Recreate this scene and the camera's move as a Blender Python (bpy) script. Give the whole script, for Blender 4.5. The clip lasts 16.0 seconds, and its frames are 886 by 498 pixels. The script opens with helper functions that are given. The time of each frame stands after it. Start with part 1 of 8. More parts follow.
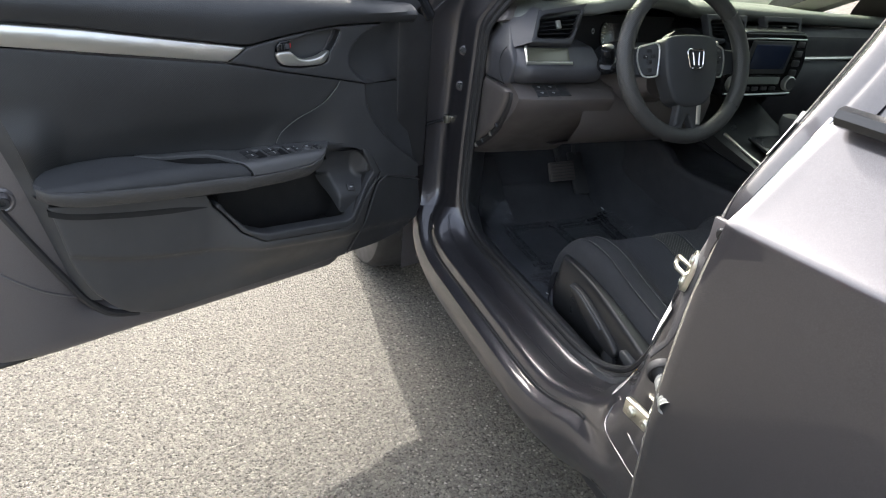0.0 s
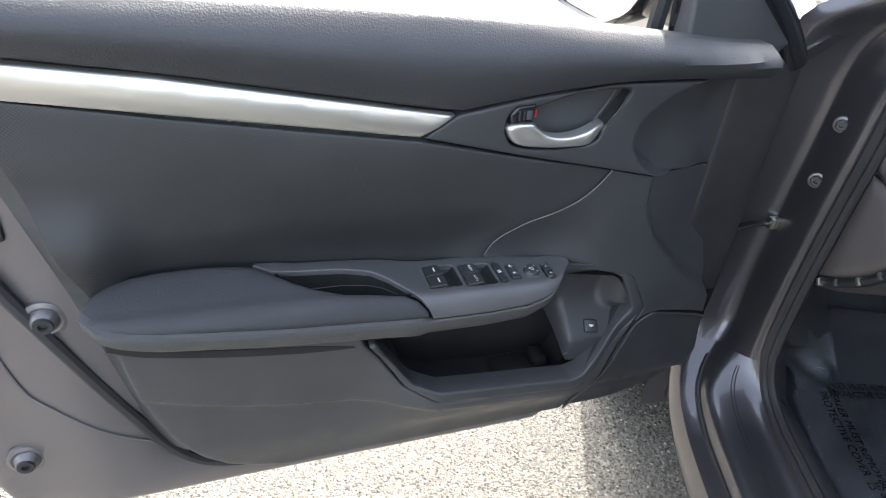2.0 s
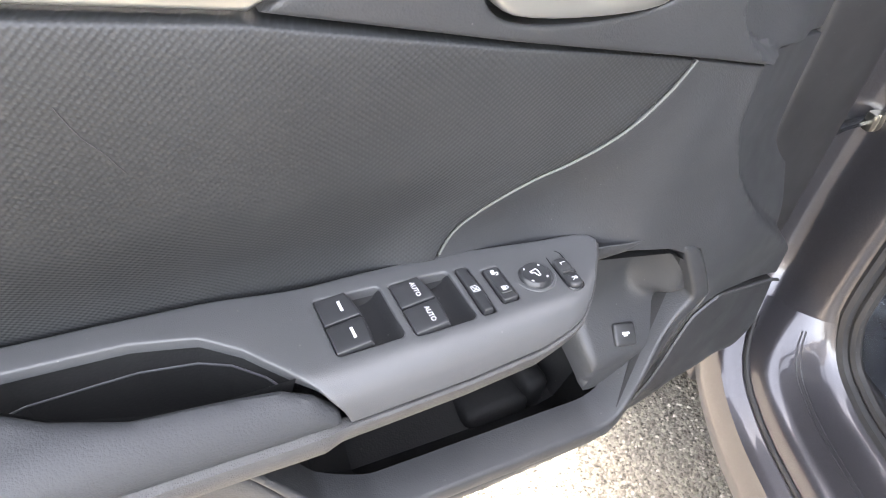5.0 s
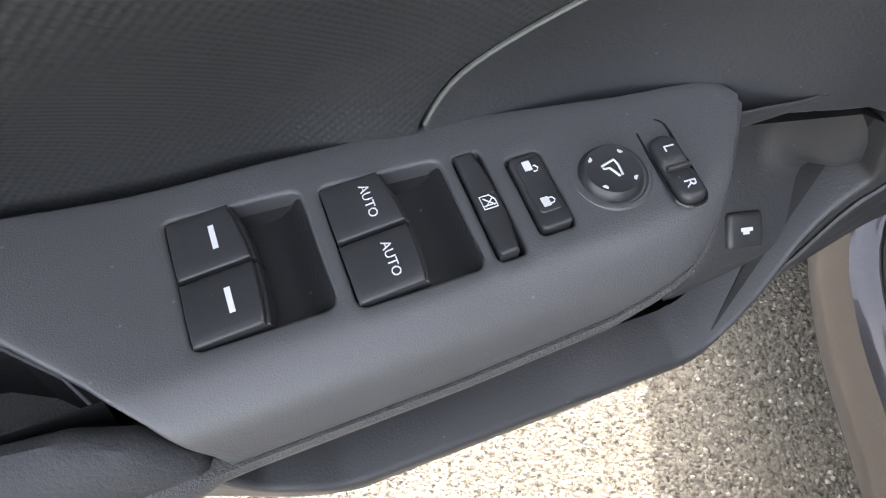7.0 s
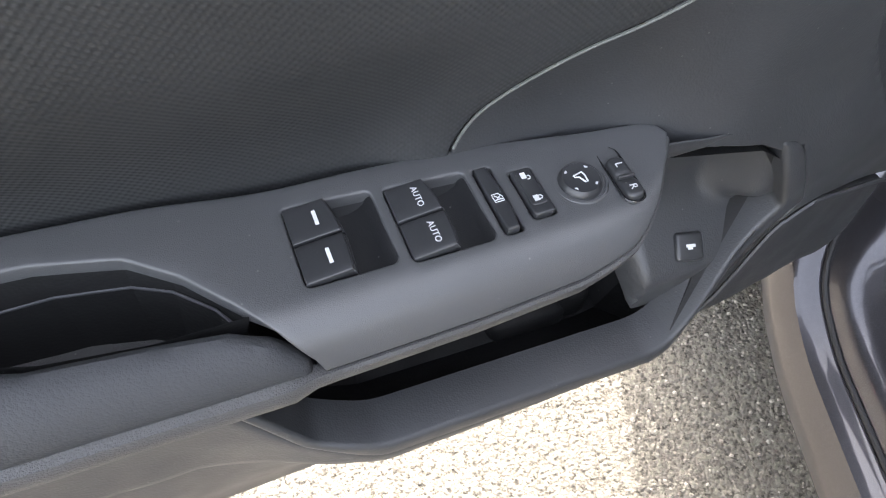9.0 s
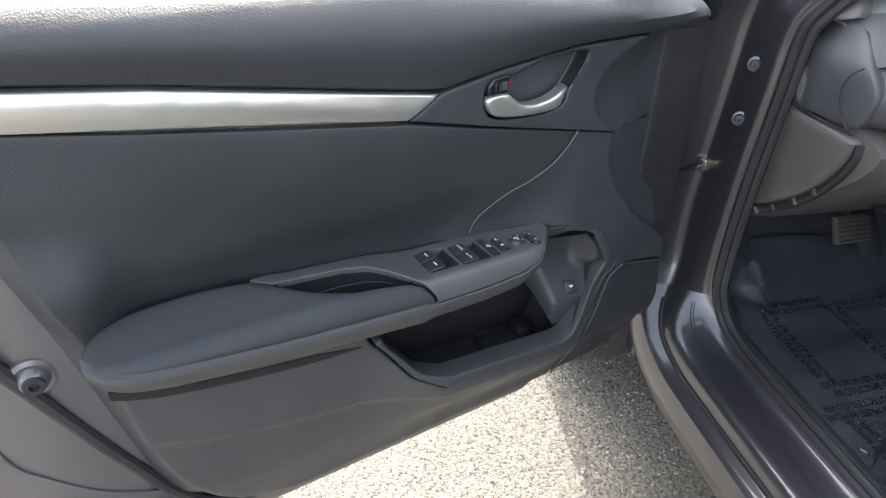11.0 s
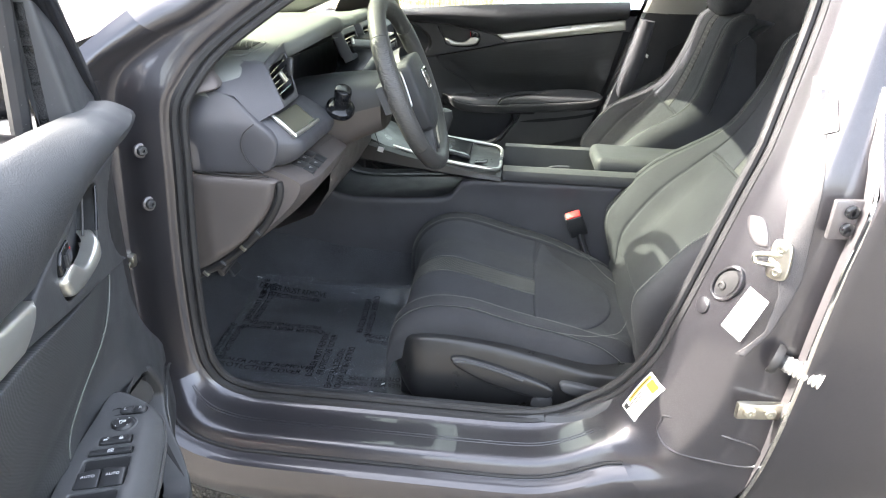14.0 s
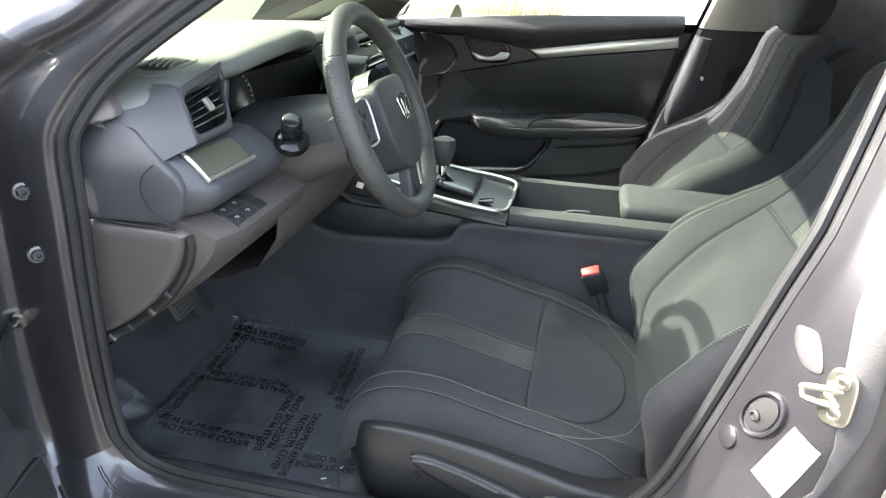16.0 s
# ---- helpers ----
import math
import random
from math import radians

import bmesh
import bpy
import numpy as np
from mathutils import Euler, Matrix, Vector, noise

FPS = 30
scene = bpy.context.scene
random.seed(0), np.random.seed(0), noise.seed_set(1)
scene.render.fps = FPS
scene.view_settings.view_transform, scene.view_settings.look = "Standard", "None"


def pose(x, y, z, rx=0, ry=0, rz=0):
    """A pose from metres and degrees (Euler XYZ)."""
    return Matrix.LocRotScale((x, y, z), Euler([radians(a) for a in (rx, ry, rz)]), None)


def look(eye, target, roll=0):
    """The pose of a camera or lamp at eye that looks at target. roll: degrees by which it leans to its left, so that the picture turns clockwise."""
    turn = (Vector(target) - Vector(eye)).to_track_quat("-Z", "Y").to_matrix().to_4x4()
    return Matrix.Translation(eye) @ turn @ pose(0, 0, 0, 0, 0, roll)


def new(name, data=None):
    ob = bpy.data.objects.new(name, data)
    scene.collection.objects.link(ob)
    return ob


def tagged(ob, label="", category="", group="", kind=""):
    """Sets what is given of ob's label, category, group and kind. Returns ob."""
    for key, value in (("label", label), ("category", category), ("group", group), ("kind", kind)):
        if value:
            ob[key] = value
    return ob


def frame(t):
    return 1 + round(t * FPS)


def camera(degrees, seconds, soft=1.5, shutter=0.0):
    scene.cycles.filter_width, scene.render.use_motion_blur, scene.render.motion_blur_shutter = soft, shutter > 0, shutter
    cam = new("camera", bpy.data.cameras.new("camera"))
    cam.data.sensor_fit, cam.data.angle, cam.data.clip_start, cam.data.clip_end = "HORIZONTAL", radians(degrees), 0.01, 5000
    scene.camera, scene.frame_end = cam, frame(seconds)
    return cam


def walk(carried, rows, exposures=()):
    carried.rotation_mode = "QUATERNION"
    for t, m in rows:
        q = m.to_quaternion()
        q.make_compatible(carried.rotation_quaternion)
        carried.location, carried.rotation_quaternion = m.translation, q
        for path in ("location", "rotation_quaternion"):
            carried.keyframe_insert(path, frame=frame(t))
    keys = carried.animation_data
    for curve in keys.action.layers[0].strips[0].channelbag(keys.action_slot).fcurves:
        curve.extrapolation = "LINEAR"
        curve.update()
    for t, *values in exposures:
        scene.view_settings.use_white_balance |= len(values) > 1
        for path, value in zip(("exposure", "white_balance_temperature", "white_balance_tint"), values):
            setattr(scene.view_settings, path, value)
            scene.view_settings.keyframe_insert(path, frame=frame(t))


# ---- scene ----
cam = camera(68.4, 16.0, 1.1)
PATH = [
    (0, (-0.712, -1.592, 1.204), (0.009, 0.024, 0.271), 5.7),
    (0.5, (-0.710, -1.386, 1.195), (-0.128, 0.257, 0.215), 6.0),
    (1, (-0.723, -1.182, 1.192), (-0.212, 0.471, 0.188), 6.0),
    (1.5, (-0.684, -1.040, 1.189), (-0.364, 0.639, 0.150), 6.5),
    (2, (-0.591, -0.919, 1.194), (-0.538, 0.748, 0.090), 6.5),
    (2.5, (-0.523, -0.848, 1.189), (-0.634, 0.790, 0.048), 5.1),
    (3, (-0.498, -0.814, 1.182), (-0.679, 0.808, 0.025), 3.9),
    (3.5, (-0.502, -0.765, 1.164), (-0.660, 0.839, -0.020), 2.9),
    (4, (-0.531, -0.653, 1.117), (-0.451, 0.938, -0.092), 3.0),
    (4.5, (-0.567, -0.559, 1.062), (-0.303, 0.985, -0.182), 3.6),
    (5, (-0.574, -0.505, 1.003), (-0.279, 0.951, -0.336), 6.6),
    (5.2, (-0.576, -0.475, 0.977), (-0.282, 0.909, -0.436), 8.5),
    (7.3, (-0.511, -0.329, 0.883), (-0.434, 0.605, -0.883), 3.5),
    (7.5, (-0.510, -0.329, 0.883), (-0.436, 0.610, -0.881), 3.3),
    (8, (-0.509, -0.329, 0.883), (-0.434, 0.606, -0.883), 3.7),
    (8.5, (-0.515, -0.341, 0.898), (-0.436, 0.645, -0.840), 4.3),
    (8.7, (-0.525, -0.361, 0.914), (-0.419, 0.692, -0.783), 4.9),
    (10.8, (-0.680, -0.922, 1.147), (-0.434, 0.728, 0.044), 2.8),
    (11, (-0.718, -0.927, 1.160), (-0.335, 0.724, 0.098), 2.5),
    (11.5, (-0.853, -0.892, 1.173), (0.023, 0.582, 0.144), 1.6),
    (12, (-0.837, -0.788, 1.169), (0.391, 0.417, 0.150), 1.4),
    (12.5, (-0.840, -0.719, 1.175), (0.687, 0.149, 0.219), 1.3),
    (13, (-0.917, -0.663, 1.173), (0.802, -0.186, 0.268), 1.0),
    (13.5, (-0.969, -0.623, 1.176), (0.826, -0.367, 0.333), 1.3),
    (14, (-0.979, -0.602, 1.173), (0.839, -0.421, 0.359), 1.7),
    (14.5, (-0.972, -0.593, 1.170), (0.856, -0.461, 0.371), 2.4),
    (15, (-0.957, -0.598, 1.168), (0.872, -0.468, 0.370), 2.3),
    (15.5, (-0.886, -0.628, 1.165), (0.940, -0.457, 0.367), 2.1),
    (16, (-0.687, -0.717, 1.171), (1.108, -0.351, 0.368), 2.3),
]
walk(cam, [(t, look(eye, target, roll)) for t, eye, target, roll in PATH], [(0, 2.48, 6500, 10), (0.5, 2.78, 6500, 10), (1.5, 3.20, 6400, 10), (2.5, 3.25, 6400, 10), (3, 3.46, 6500, 10), (3.5, 3.76, 6600, 11), (4, 4.24, 6700, 11), (4.5, 4.62, 7000, 13), (5.2, 4.80, 7400, 15), (7.3, 3.58, 7100, 13), (8.7, 3.80, 7000, 13), (11, 3.25, 6600, 10), (11.6, 3.48, 6500, 10), (12.5, 4.12, 6500, 9), (13.1, 4.16, 6500, 9), (13.5, 4.08, 6500, 9), (14, 3.86, 6600, 10), (16, 3.76, 6500, 8)])

# ---- light ----
SUN_TO = Vector((0.025, 0.60, 0.45)).normalized()
world = bpy.data.worlds.new("sky")
scene.world = world
world.use_nodes = True
wt = world.node_tree
sky = wt.nodes.new("ShaderNodeTexSky")
sky.sky_type = "NISHITA"
sky.sun_disc = False
sky.sun_elevation = math.asin(SUN_TO.z)
sky.sun_rotation = math.atan2(SUN_TO.x, SUN_TO.y)
sky.air_density, sky.dust_density, sky.ozone_density = 1.0, 5.0, 0.6
haze = wt.nodes.new("ShaderNodeHueSaturation")
haze.inputs["Saturation"].default_value = 0.55
wt.links.new(sky.outputs[0], haze.inputs["Color"])
wt.links.new(haze.outputs[0], wt.nodes["Background"].inputs[0])
wt.nodes["Background"].inputs[1].default_value = 0.15
sun_data = bpy.data.lights.new("sun", "SUN")
sun_data.energy, sun_data.angle, sun_data.color = 1.8, radians(0.53), (1.0, 0.95, 0.88)
sun = new("sun", sun_data)
sun.matrix_world = look(SUN_TO * 20, (0, 0, 0))


# ---- shape helpers ----
def part(name, bm, material, parent=None, label="", smooth=True):
    """Link a bmesh as one mesh object under a thing or a part."""
    me = bpy.data.meshes.new(name)
    bmesh.ops.remove_doubles(bm, verts=bm.verts, dist=1e-6)
    bmesh.ops.recalc_face_normals(bm, faces=bm.faces)
    for f in bm.faces:
        f.smooth = smooth
    bm.to_mesh(me)
    bm.free()
    me.materials.append(material)
    if smooth:
        me.set_sharp_from_angle(angle=radians(38))
    ob = new(name, me)
    if parent is not None:
        join(ob, parent)
    if label:
        ob["label"] = label
    return ob


def join(ob, parent):
    """Parent a part that was built in world coordinates."""
    ob.parent = parent
    if parent.data is None:
        ob.matrix_parent_inverse = Matrix.Translation(-parent.location)


def thing(name, label, category, at=(0, 0, 0), group="", kind=""):
    ob = new(name)
    ob.location = at
    ob.empty_display_size = 0.05
    return tagged(ob, label, category, group, kind)


def spline(points, per=8, closed=False):
    """Catmull-Rom points through the given ones."""
    p = [Vector(q) for q in points]
    n, out = len(p), []
    for i in range(n if closed else n - 1):
        a, b, c, d = (p[(i + k) % n] for k in (-1, 0, 1, 2)) if closed else (p[max(i - 1, 0)], p[i], p[i + 1], p[min(i + 2, n - 1)])
        for k in range(per):
            t = k / per
            out.append(0.5 * ((2 * b) + (c - a) * t + (2 * a - 5 * b + 4 * c - d) * t * t + (3 * b - a - 3 * c + d) * t ** 3))
    if not closed:
        out.append(p[-1])
    return out


def loft(rows, close_u=False, close_v=False, caps=False, bm=None):
    """A skin over rows of points that all have the same length. close_u joins last row to first, close_v last point to first."""
    bm = bm or bmesh.new()
    vs = [[bm.verts.new(p) for p in row] for row in rows]
    nu, nv = len(vs), len(vs[0])
    for i in range(nu if close_u else nu - 1):
        for j in range(nv if close_v else nv - 1):
            a, b, c, d = vs[i][j], vs[i][(j + 1) % nv], vs[(i + 1) % nu][(j + 1) % nv], vs[(i + 1) % nu][j]
            try:
                bm.faces.new((a, b, c, d))
            except ValueError:
                pass
    if caps:
        bm.faces.new(vs[0])
        bm.faces.new(vs[-1])
    return bm


def tube(path, r, sides=10, closed=False, bm=None, flat=1.0, caps=True, up=(0, 0, 1)):
    """A round bar along a path; r may be one radius or one for each point; flat squeezes it along `up`."""
    pts = [Vector(p) for p in path]
    n, rows = len(pts), []
    side_ = None
    for i, p in enumerate(pts):
        if closed:
            d = pts[(i + 1) % n] - pts[i - 1]
        else:
            d = pts[min(i + 1, n - 1)] - pts[max(i - 1, 0)]
        d.normalize()
        ref = Vector(up) if side_ is None else side_.cross(d)
        if abs(ref.dot(d)) > 0.95:
            ref = Vector((1, 0, 0)) if abs(d.x) < 0.9 else Vector((0, 1, 0))
        side_ = d.cross(ref).normalized()
        upv = side_.cross(d).normalized()
        if side_ is not None and i == 0:
            first = side_
        rad = r[i] if isinstance(r, (list, tuple)) else r
        rows.append([p + side_ * rad * math.cos(2 * math.pi * k / sides) + upv * rad * flat * math.sin(2 * math.pi * k / sides) for k in range(sides)])
    return loft(rows, close_u=closed, close_v=True, caps=caps and not closed, bm=bm)


def lathe(profile, m=Matrix(), sides=28, bm=None):
    """Profile of (radius, height) turned round the z axis of m; ends are closed when their radius is 0."""
    rows = [[m @ Vector((r * math.cos(2 * math.pi * k / sides), r * math.sin(2 * math.pi * k / sides), h)) for k in range(sides)] for r, h in profile]
    bm = bm or bmesh.new()
    return loft(rows, close_v=True, bm=bm)


def rbox(size, m=Matrix(), r=0.004, seg=2, bm=None):
    """A box with rounded edges, centred in m."""
    own = bmesh.new()
    bmesh.ops.create_cube(own, size=1.0, matrix=Matrix.Diagonal((*size, 1)))
    if r > 0:
        bmesh.ops.bevel(own, geom=list(own.edges), offset=min(r, 0.49 * min(size)), segments=seg, affect="EDGES", profile=0.5)
    own.transform(m)
    if bm is None:
        return own
    tmp = bpy.data.meshes.new("tmp")
    own.to_mesh(tmp)
    own.free()
    bm.from_mesh(tmp)
    bpy.data.meshes.remove(tmp)
    return bm


def resample(poly, step, closed=True):
    """Points along an outline at about even steps; corners stay."""
    out = []
    n = len(poly)
    for i in range(n if closed else n - 1):
        a, b = Vector(poly[i]), Vector(poly[(i + 1) % n])
        k = max(1, round((b - a).length / step))
        out += [a.lerp(b, j / k) for j in range(k)]
    if not closed:
        out.append(Vector(poly[-1]))
    return out


def curve2(points, per=6, closed=True):
    """A smooth plane outline."""
    return [(p.x, p.y) for p in spline([(x, y, 0) for x, y in points], per, closed)]


def patch(poly, surf, step=0.012, r=0.003, depth=0.006, holes=(), fine=None):
    """A piece of skin on a curved surface: the outline poly (with holes) in the surface's own two coordinates, edges rounded
    by r and turned back by depth. surf(a, b, h) gives the place at height h over the surface."""
    from mathutils.geometry import delaunay_2d_cdt
    loops = [[Vector((p[0], p[1])) for p in resample([Vector((q[0], q[1])) for q in lp], fine or step * 0.7)] for lp in (poly, *holes)]
    pts, edges = [], []
    for lp in loops:
        s = len(pts)
        pts += lp
        edges += [(s + i, s + (i + 1) % len(lp)) for i in range(len(lp))]
    nb = len(pts)
    A = np.array([pts[a] for a, b in edges])
    B = np.array([pts[b] for a, b in edges])
    AB = B - A
    LL = np.maximum((AB ** 2).sum(1), 1e-14)

    def measure_in(P):
        """Distance to the outline, and whether inside."""
        d = np.full(len(P), 1e9)
        cross = np.zeros(len(P), int)
        for s in range(0, len(P), 2000):
            q = P[s:s + 2000, None, :]
            t = np.clip(((q - A) * AB).sum(2) / LL, 0, 1)
            d[s:s + 2000] = np.sqrt((((A + t[..., None] * AB) - q) ** 2).sum(2)).min(1)
            up_ = (A[:, 1] <= q[..., 1]) != (B[:, 1] <= q[..., 1])
            with np.errstate(divide="ignore", invalid="ignore"):
                xs = A[:, 0] + (q[..., 1] - A[:, 1]) / np.where(np.abs(AB[:, 1]) < 1e-12, 1e-12, AB[:, 1]) * AB[:, 0]
            cross[s:s + 2000] = (up_ & (q[..., 0] < xs)).sum(1)
        return d, cross % 2 == 1

    extra = []
    lo, hi = np.array(pts).min(0), np.array(pts).max(0)
    gx, gy = np.meshgrid(np.arange(lo[0], hi[0], step), np.arange(lo[1], hi[1], step * 0.87))
    gx = gx + (np.arange(gx.shape[0]) % 2)[:, None] * step / 2
    G = np.stack([gx.ravel(), gy.ravel()], 1)
    d, ins = measure_in(G)
    extra.append(G[ins & (d > r * 1.0 + step * 0.35)])
    nrm = np.stack([-AB[:, 1], AB[:, 0]], 1) / np.sqrt(LL)[:, None]
    start = 0
    vn = np.zeros((nb, 2))
    for lp in loops:
        k = len(lp)
        seg = nrm[start:start + k]
        both = seg + np.roll(seg, 1, 0)
        size = np.maximum(np.sqrt((both ** 2).sum(1)), 0.3)
        vn[start:start + k] = both / size[:, None] * np.minimum(2 / size, 1.6)[:, None]
        start += k
    for off in (0.15 * r, 0.45 * r, r):
        for sgn in (1, -1):
            R = A + vn * off * sgn
            d, ins = measure_in(R)
            extra.append(R[ins & (d > off * 0.85)])
    E = np.concatenate(extra)
    allp = [Vector((p[0], p[1])) for p in pts] + [Vector((float(p[0]), float(p[1]))) for p in E]
    vc, _, fc, ov, _, _ = delaunay_2d_cdt(allp, edges, [], 2 if holes else 1, 1e-7)
    V = np.array([(v.x, v.y) for v in vc])
    d, _ = measure_in(V)
    drop_ = np.where(d < r, r - np.sqrt(np.maximum(r * r - (r - d) ** 2, 0)), 0.0)
    if holes:
        C = np.array([V[list(f)].mean(0) for f in fc])
        _, ok = measure_in(C)
        fc = [f for f, k in zip(fc, ok) if k]
    bm = bmesh.new()
    used = set(i for f in fc for i in f)
    vs = {i: bm.verts.new(surf(V[i][0], V[i][1], -drop_[i])) for i in used}
    for f in fc:
        bm.faces.new([vs[i] for i in f])
    if depth > 0:
        rim = [e for e in bm.edges if e.is_boundary]
        back = {}
        index = {v: i for i, v in vs.items()}
        for e in rim:
            for v in e.verts:
                if v not in back:
                    i = index[v]
                    back[v] = bm.verts.new(surf(V[i][0], V[i][1], -r - depth))
        for e in rim:
            a, b = e.verts
            bm.faces.new((a, b, back[b], back[a]))
    return bm


def rounded(poly, r, k=4):
    """An outline with its corners rounded by r."""
    out, n = [], len(poly)
    for i in range(n):
        a, b, c = (Vector((*poly[(i + d) % n][:2], 0)) for d in (-1, 0, 1))
        p, q = b + (a - b).normalized() * r, b + (c - b).normalized() * r
        out += [tuple(((1 - t) ** 2 * p + 2 * t * (1 - t) * b + t * t * q)[:2]) for t in [j / k for j in range(k + 1)]]
    return out


def on_frame(o, u, v, w):
    """A surface function for a flat frame: a along u, b along v, height along w."""
    o, u, v, w = Vector(o), Vector(u).normalized(), Vector(v).normalized(), Vector(w).normalized()
    return lambda a, b, h: o + u * a + v * b + w * h


def writing(name, words, size, m, material, parent, label="", flat=0.0003, align="CENTER"):
    """Words in the built-in font as a thin mesh, centred in m."""
    cu = bpy.data.curves.new(name, "FONT")
    cu.body, cu.size, cu.align_x, cu.align_y, cu.extrude, cu.resolution_u = words, size, align, "CENTER", flat, 2
    tmp = new("tmp", cu)
    me = bpy.data.meshes.new_from_object(tmp.evaluated_get(bpy.context.evaluated_depsgraph_get()))
    bpy.data.objects.remove(tmp)
    bpy.data.curves.remove(cu)
    me.materials.clear()
    me.materials.append(material)
    me.transform(m)
    me.name = name
    ob = new(name, me)
    join(ob, parent)
    if label:
        ob["label"] = label
    return ob


def axes(o, x, z):
    """A pose from a place, its x axis and its z axis."""
    x, z = Vector(x).normalized(), Vector(z).normalized()
    y = z.cross(x).normalized()
    x = y.cross(z)
    return Matrix(((x.x, y.x, z.x, o[0]), (x.y, y.y, z.y, o[1]), (x.z, y.z, z.z, o[2]), (0, 0, 0, 1)))


def smoothstep(a, b, x):
    t = min(max((x - a) / (b - a), 0.0), 1.0)
    return t * t * (3 - 2 * t)


def lerp_table(table, x):
    """Smooth interpolation in a table of (x, value)."""
    if x <= table[0][0]:
        return table[0][1]
    for (x0, y0), (x1, y1) in zip(table, table[1:]):
        if x <= x1:
            t = (x - x0) / (x1 - x0)
            return y0 + (y1 - y0) * t
    return table[-1][1]


def smooth_table(table, x, w=0.07):
    """A table read with its corners rounded."""
    return sum(lerp_table(table, x + w * k / 4) for k in range(-4, 5)) / 9


def stitches(path, material, parent, name="stitching", length=0.0042, gap=0.0016, r=0.00075, normal=None):
    """A row of short threads along a path, as one part."""
    pts = [Vector(p) for p in path]
    bm = bmesh.new()
    dense = []
    for a, b in zip(pts, pts[1:]):
        k = max(1, int((b - a).length / 0.001))
        dense += [a.lerp(b, j / k) for j in range(k)]
    i = 0
    while i < len(dense) - 6:
        seg = dense[i:i + max(3, int(length * 1000))]
        tube([seg[0], seg[len(seg) // 2], seg[-1]], [r * 0.6, r, r * 0.6], 5, bm=bm)
        i += max(3, int((length + gap) * 1000))
    return part(name, bm, material, parent, "pale thread")


# ---- materials ----
def shader(name, color, rough=0.5, metal=0.0, coat=0.0, spec=0.5):
    m = bpy.data.materials.new(name)
    m.use_nodes = True
    nt = m.node_tree
    b = nt.nodes["Principled BSDF"]
    b.inputs["Base Color"].default_value = (*color, 1)
    b.inputs["Roughness"].default_value = rough
    b.inputs["Metallic"].default_value = metal
    b.inputs["Coat Weight"].default_value = coat
    b.inputs["Coat Roughness"].default_value = 0.04
    b.inputs["Specular IOR Level"].default_value = spec
    return m, nt, b


def tex(nt, kind, scale, vec=None, **more):
    n = nt.nodes.new("ShaderNodeTex" + kind)
    n.inputs["Scale"].default_value = scale
    for key, value in more.items():
        n.inputs[key].default_value = value
    if vec is None:
        co = nt.nodes.get("Texture Coordinate") or nt.nodes.new("ShaderNodeTexCoord")
        vec = co.outputs["Object"]
    nt.links.new(vec, n.inputs["Vector"])
    return n


def ramp(nt, fac, stops):
    n = nt.nodes.new("ShaderNodeValToRGB")
    el = n.color_ramp.elements
    while len(el) < len(stops):
        el.new(0.5)
    for e, (p, c) in zip(el, stops):
        e.position = p
        e.color = (*c, 1) if isinstance(c, tuple) else (c, c, c, 1)
    nt.links.new(fac, n.inputs[0])
    return n


def mixed(nt, fac, a, b, mode="MIX"):
    n = nt.nodes.new("ShaderNodeMix")
    n.data_type, n.blend_type = "RGBA", mode
    for sock, val in ((n.inputs[0], fac), (n.inputs[6], a), (n.inputs[7], b)):
        if isinstance(val, (int, float)):
            sock.default_value = val
        elif isinstance(val, tuple):
            sock.default_value = (*val, 1)
        else:
            nt.links.new(val, sock)
    return n.outputs[2]


def bump(nt, bsdf, height, strength, dist, chain=None):
    n = nt.nodes.new("ShaderNodeBump")
    n.inputs["Strength"].default_value, n.inputs["Distance"].default_value = strength, dist
    nt.links.new(height, n.inputs["Height"])
    if chain is not None:
        nt.links.new(chain.outputs[0], n.inputs["Normal"])
    nt.links.new(n.outputs[0], bsdf.inputs["Normal"])
    return n


def plastic(name, color, rough, grain=900.0, depth=0.0002, strength=0.35, dust=0.25, spec=0.5):
    """Moulded plastic: fine pebbled grain, dull wear and a little dust."""
    m, nt, b = shader(name, color, rough, spec=spec)
    big = tex(nt, "Noise", 7.0, Detail=4.0)
    fine = tex(nt, "Voronoi", grain)
    nt.links.new(mixed(nt, ramp(nt, big.outputs[0], [(0.35, 0.0), (0.75, dust)]).outputs[0], color, tuple(min(1, c * 1.8 + 0.012) for c in color)), b.inputs["Base Color"])
    nt.links.new(ramp(nt, tex(nt, "Noise", 23.0, Detail=5.0).outputs[0], [(0.3, rough - 0.07), (0.7, rough + 0.09)]).outputs[0], b.inputs["Roughness"])
    first = bump(nt, b, fine.outputs["Distance"], strength, depth)
    bump(nt, b, tex(nt, "Noise", grain * 0.5, Detail=2.0).outputs[0], 0.22, depth * 1.6, first)
    speck = tex(nt, "Voronoi", 95.0, Randomness=1.0)
    dot = ramp(nt, speck.outputs["Distance"], [(0.035, 0.55), (0.06, 0.0)])
    old = b.inputs["Base Color"].links[0].from_socket
    nt.links.new(mixed(nt, dot.outputs[0], old, (0.16, 0.16, 0.15)), b.inputs["Base Color"])
    return m


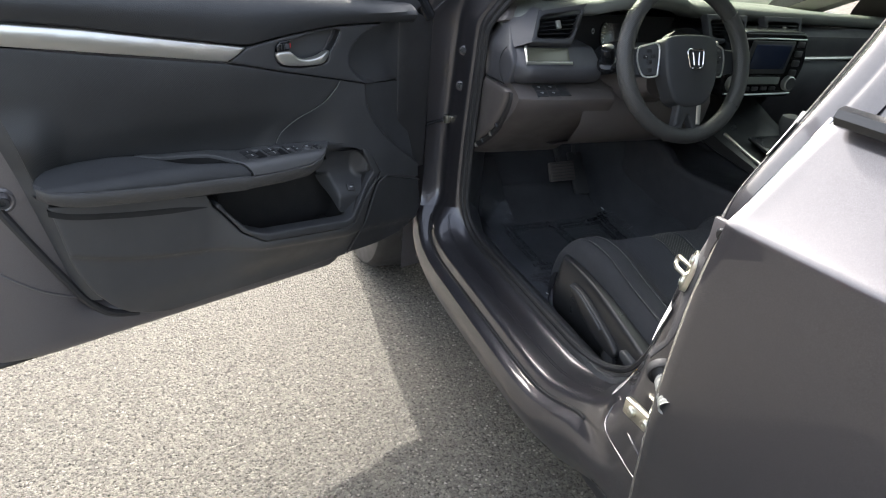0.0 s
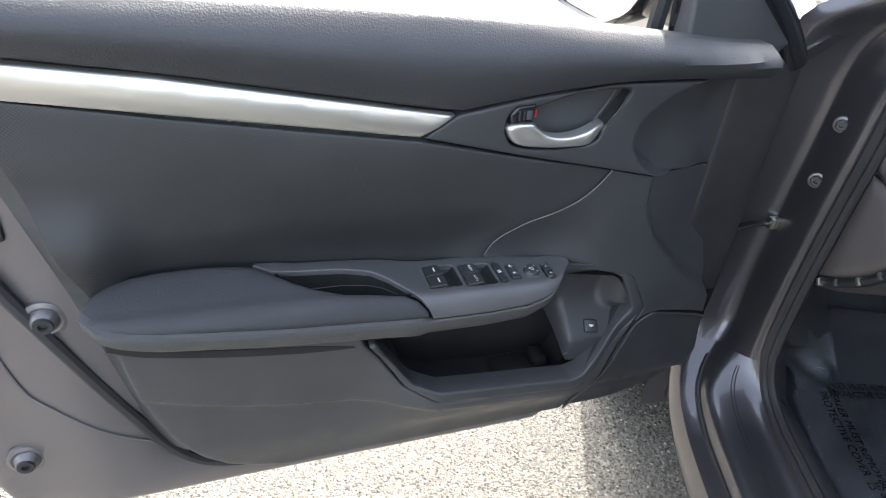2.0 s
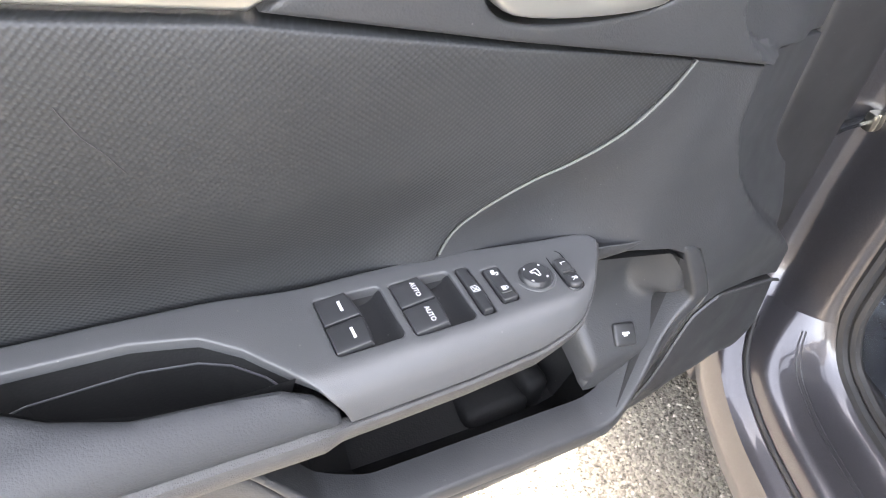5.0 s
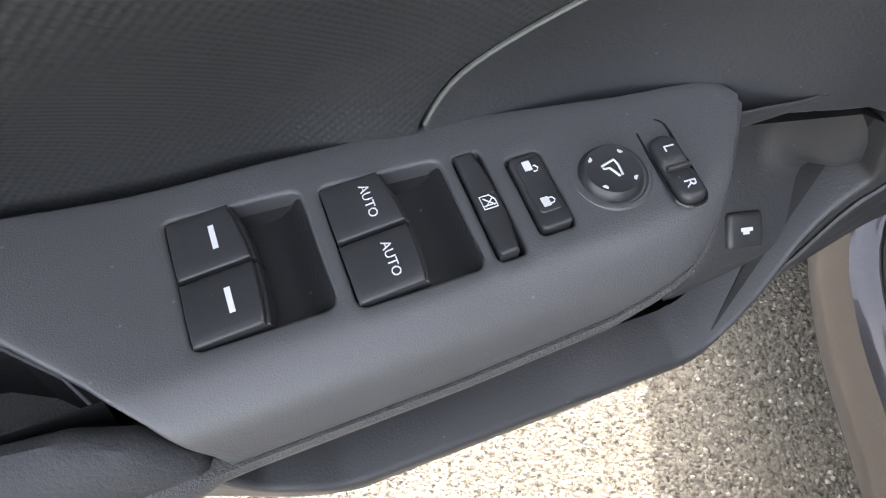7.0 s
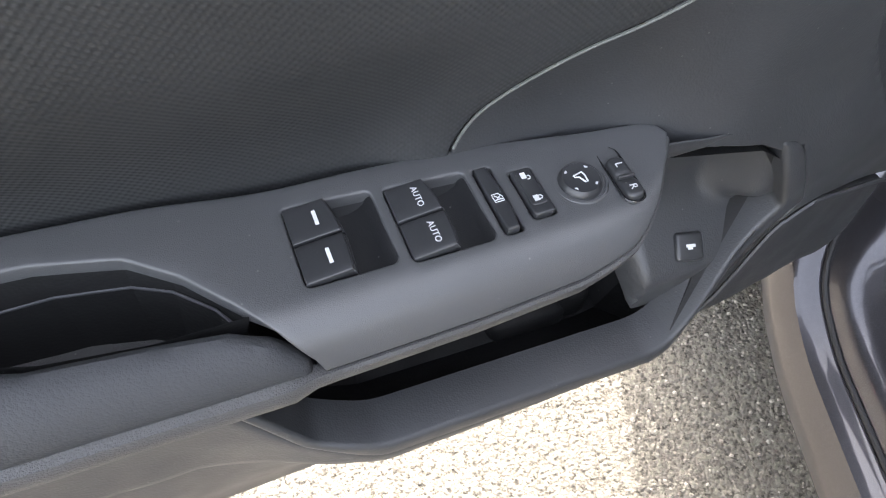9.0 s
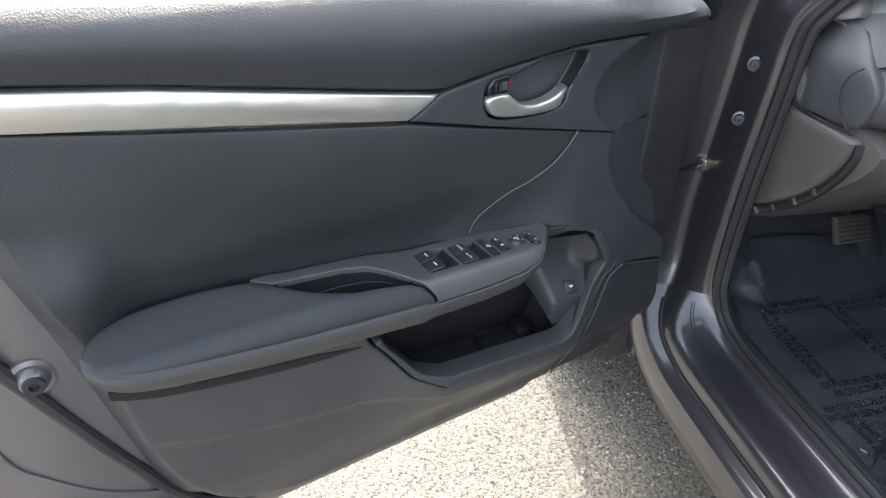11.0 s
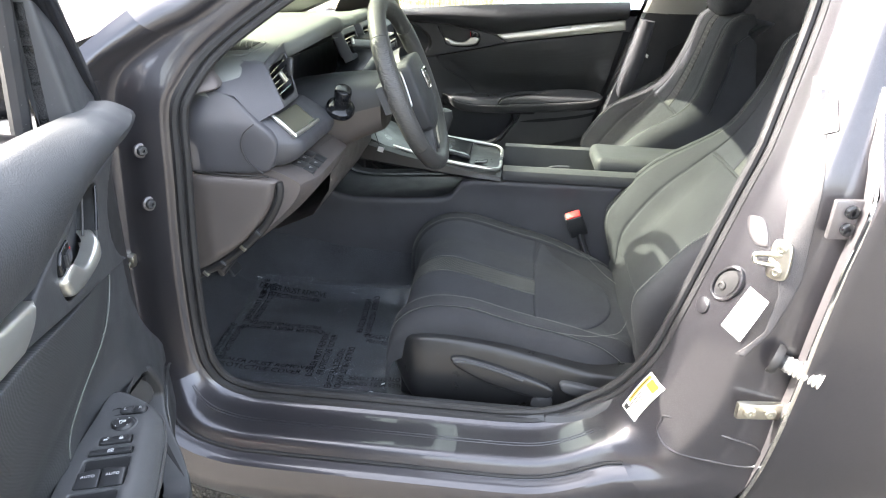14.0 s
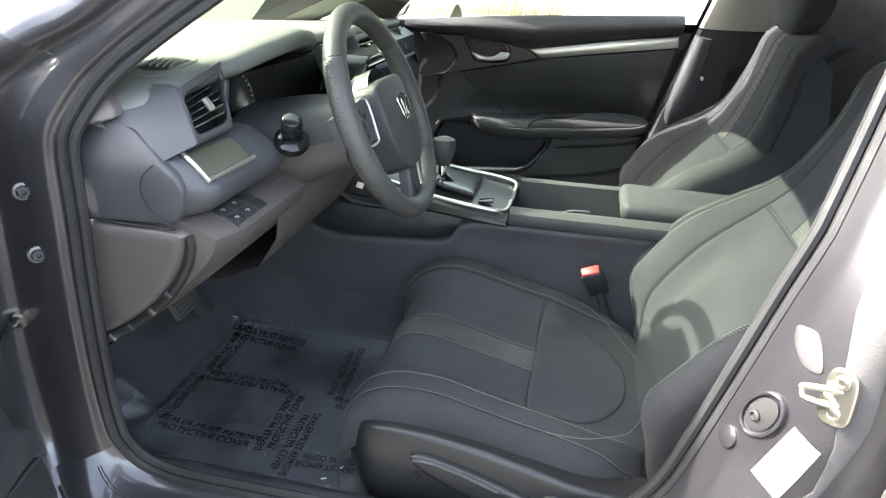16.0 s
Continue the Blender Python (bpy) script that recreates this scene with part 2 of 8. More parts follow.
def leather(name, color, rough, cells=330.0, depth=0.0009):
    """Grained soft skin of moulded vinyl."""
    m, nt, b = shader(name, color, rough)
    warp = tex(nt, "Noise", 60.0, Detail=2.0)
    co = nt.nodes["Texture Coordinate"].outputs["Object"]
    add = nt.nodes.new("ShaderNodeVectorMath")
    add.operation = "MULTIPLY_ADD"
    nt.links.new(warp.outputs["Color"], add.inputs[0])
    add.inputs[1].default_value = (0.0025, 0.0025, 0.0025)
    nt.links.new(co, add.inputs[2])
    v = tex(nt, "Voronoi", cells, add.outputs[0])
    v2 = tex(nt, "Voronoi", cells * 2.3, add.outputs[0])
    h = mixed(nt, 0.35, v.outputs["Distance"], v2.outputs["Distance"])
    inv = nt.nodes.new("ShaderNodeMath")
    inv.operation = "MULTIPLY"
    inv.inputs[1].default_value = -1.0
    nt.links.new(h, inv.inputs[0])
    bump(nt, b, inv.outputs[0], 0.8, depth)
    big = tex(nt, "Noise", 5.0, Detail=5.0)
    nt.links.new(mixed(nt, ramp(nt, big.outputs[0], [(0.4, 0.0), (0.8, 0.3)]).outputs[0], color, tuple(c * 1.6 + 0.008 for c in color)), b.inputs["Base Color"])
    nt.links.new(ramp(nt, tex(nt, "Noise", 12.0, Detail=4.0).outputs[0], [(0.3, rough - 0.06), (0.7, rough + 0.08)]).outputs[0], b.inputs["Roughness"])
    return m


def dotted(name, color, rough, pitch, depth, light, ax="XZ"):
    """A skin embossed with a fine lattice of diamonds."""
    m, nt, b = shader(name, color, rough)
    co = nt.nodes.new("ShaderNodeTexCoord")
    sep = nt.nodes.new("ShaderNodeSeparateXYZ")
    nt.links.new(co.outputs["Object"], sep.inputs[0])

    def op(kind, a, c=None):
        n = nt.nodes.new("ShaderNodeMath")
        n.operation = kind
        for i, v in enumerate((a, c)):
            if v is None:
                continue
            if isinstance(v, (int, float)):
                n.inputs[i].default_value = v
            else:
                nt.links.new(v, n.inputs[i])
        return n.outputs[0]
    one = sep.outputs[ax[0]]
    two = sep.outputs[ax[1]]
    k = 2 * math.pi / pitch
    wave = op("MULTIPLY", op("SINE", op("MULTIPLY", one, k * 0.75)), op("SINE", op("MULTIPLY", two, k * 0.75)))
    bump(nt, b, wave, 0.6, depth)
    big = tex(nt, "Noise", 6.0, co.outputs["Object"], Detail=4.0)
    shade = mixed(nt, ramp(nt, wave, [(0.3, 0.0), (0.9, 1.0)]).outputs[0], color, light)
    nt.links.new(mixed(nt, ramp(nt, big.outputs[0], [(0.4, 0.0), (0.8, 0.35)]).outputs[0], shade, tuple(c * 1.5 + 0.01 for c in light)), b.inputs["Base Color"])
    return m


def cloth(name, color, light, thread=1500.0, rough=0.9, depth=0.0009, sheen=0.03):
    """Woven upholstery: threads two ways, speckled, with some pilling."""
    m, nt, b = shader(name, color, rough, spec=0.25)
    b.inputs["Sheen Weight"].default_value = sheen
    b.inputs["Sheen Roughness"].default_value = 0.5
    n1 = tex(nt, "Noise", thread, Detail=2.0)
    n2 = tex(nt, "Noise", 9.0, Detail=5.0)
    c1 = mixed(nt, ramp(nt, n1.outputs[0], [(0.35, 0.0), (0.65, 1.0)]).outputs[0], color, light)
    nt.links.new(mixed(nt, ramp(nt, n2.outputs[0], [(0.35, 0.0), (0.75, 0.4)]).outputs[0], c1, tuple(c * 1.35 + 0.004 for c in light)), b.inputs["Base Color"])
    bump(nt, b, n1.outputs[0], 0.5, depth)
    return m


def metal_paint(name, color, flake, rough=0.28, coat=1.0, metal=0.75):
    """Car paint: metal flakes under clear lacquer, with dust and fine scratches."""
    m, nt, b = shader(name, color, rough, metal, coat)
    f = tex(nt, "Voronoi", 2800.0)
    nt.links.new(mixed(nt, ramp(nt, f.outputs["Color"], [(0.50, 0.0), (0.95, 1.0)]).outputs[0], color, flake), b.inputs["Base Color"])
    dirt = tex(nt, "Noise", 9.0, Detail=6.0)
    nt.links.new(ramp(nt, dirt.outputs[0], [(0.40, rough - 0.02), (0.8, rough + 0.05)]).outputs[0], b.inputs["Roughness"])
    nt.links.new(ramp(nt, dirt.outputs[0], [(0.5, 0.02), (0.85, 0.06)]).outputs[0], b.inputs["Coat Roughness"])
    return m


BLACK = plastic("black_plastic", (0.034, 0.036, 0.039), 0.50)
TRIM = plastic("door_trim_plastic", (0.033, 0.0345, 0.037), 0.46, 700.0, 0.00025, 0.45)
BEZEL = plastic("bezel_plastic", (0.066, 0.0675, 0.070), 0.36, 1900.0, 0.00016, 0.5, 0.2)
# bezel plastic darkened for the shade inside the finger wells
WELL_SHADED = plastic("shaded_well_plastic", (0.016, 0.0165, 0.018), 0.42, 1500.0, 0.0002, 0.6, 0.5)
STRIP = leather("grained_strip", (0.052, 0.052, 0.053), 0.55, 900.0, 0.0007)
LOWER = plastic("lower_trim_plastic", (0.047, 0.047, 0.0475), 0.5, 600.0, 0.0003, 0.45)
ROLL = leather("grained_vinyl", (0.029, 0.031, 0.034), 0.58, 460.0, 0.0006)
PAD = leather("armrest_vinyl", (0.028, 0.030, 0.033), 0.66, 620.0, 0.0004)
WEAVE = dotted("embossed_insert", (0.021, 0.0225, 0.0235), 0.56, 0.0027, 0.00020, (0.033, 0.035, 0.037))
SATIN = shader("satin_silver_paint", (0.62, 0.62, 0.58), 0.30, 0.85)[0]
CHROME = shader("bright_chrome", (0.80, 0.80, 0.80), 0.10, 1.0)[0]
STEEL = shader("zinc_plated_steel", (0.62, 0.60, 0.52), 0.28, 1.0)[0]
GLOSS = shader("gloss_black", (0.012, 0.013, 0.015), 0.16)[0]
BUTTON = plastic("switch_plastic", (0.026, 0.027, 0.029), 0.36, 1600.0, 0.00008, 0.25, 0.4)
MARK = shader("printed_white", (0.62, 0.63, 0.64), 0.6)[0]
RUBBER = plastic("black_rubber", (0.014, 0.014, 0.015), 0.62, 300.0, 0.0002, 0.2, 0.5)
PAINT = metal_paint("grey_metallic_paint", (0.048, 0.047, 0.053), (0.100, 0.098, 0.109), 0.34, 0.9, 0.62)
JAMB = metal_paint("jamb_paint", (0.105, 0.099, 0.104), (0.15, 0.143, 0.150), 0.42, 0.6, 0.5)
# dark liner colour, blackened further for the shade inside pocket, groove and closed rear
SHADE_LINER = plastic("shaded_liner", (0.0065, 0.0068, 0.0072), 0.7, 500.0, 0.0003, 0.4, 0.06)
SEALER = plastic("textured_seam_sealer", (0.055, 0.053, 0.055), 0.72, 420.0, 0.0004, 0.6)
RED = shader("red_plastic", (0.62, 0.03, 0.03), 0.4)[0]
PAPER = shader("white_sticker", (0.80, 0.80, 0.76), 0.5)[0]
YELLOW = shader("yellow_print", (0.85, 0.55, 0.04), 0.5)[0]
PRINT = shader("matt_black_ink", (0.004, 0.004, 0.004), 0.9, spec=0.1)[0]
INK = shader("black_print", (0.015, 0.015, 0.016), 0.55)[0]
THREAD = shader("pale_thread", (0.17, 0.175, 0.16), 0.8)[0]
SEAT = cloth("seat_cloth", (0.0188, 0.0198, 0.0232), (0.039, 0.0410, 0.0450))
SEAT_MID = cloth("seat_insert_cloth", (0.0225, 0.0236, 0.0285), (0.046, 0.0482, 0.0550), 1900.0)
HEX = dotted("seat_band_cloth", (0.024, 0.025, 0.025), 0.8, 0.0062, 0.0010, (0.125, 0.127, 0.120), "XY")
DASH = leather("dash_top_skin", (0.105, 0.112, 0.104), 0.55, 700.0, 0.0004)
DASH_MID = plastic("dash_plastic", (0.047, 0.048, 0.054), 0.5, 800.0, 0.0002, 0.4)
KNEE = plastic("knee_panel_plastic", (0.078, 0.069, 0.066), 0.48, 800.0, 0.0002, 0.4)
CARPET = cloth("black_carpet", (0.024, 0.026, 0.030), (0.060, 0.064, 0.072), 500.0, 0.95, 0.003, 0.1)
SHIELD = plastic("shield_plastic", (0.013, 0.0135, 0.0145), 0.34, 900.0, 0.0001, 0.25)
BEIGE = shader("light_grey_trim", (0.36, 0.36, 0.33), 0.7)[0]


def glass_mat(name, tint, rough=0.0):
    m = bpy.data.materials.new(name)
    m.use_nodes = True
    nt = m.node_tree
    nt.nodes.remove(nt.nodes["Principled BSDF"])
    t, g, mx, fr = (nt.nodes.new("ShaderNode" + k) for k in ("BsdfTransparent", "BsdfGlossy", "MixShader", "Fresnel"))
    t.inputs[0].default_value = (*tint, 1)
    g.inputs["Roughness"].default_value = rough
    fr.inputs[0].default_value = 1.5
    nt.links.new(fr.outputs[0], mx.inputs[0])
    nt.links.new(t.outputs[0], mx.inputs[1])
    nt.links.new(g.outputs[0], mx.inputs[2])
    nt.links.new(mx.outputs[0], nt.nodes["Material Output"].inputs[0])
    return m


GLASS = glass_mat("clear_glass", (0.74, 0.82, 0.68))
DARK_GLASS = glass_mat("tinted_glass", (0.10, 0.11, 0.115))
MIRROR = shader("mirror_glass", (0.88, 0.89, 0.90), 0.01, 1.0)[0]


def film_mat():
    """Clear plastic film, creased."""
    m = bpy.data.materials.new("clear_plastic_film")
    m.use_nodes = True
    nt = m.node_tree
    nt.nodes.remove(nt.nodes["Principled BSDF"])
    t, g, mx, fr = (nt.nodes.new("ShaderNode" + k) for k in ("BsdfTransparent", "BsdfGlossy", "MixShader", "Fresnel"))
    t.inputs[0].default_value = (0.92, 0.93, 0.94, 1)
    g.inputs["Roughness"].default_value = 0.11
    df, cloudy = nt.nodes.new("ShaderNodeBsdfDiffuse"), nt.nodes.new("ShaderNodeMixShader")
    df.inputs[0].default_value = (0.62, 0.66, 0.72, 1)
    nt.links.new(ramp(nt, tex(nt, "Noise", 9.0, Detail=7.0, Distortion=0.8).outputs[0], [(0.35, 0.04), (0.80, 0.22)]).outputs[0], cloudy.inputs[0])
    wr = tex(nt, "Voronoi", 19.0, Randomness=1.0)
    wr.feature = "DISTANCE_TO_EDGE"
    shift = nt.nodes.new("ShaderNodeVectorMath")
    shift.operation = "MULTIPLY_ADD"
    shift.inputs[1].default_value = (0.09, 0.09, 0.09)
    nt.links.new(tex(nt, "Noise", 16.0, Detail=4.0).outputs["Color"], shift.inputs[0])
    nt.links.new(nt.nodes["Texture Coordinate"].outputs["Object"], shift.inputs[2])
    nt.links.new(shift.outputs[0], wr.inputs["Vector"])
    broken = mixed(nt, 1.0, ramp(nt, wr.outputs["Distance"], [(0.0, 0.45), (0.007, 0.0)]).outputs[0], ramp(nt, tex(nt, "Noise", 7.0, Detail=5.0).outputs[0], [(0.50, 0.0), (0.60, 1.0)]).outputs[0], "MULTIPLY")
    was = cloudy.inputs[0].links[0].from_socket
    nt.links.new(mixed(nt, 1.0, was, broken, "ADD"), cloudy.inputs[0])
    nt.links.new(t.outputs[0], cloudy.inputs[1])
    nt.links.new(df.outputs[0], cloudy.inputs[2])
    fr.inputs[0].default_value = 1.45
    n = tex(nt, "Noise", 28.0, Detail=6.0, Distortion=1.2)
    w = tex(nt, "Voronoi", 17.0)
    b = nt.nodes.new("ShaderNodeBump")
    b.inputs["Strength"].default_value, b.inputs["Distance"].default_value = 0.8, 0.006
    nt.links.new(mixed(nt, 0.5, n.outputs[0], w.outputs["Distance"]), b.inputs["Height"])
    nt.links.new(b.outputs[0], g.inputs["Normal"])
    nt.links.new(b.outputs[0], fr.inputs["Normal"])
    nt.links.new(fr.outputs[0], mx.inputs[0])
    nt.links.new(cloudy.outputs[0], mx.inputs[1])
    nt.links.new(g.outputs[0], mx.inputs[2])
    nt.links.new(mx.outputs[0], nt.nodes["Material Output"].inputs[0])
    return m


FILM = film_mat()


def asphalt_mat():
    """Worn asphalt: pale and dark chips in a grey binder."""
    m, nt, b = shader("worn_asphalt", (0.2, 0.19, 0.17), 0.85, spec=0.3)
    v = tex(nt, "Voronoi", 170.0)
    v2 = tex(nt, "Voronoi", 420.0)
    c1 = ramp(nt, v.outputs["Color"], [(0.1, (0.070, 0.066, 0.058)), (0.42, (0.138, 0.129, 0.110)), (0.78, (0.192, 0.180, 0.153)), (1.0, (0.30, 0.28, 0.245))])
    c2 = ramp(nt, v2.outputs["Color"], [(0.2, (0.085, 0.082, 0.073)), (0.9, (0.185, 0.172, 0.146))])
    base = mixed(nt, 0.3, c1.outputs[0], c2.outputs[0])
    pit = tex(nt, "Noise", 105.0, Detail=4.0, Roughness=0.7)
    pits = ramp(nt, pit.outputs[0], [(0.39, 0.22), (0.46, 1.0)])
    base = mixed(nt, 1.0, base, pits.outputs[0], "MULTIPLY")
    spot = tex(nt, "Noise", 21.0, Detail=3.0)
    base = mixed(nt, ramp(nt, spot.outputs[0], [(0.70, 0.0), (0.75, 0.75)]).outputs[0], base, (0.035, 0.033, 0.03))
    big = tex(nt, "Noise", 1.3, Detail=6.0)
    nt.links.new(mixed(nt, ramp(nt, big.outputs[0], [(0.35, 0.0), (0.75, 0.3)]).outputs[0], base, (0.150, 0.140, 0.120)), b.inputs["Base Color"])
    first = bump(nt, b, pit.outputs[0], 1.0, 0.009)
    second = bump(nt, b, ramp(nt, v.outputs["Distance"], [(0.0, 1.0), (0.75, 0.0)]).outputs[0], 0.8, 0.003, first)
    bump(nt, b, tex(nt, "Noise", 500.0, Detail=3.0).outputs[0], 0.5, 0.0015, second)
    return m


ASPHALT = asphalt_mat()

# ---- doors ----
DOOR_TOP = [(0.05, 0.980), (0.2, 0.993), (0.32, 1.004), (0.48, 1.018), (0.68, 1.031), (1.15, 1.052)]
ROLL_LOW = [(0.1, 0.947), (0.2, 0.952), (0.30, 0.958), (0.42, 0.956), (0.536, 0.941), (0.617, 0.925), (0.73, 0.943), (0.917, 0.973), (1.1, 0.996)]


def fall(u):
    """The trim draws back towards the hinge."""
    return 0.05 * smoothstep(0.31, 0.13, u)


def n_roll(u, z):
    zt, zb = smooth_table(DOOR_TOP, u), smooth_table(ROLL_LOW, u)
    t = (z - zb) / max(zt - zb, 0.01)
    return 0.037 + 0.020 * math.sin(math.pi * min(max(t, 0), 1) * 0.85) - 0.042 * max(0.0, t - 0.55) ** 1.6 * 1.6 - 0.35 * fall(u)


def n_bezel(u, z):
    e = math.hypot((u - 0.20) / 0.178, (z - 0.885) / 0.083 * smoothstep(0.17, 0.27, u))
    return 0.036 + 0.010 * (z - 0.90) - 0.5 * fall(u) - 0.031 * (1 - smoothstep(0.92, 1.02, e)) - 0.014 * (1 - smoothstep(0.2, 0.98, e))


SEAM = [(0.690, 0.548), (0.706, 0.546), (0.728, 0.534), (0.748, 0.513), (0.764, 0.490), (0.7745, 0.468), (0.795, 0.435), (0.818, 0.412), (0.838, 0.398)]


def n_insert(u, z):
    flush = smoothstep(0.055, 0.0, u - lerp_table(SEAM, z))
    dip = smoothstep(0.90, 0.72, z)
    wave = 0.006 * smoothstep(0.62, 0.50, u) * smoothstep(0.84, 0.72, z)
    n = 0.034 - 0.021 * dip + 0.006 * math.sin(math.pi * min(max((u - 0.4) / 0.65, 0), 1)) * (1 - dip) - 0.35 * fall(u) + wave - 0.022 * smoothstep(0.80, 0.705, z) + 0.031 * smoothstep(0.955, 1.015, u) * smoothstep(0.86, 0.76, z)
    return n + (n_front(u, z) - n) * flush


FRONT_DISH = [(0.55, 0.10), (0.598, 0.149), (0.673, 0.247), (0.7316, 0.301), (0.7747, 0.3228), (0.8175, 0.3267)]


def n_front(u, z):
    e = lerp_table(FRONT_DISH, z) - u
    return 0.030 - 0.014 * smoothstep(0.84, 0.72, z) * smoothstep(0.36, 0.5, u) - 0.014 * smoothstep(0.79, 0.71, z) * smoothstep(0.38, 0.48, u) - 0.5 * fall(u) - 0.022 * smoothstep(-0.004, 0.014, e) - 0.016 * smoothstep(0.0, 0.12, e) + 0.012 * smoothstep(0.72, 0.62, z)


def n_lower(u, z):
    ridge = 0.4615 + 0.133 * (u - 0.38) + 0.7 * max(0.0, u - 0.80) ** 2
    return 0.041 - 0.009 * smoothstep(ridge + 0.003, ridge - 0.009, z) - 0.012 * smoothstep(0.46, 0.37, z) - 0.4 * fall(u) + 0.034 * smoothstep(0.73, 0.60, u) * smoothstep(0.30, 0.40, u) * smoothstep(0.40, 0.50, z) * smoothstep(0.65, 0.54, z)


def arm_z(u, n):
    """Height of the armrest's top."""
    k = smoothstep(0.63, 0.80, u)
    z = (0.7018 + 0.02 * (u - 0.53) - 0.03 * n) * (1 - k) + (0.737 - 0.36 * n) * k
    over = z - lerp_table([(0.40, 0.7072), (0.63, 0.7072), (0.695, 0.7135), (0.75, 0.718), (0.80, 0.7215), (0.847, 0.730), (0.90, 0.745), (1.1, 0.76)], u)
    return z - 0.5 * (over + math.sqrt(over * over + 0.003 ** 2)) + 0.0002


def arm_point(u, s, h):
    """The armrest's skin: s runs from the door over the top and down its face."""
    flat_, rad = 0.059, 0.022
    k = 1.0 - 0.30 * smoothstep(0.50, 0.425, u) ** 2
    if s <= flat_:
        n, z, dn, dz = s, arm_z(u, s), 0.0, 1.0
    else:
        a = min((s - flat_) / rad, 1.3)
        n, z = flat_ + rad * math.sin(a), arm_z(u, flat_) - rad * (1 - math.cos(a))
        rest = s - flat_ - 1.3 * rad
        if rest > 0:
            n, z = n + rest * math.cos(1.3), z - rest * math.sin(1.3)
        dn, dz = math.sin(a), math.cos(a)
    return u, n * k + dn * h, z + dz * h


def build_door(F, door, driver):
    """The inner side of a front door on the frame F(u, n, z): u from the hinge to the latch, n towards the seats."""
    def surf(nf, lift=0.0):
        return lambda u, z, h: F(u, nf(u, z) + h + lift, z)

    def arm(lift=0.0):
        def f(u, s, h):
            return F(*arm_point(u, s, h + lift))
        return f
    us = [0.196 + i * (1.085 - 0.196) / 30 for i in range(31)]
    # soft upper roll
    top = [(u, lerp_table(DOOR_TOP, u)) for u in us]
    low = [(u, lerp_table(ROLL_LOW, u) + 0.0015) for u in reversed(us)]
    part("upper_roll", patch(top + low, surf(n_roll), 0.009, 0.004, 0.02), ROLL, door, "grained black soft vinyl")
    # bright strip
    part("trim_strip", patch([(1.076, 0.990), (0.917, 0.9705), (0.73, 0.9405), (0.622, 0.9235), (0.660, 0.8985), (0.79, 0.9165), (0.922, 0.9345), (1.081, 0.956)], surf(lambda u, z: 0.036 + 0.004 * math.sin(math.pi * min(max((z - (0.958 - (1.07 - u) * 0.145)) / 0.036, 0), 1)), 0.002), 0.01, 0.003, 0.008), SATIN, door, "satin silver strip")
    # handle bezel with its recess
    recess = curve2([(0.519, 0.931), (0.47, 0.945), (0.42, 0.949), (0.403, 0.944), (0.415, 0.922), (0.428, 0.902), (0.438, 0.880), (0.49, 0.8745), (0.540, 0.880), (0.556, 0.895), (0.558, 0.915), (0.548, 0.929)], 4)
    bez = [(0.617, 0.9225), (0.655, 0.8965), (0.535, 0.869), (0.396, 0.8405), (0.296, 0.8185), (0.178, 0.806), (0.166, 0.873), (0.166, 0.944), (0.20, 0.9495), (0.30, 0.956), (0.42, 0.954), (0.536, 0.939)]
    part("handle_bezel", patch(bez, surf(n_bezel), 0.0042, 0.003, 0.014, [recess]), TRIM, door, "smooth black plastic bezel")
    bm = patch(recess, surf(lambda u, z: n_bezel(u, z) - 0.019), 0.008, 0.002, 0.0)
    rim = [Vector((*p, 0)) for p in recess]
    loft([[F(p.x, n_bezel(p.x, p.y) - 0.001, p.y) for p in rim], [F(p.x, n_bezel(p.x, p.y) - 0.021, p.y) for p in rim]], close_v=True, bm=bm)
    part("handle_recess", bm, BLACK, door)
    # dark edge line, and a pale one painting the highlight on the recess wall
    for off, rad, mt in ((0.0, 0.0016, GLOSS), (0.014, 0.0012, SEALER)):
        part("recess_edge_line", tube(spline([F(u + off, n_bezel(u, z) - 0.001 - off * 0.7, z) for u, z in ((0.404, 0.944), (0.414, 0.923), (0.427, 0.903))], 5), rad, 8), mt, door)
    lever = curve2([(0.556, 0.909), (0.555, 0.897), (0.540, 0.884), (0.495, 0.8785), (0.452, 0.8795), (0.433, 0.889), (0.424, 0.903), (0.441, 0.9025), (0.462, 0.8945), (0.485, 0.8915), (0.505, 0.8955), (0.520, 0.906), (0.530, 0.911)], 4)
    part("door_handle", patch(lever, surf(lambda u, z: n_bezel(u, z) + 0.006 - 0.010 * smoothstep(0.45, 0.425, u)), 0.005, 0.005, 0.012), SATIN, door, "satin silver pull lever")
    lock = part("lock_tab", patch([(0.527, 0.911), (0.554, 0.910), (0.556, 0.922), (0.549, 0.931), (0.526, 0.934)], surf(n_bezel, 0.003), 0.005, 0.003, 0.018), GLOSS, door)
    for du in (0.0, 0.006):
        part("rib", rbox((0.002, 0.012, 0.003), axes(F(0.546 - du, n_bezel(0.54, 0.92) + 0.004, 0.921), F(1, 0, 0) - F(0, 0, 0), F(0, 1, 0) - F(0, 0, 0)), 0.0008), BUTTON, lock)
    part("lock_window", rbox((0.008, 0.011, 0.003), axes(F(0.5335, n_bezel(0.533, 0.92) + 0.0035, 0.9215), F(1, 0, 0) - F(0, 0, 0), F(0, 1, 0) - F(0, 0, 0)), 0.001), DASH_MID, lock)
    part("red_mark", rbox((0.0022 if not driver else 0.0007, 0.018 if not driver else 0.009, 0.003), axes(F(0.5245, n_bezel(0.52, 0.92) + 0.001, 0.922), F(1, 0, 0) - F(0, 0, 0), F(0, 1, 0) - F(0, 0, 0)), 0.0008), RED, lock, "red warning edge")
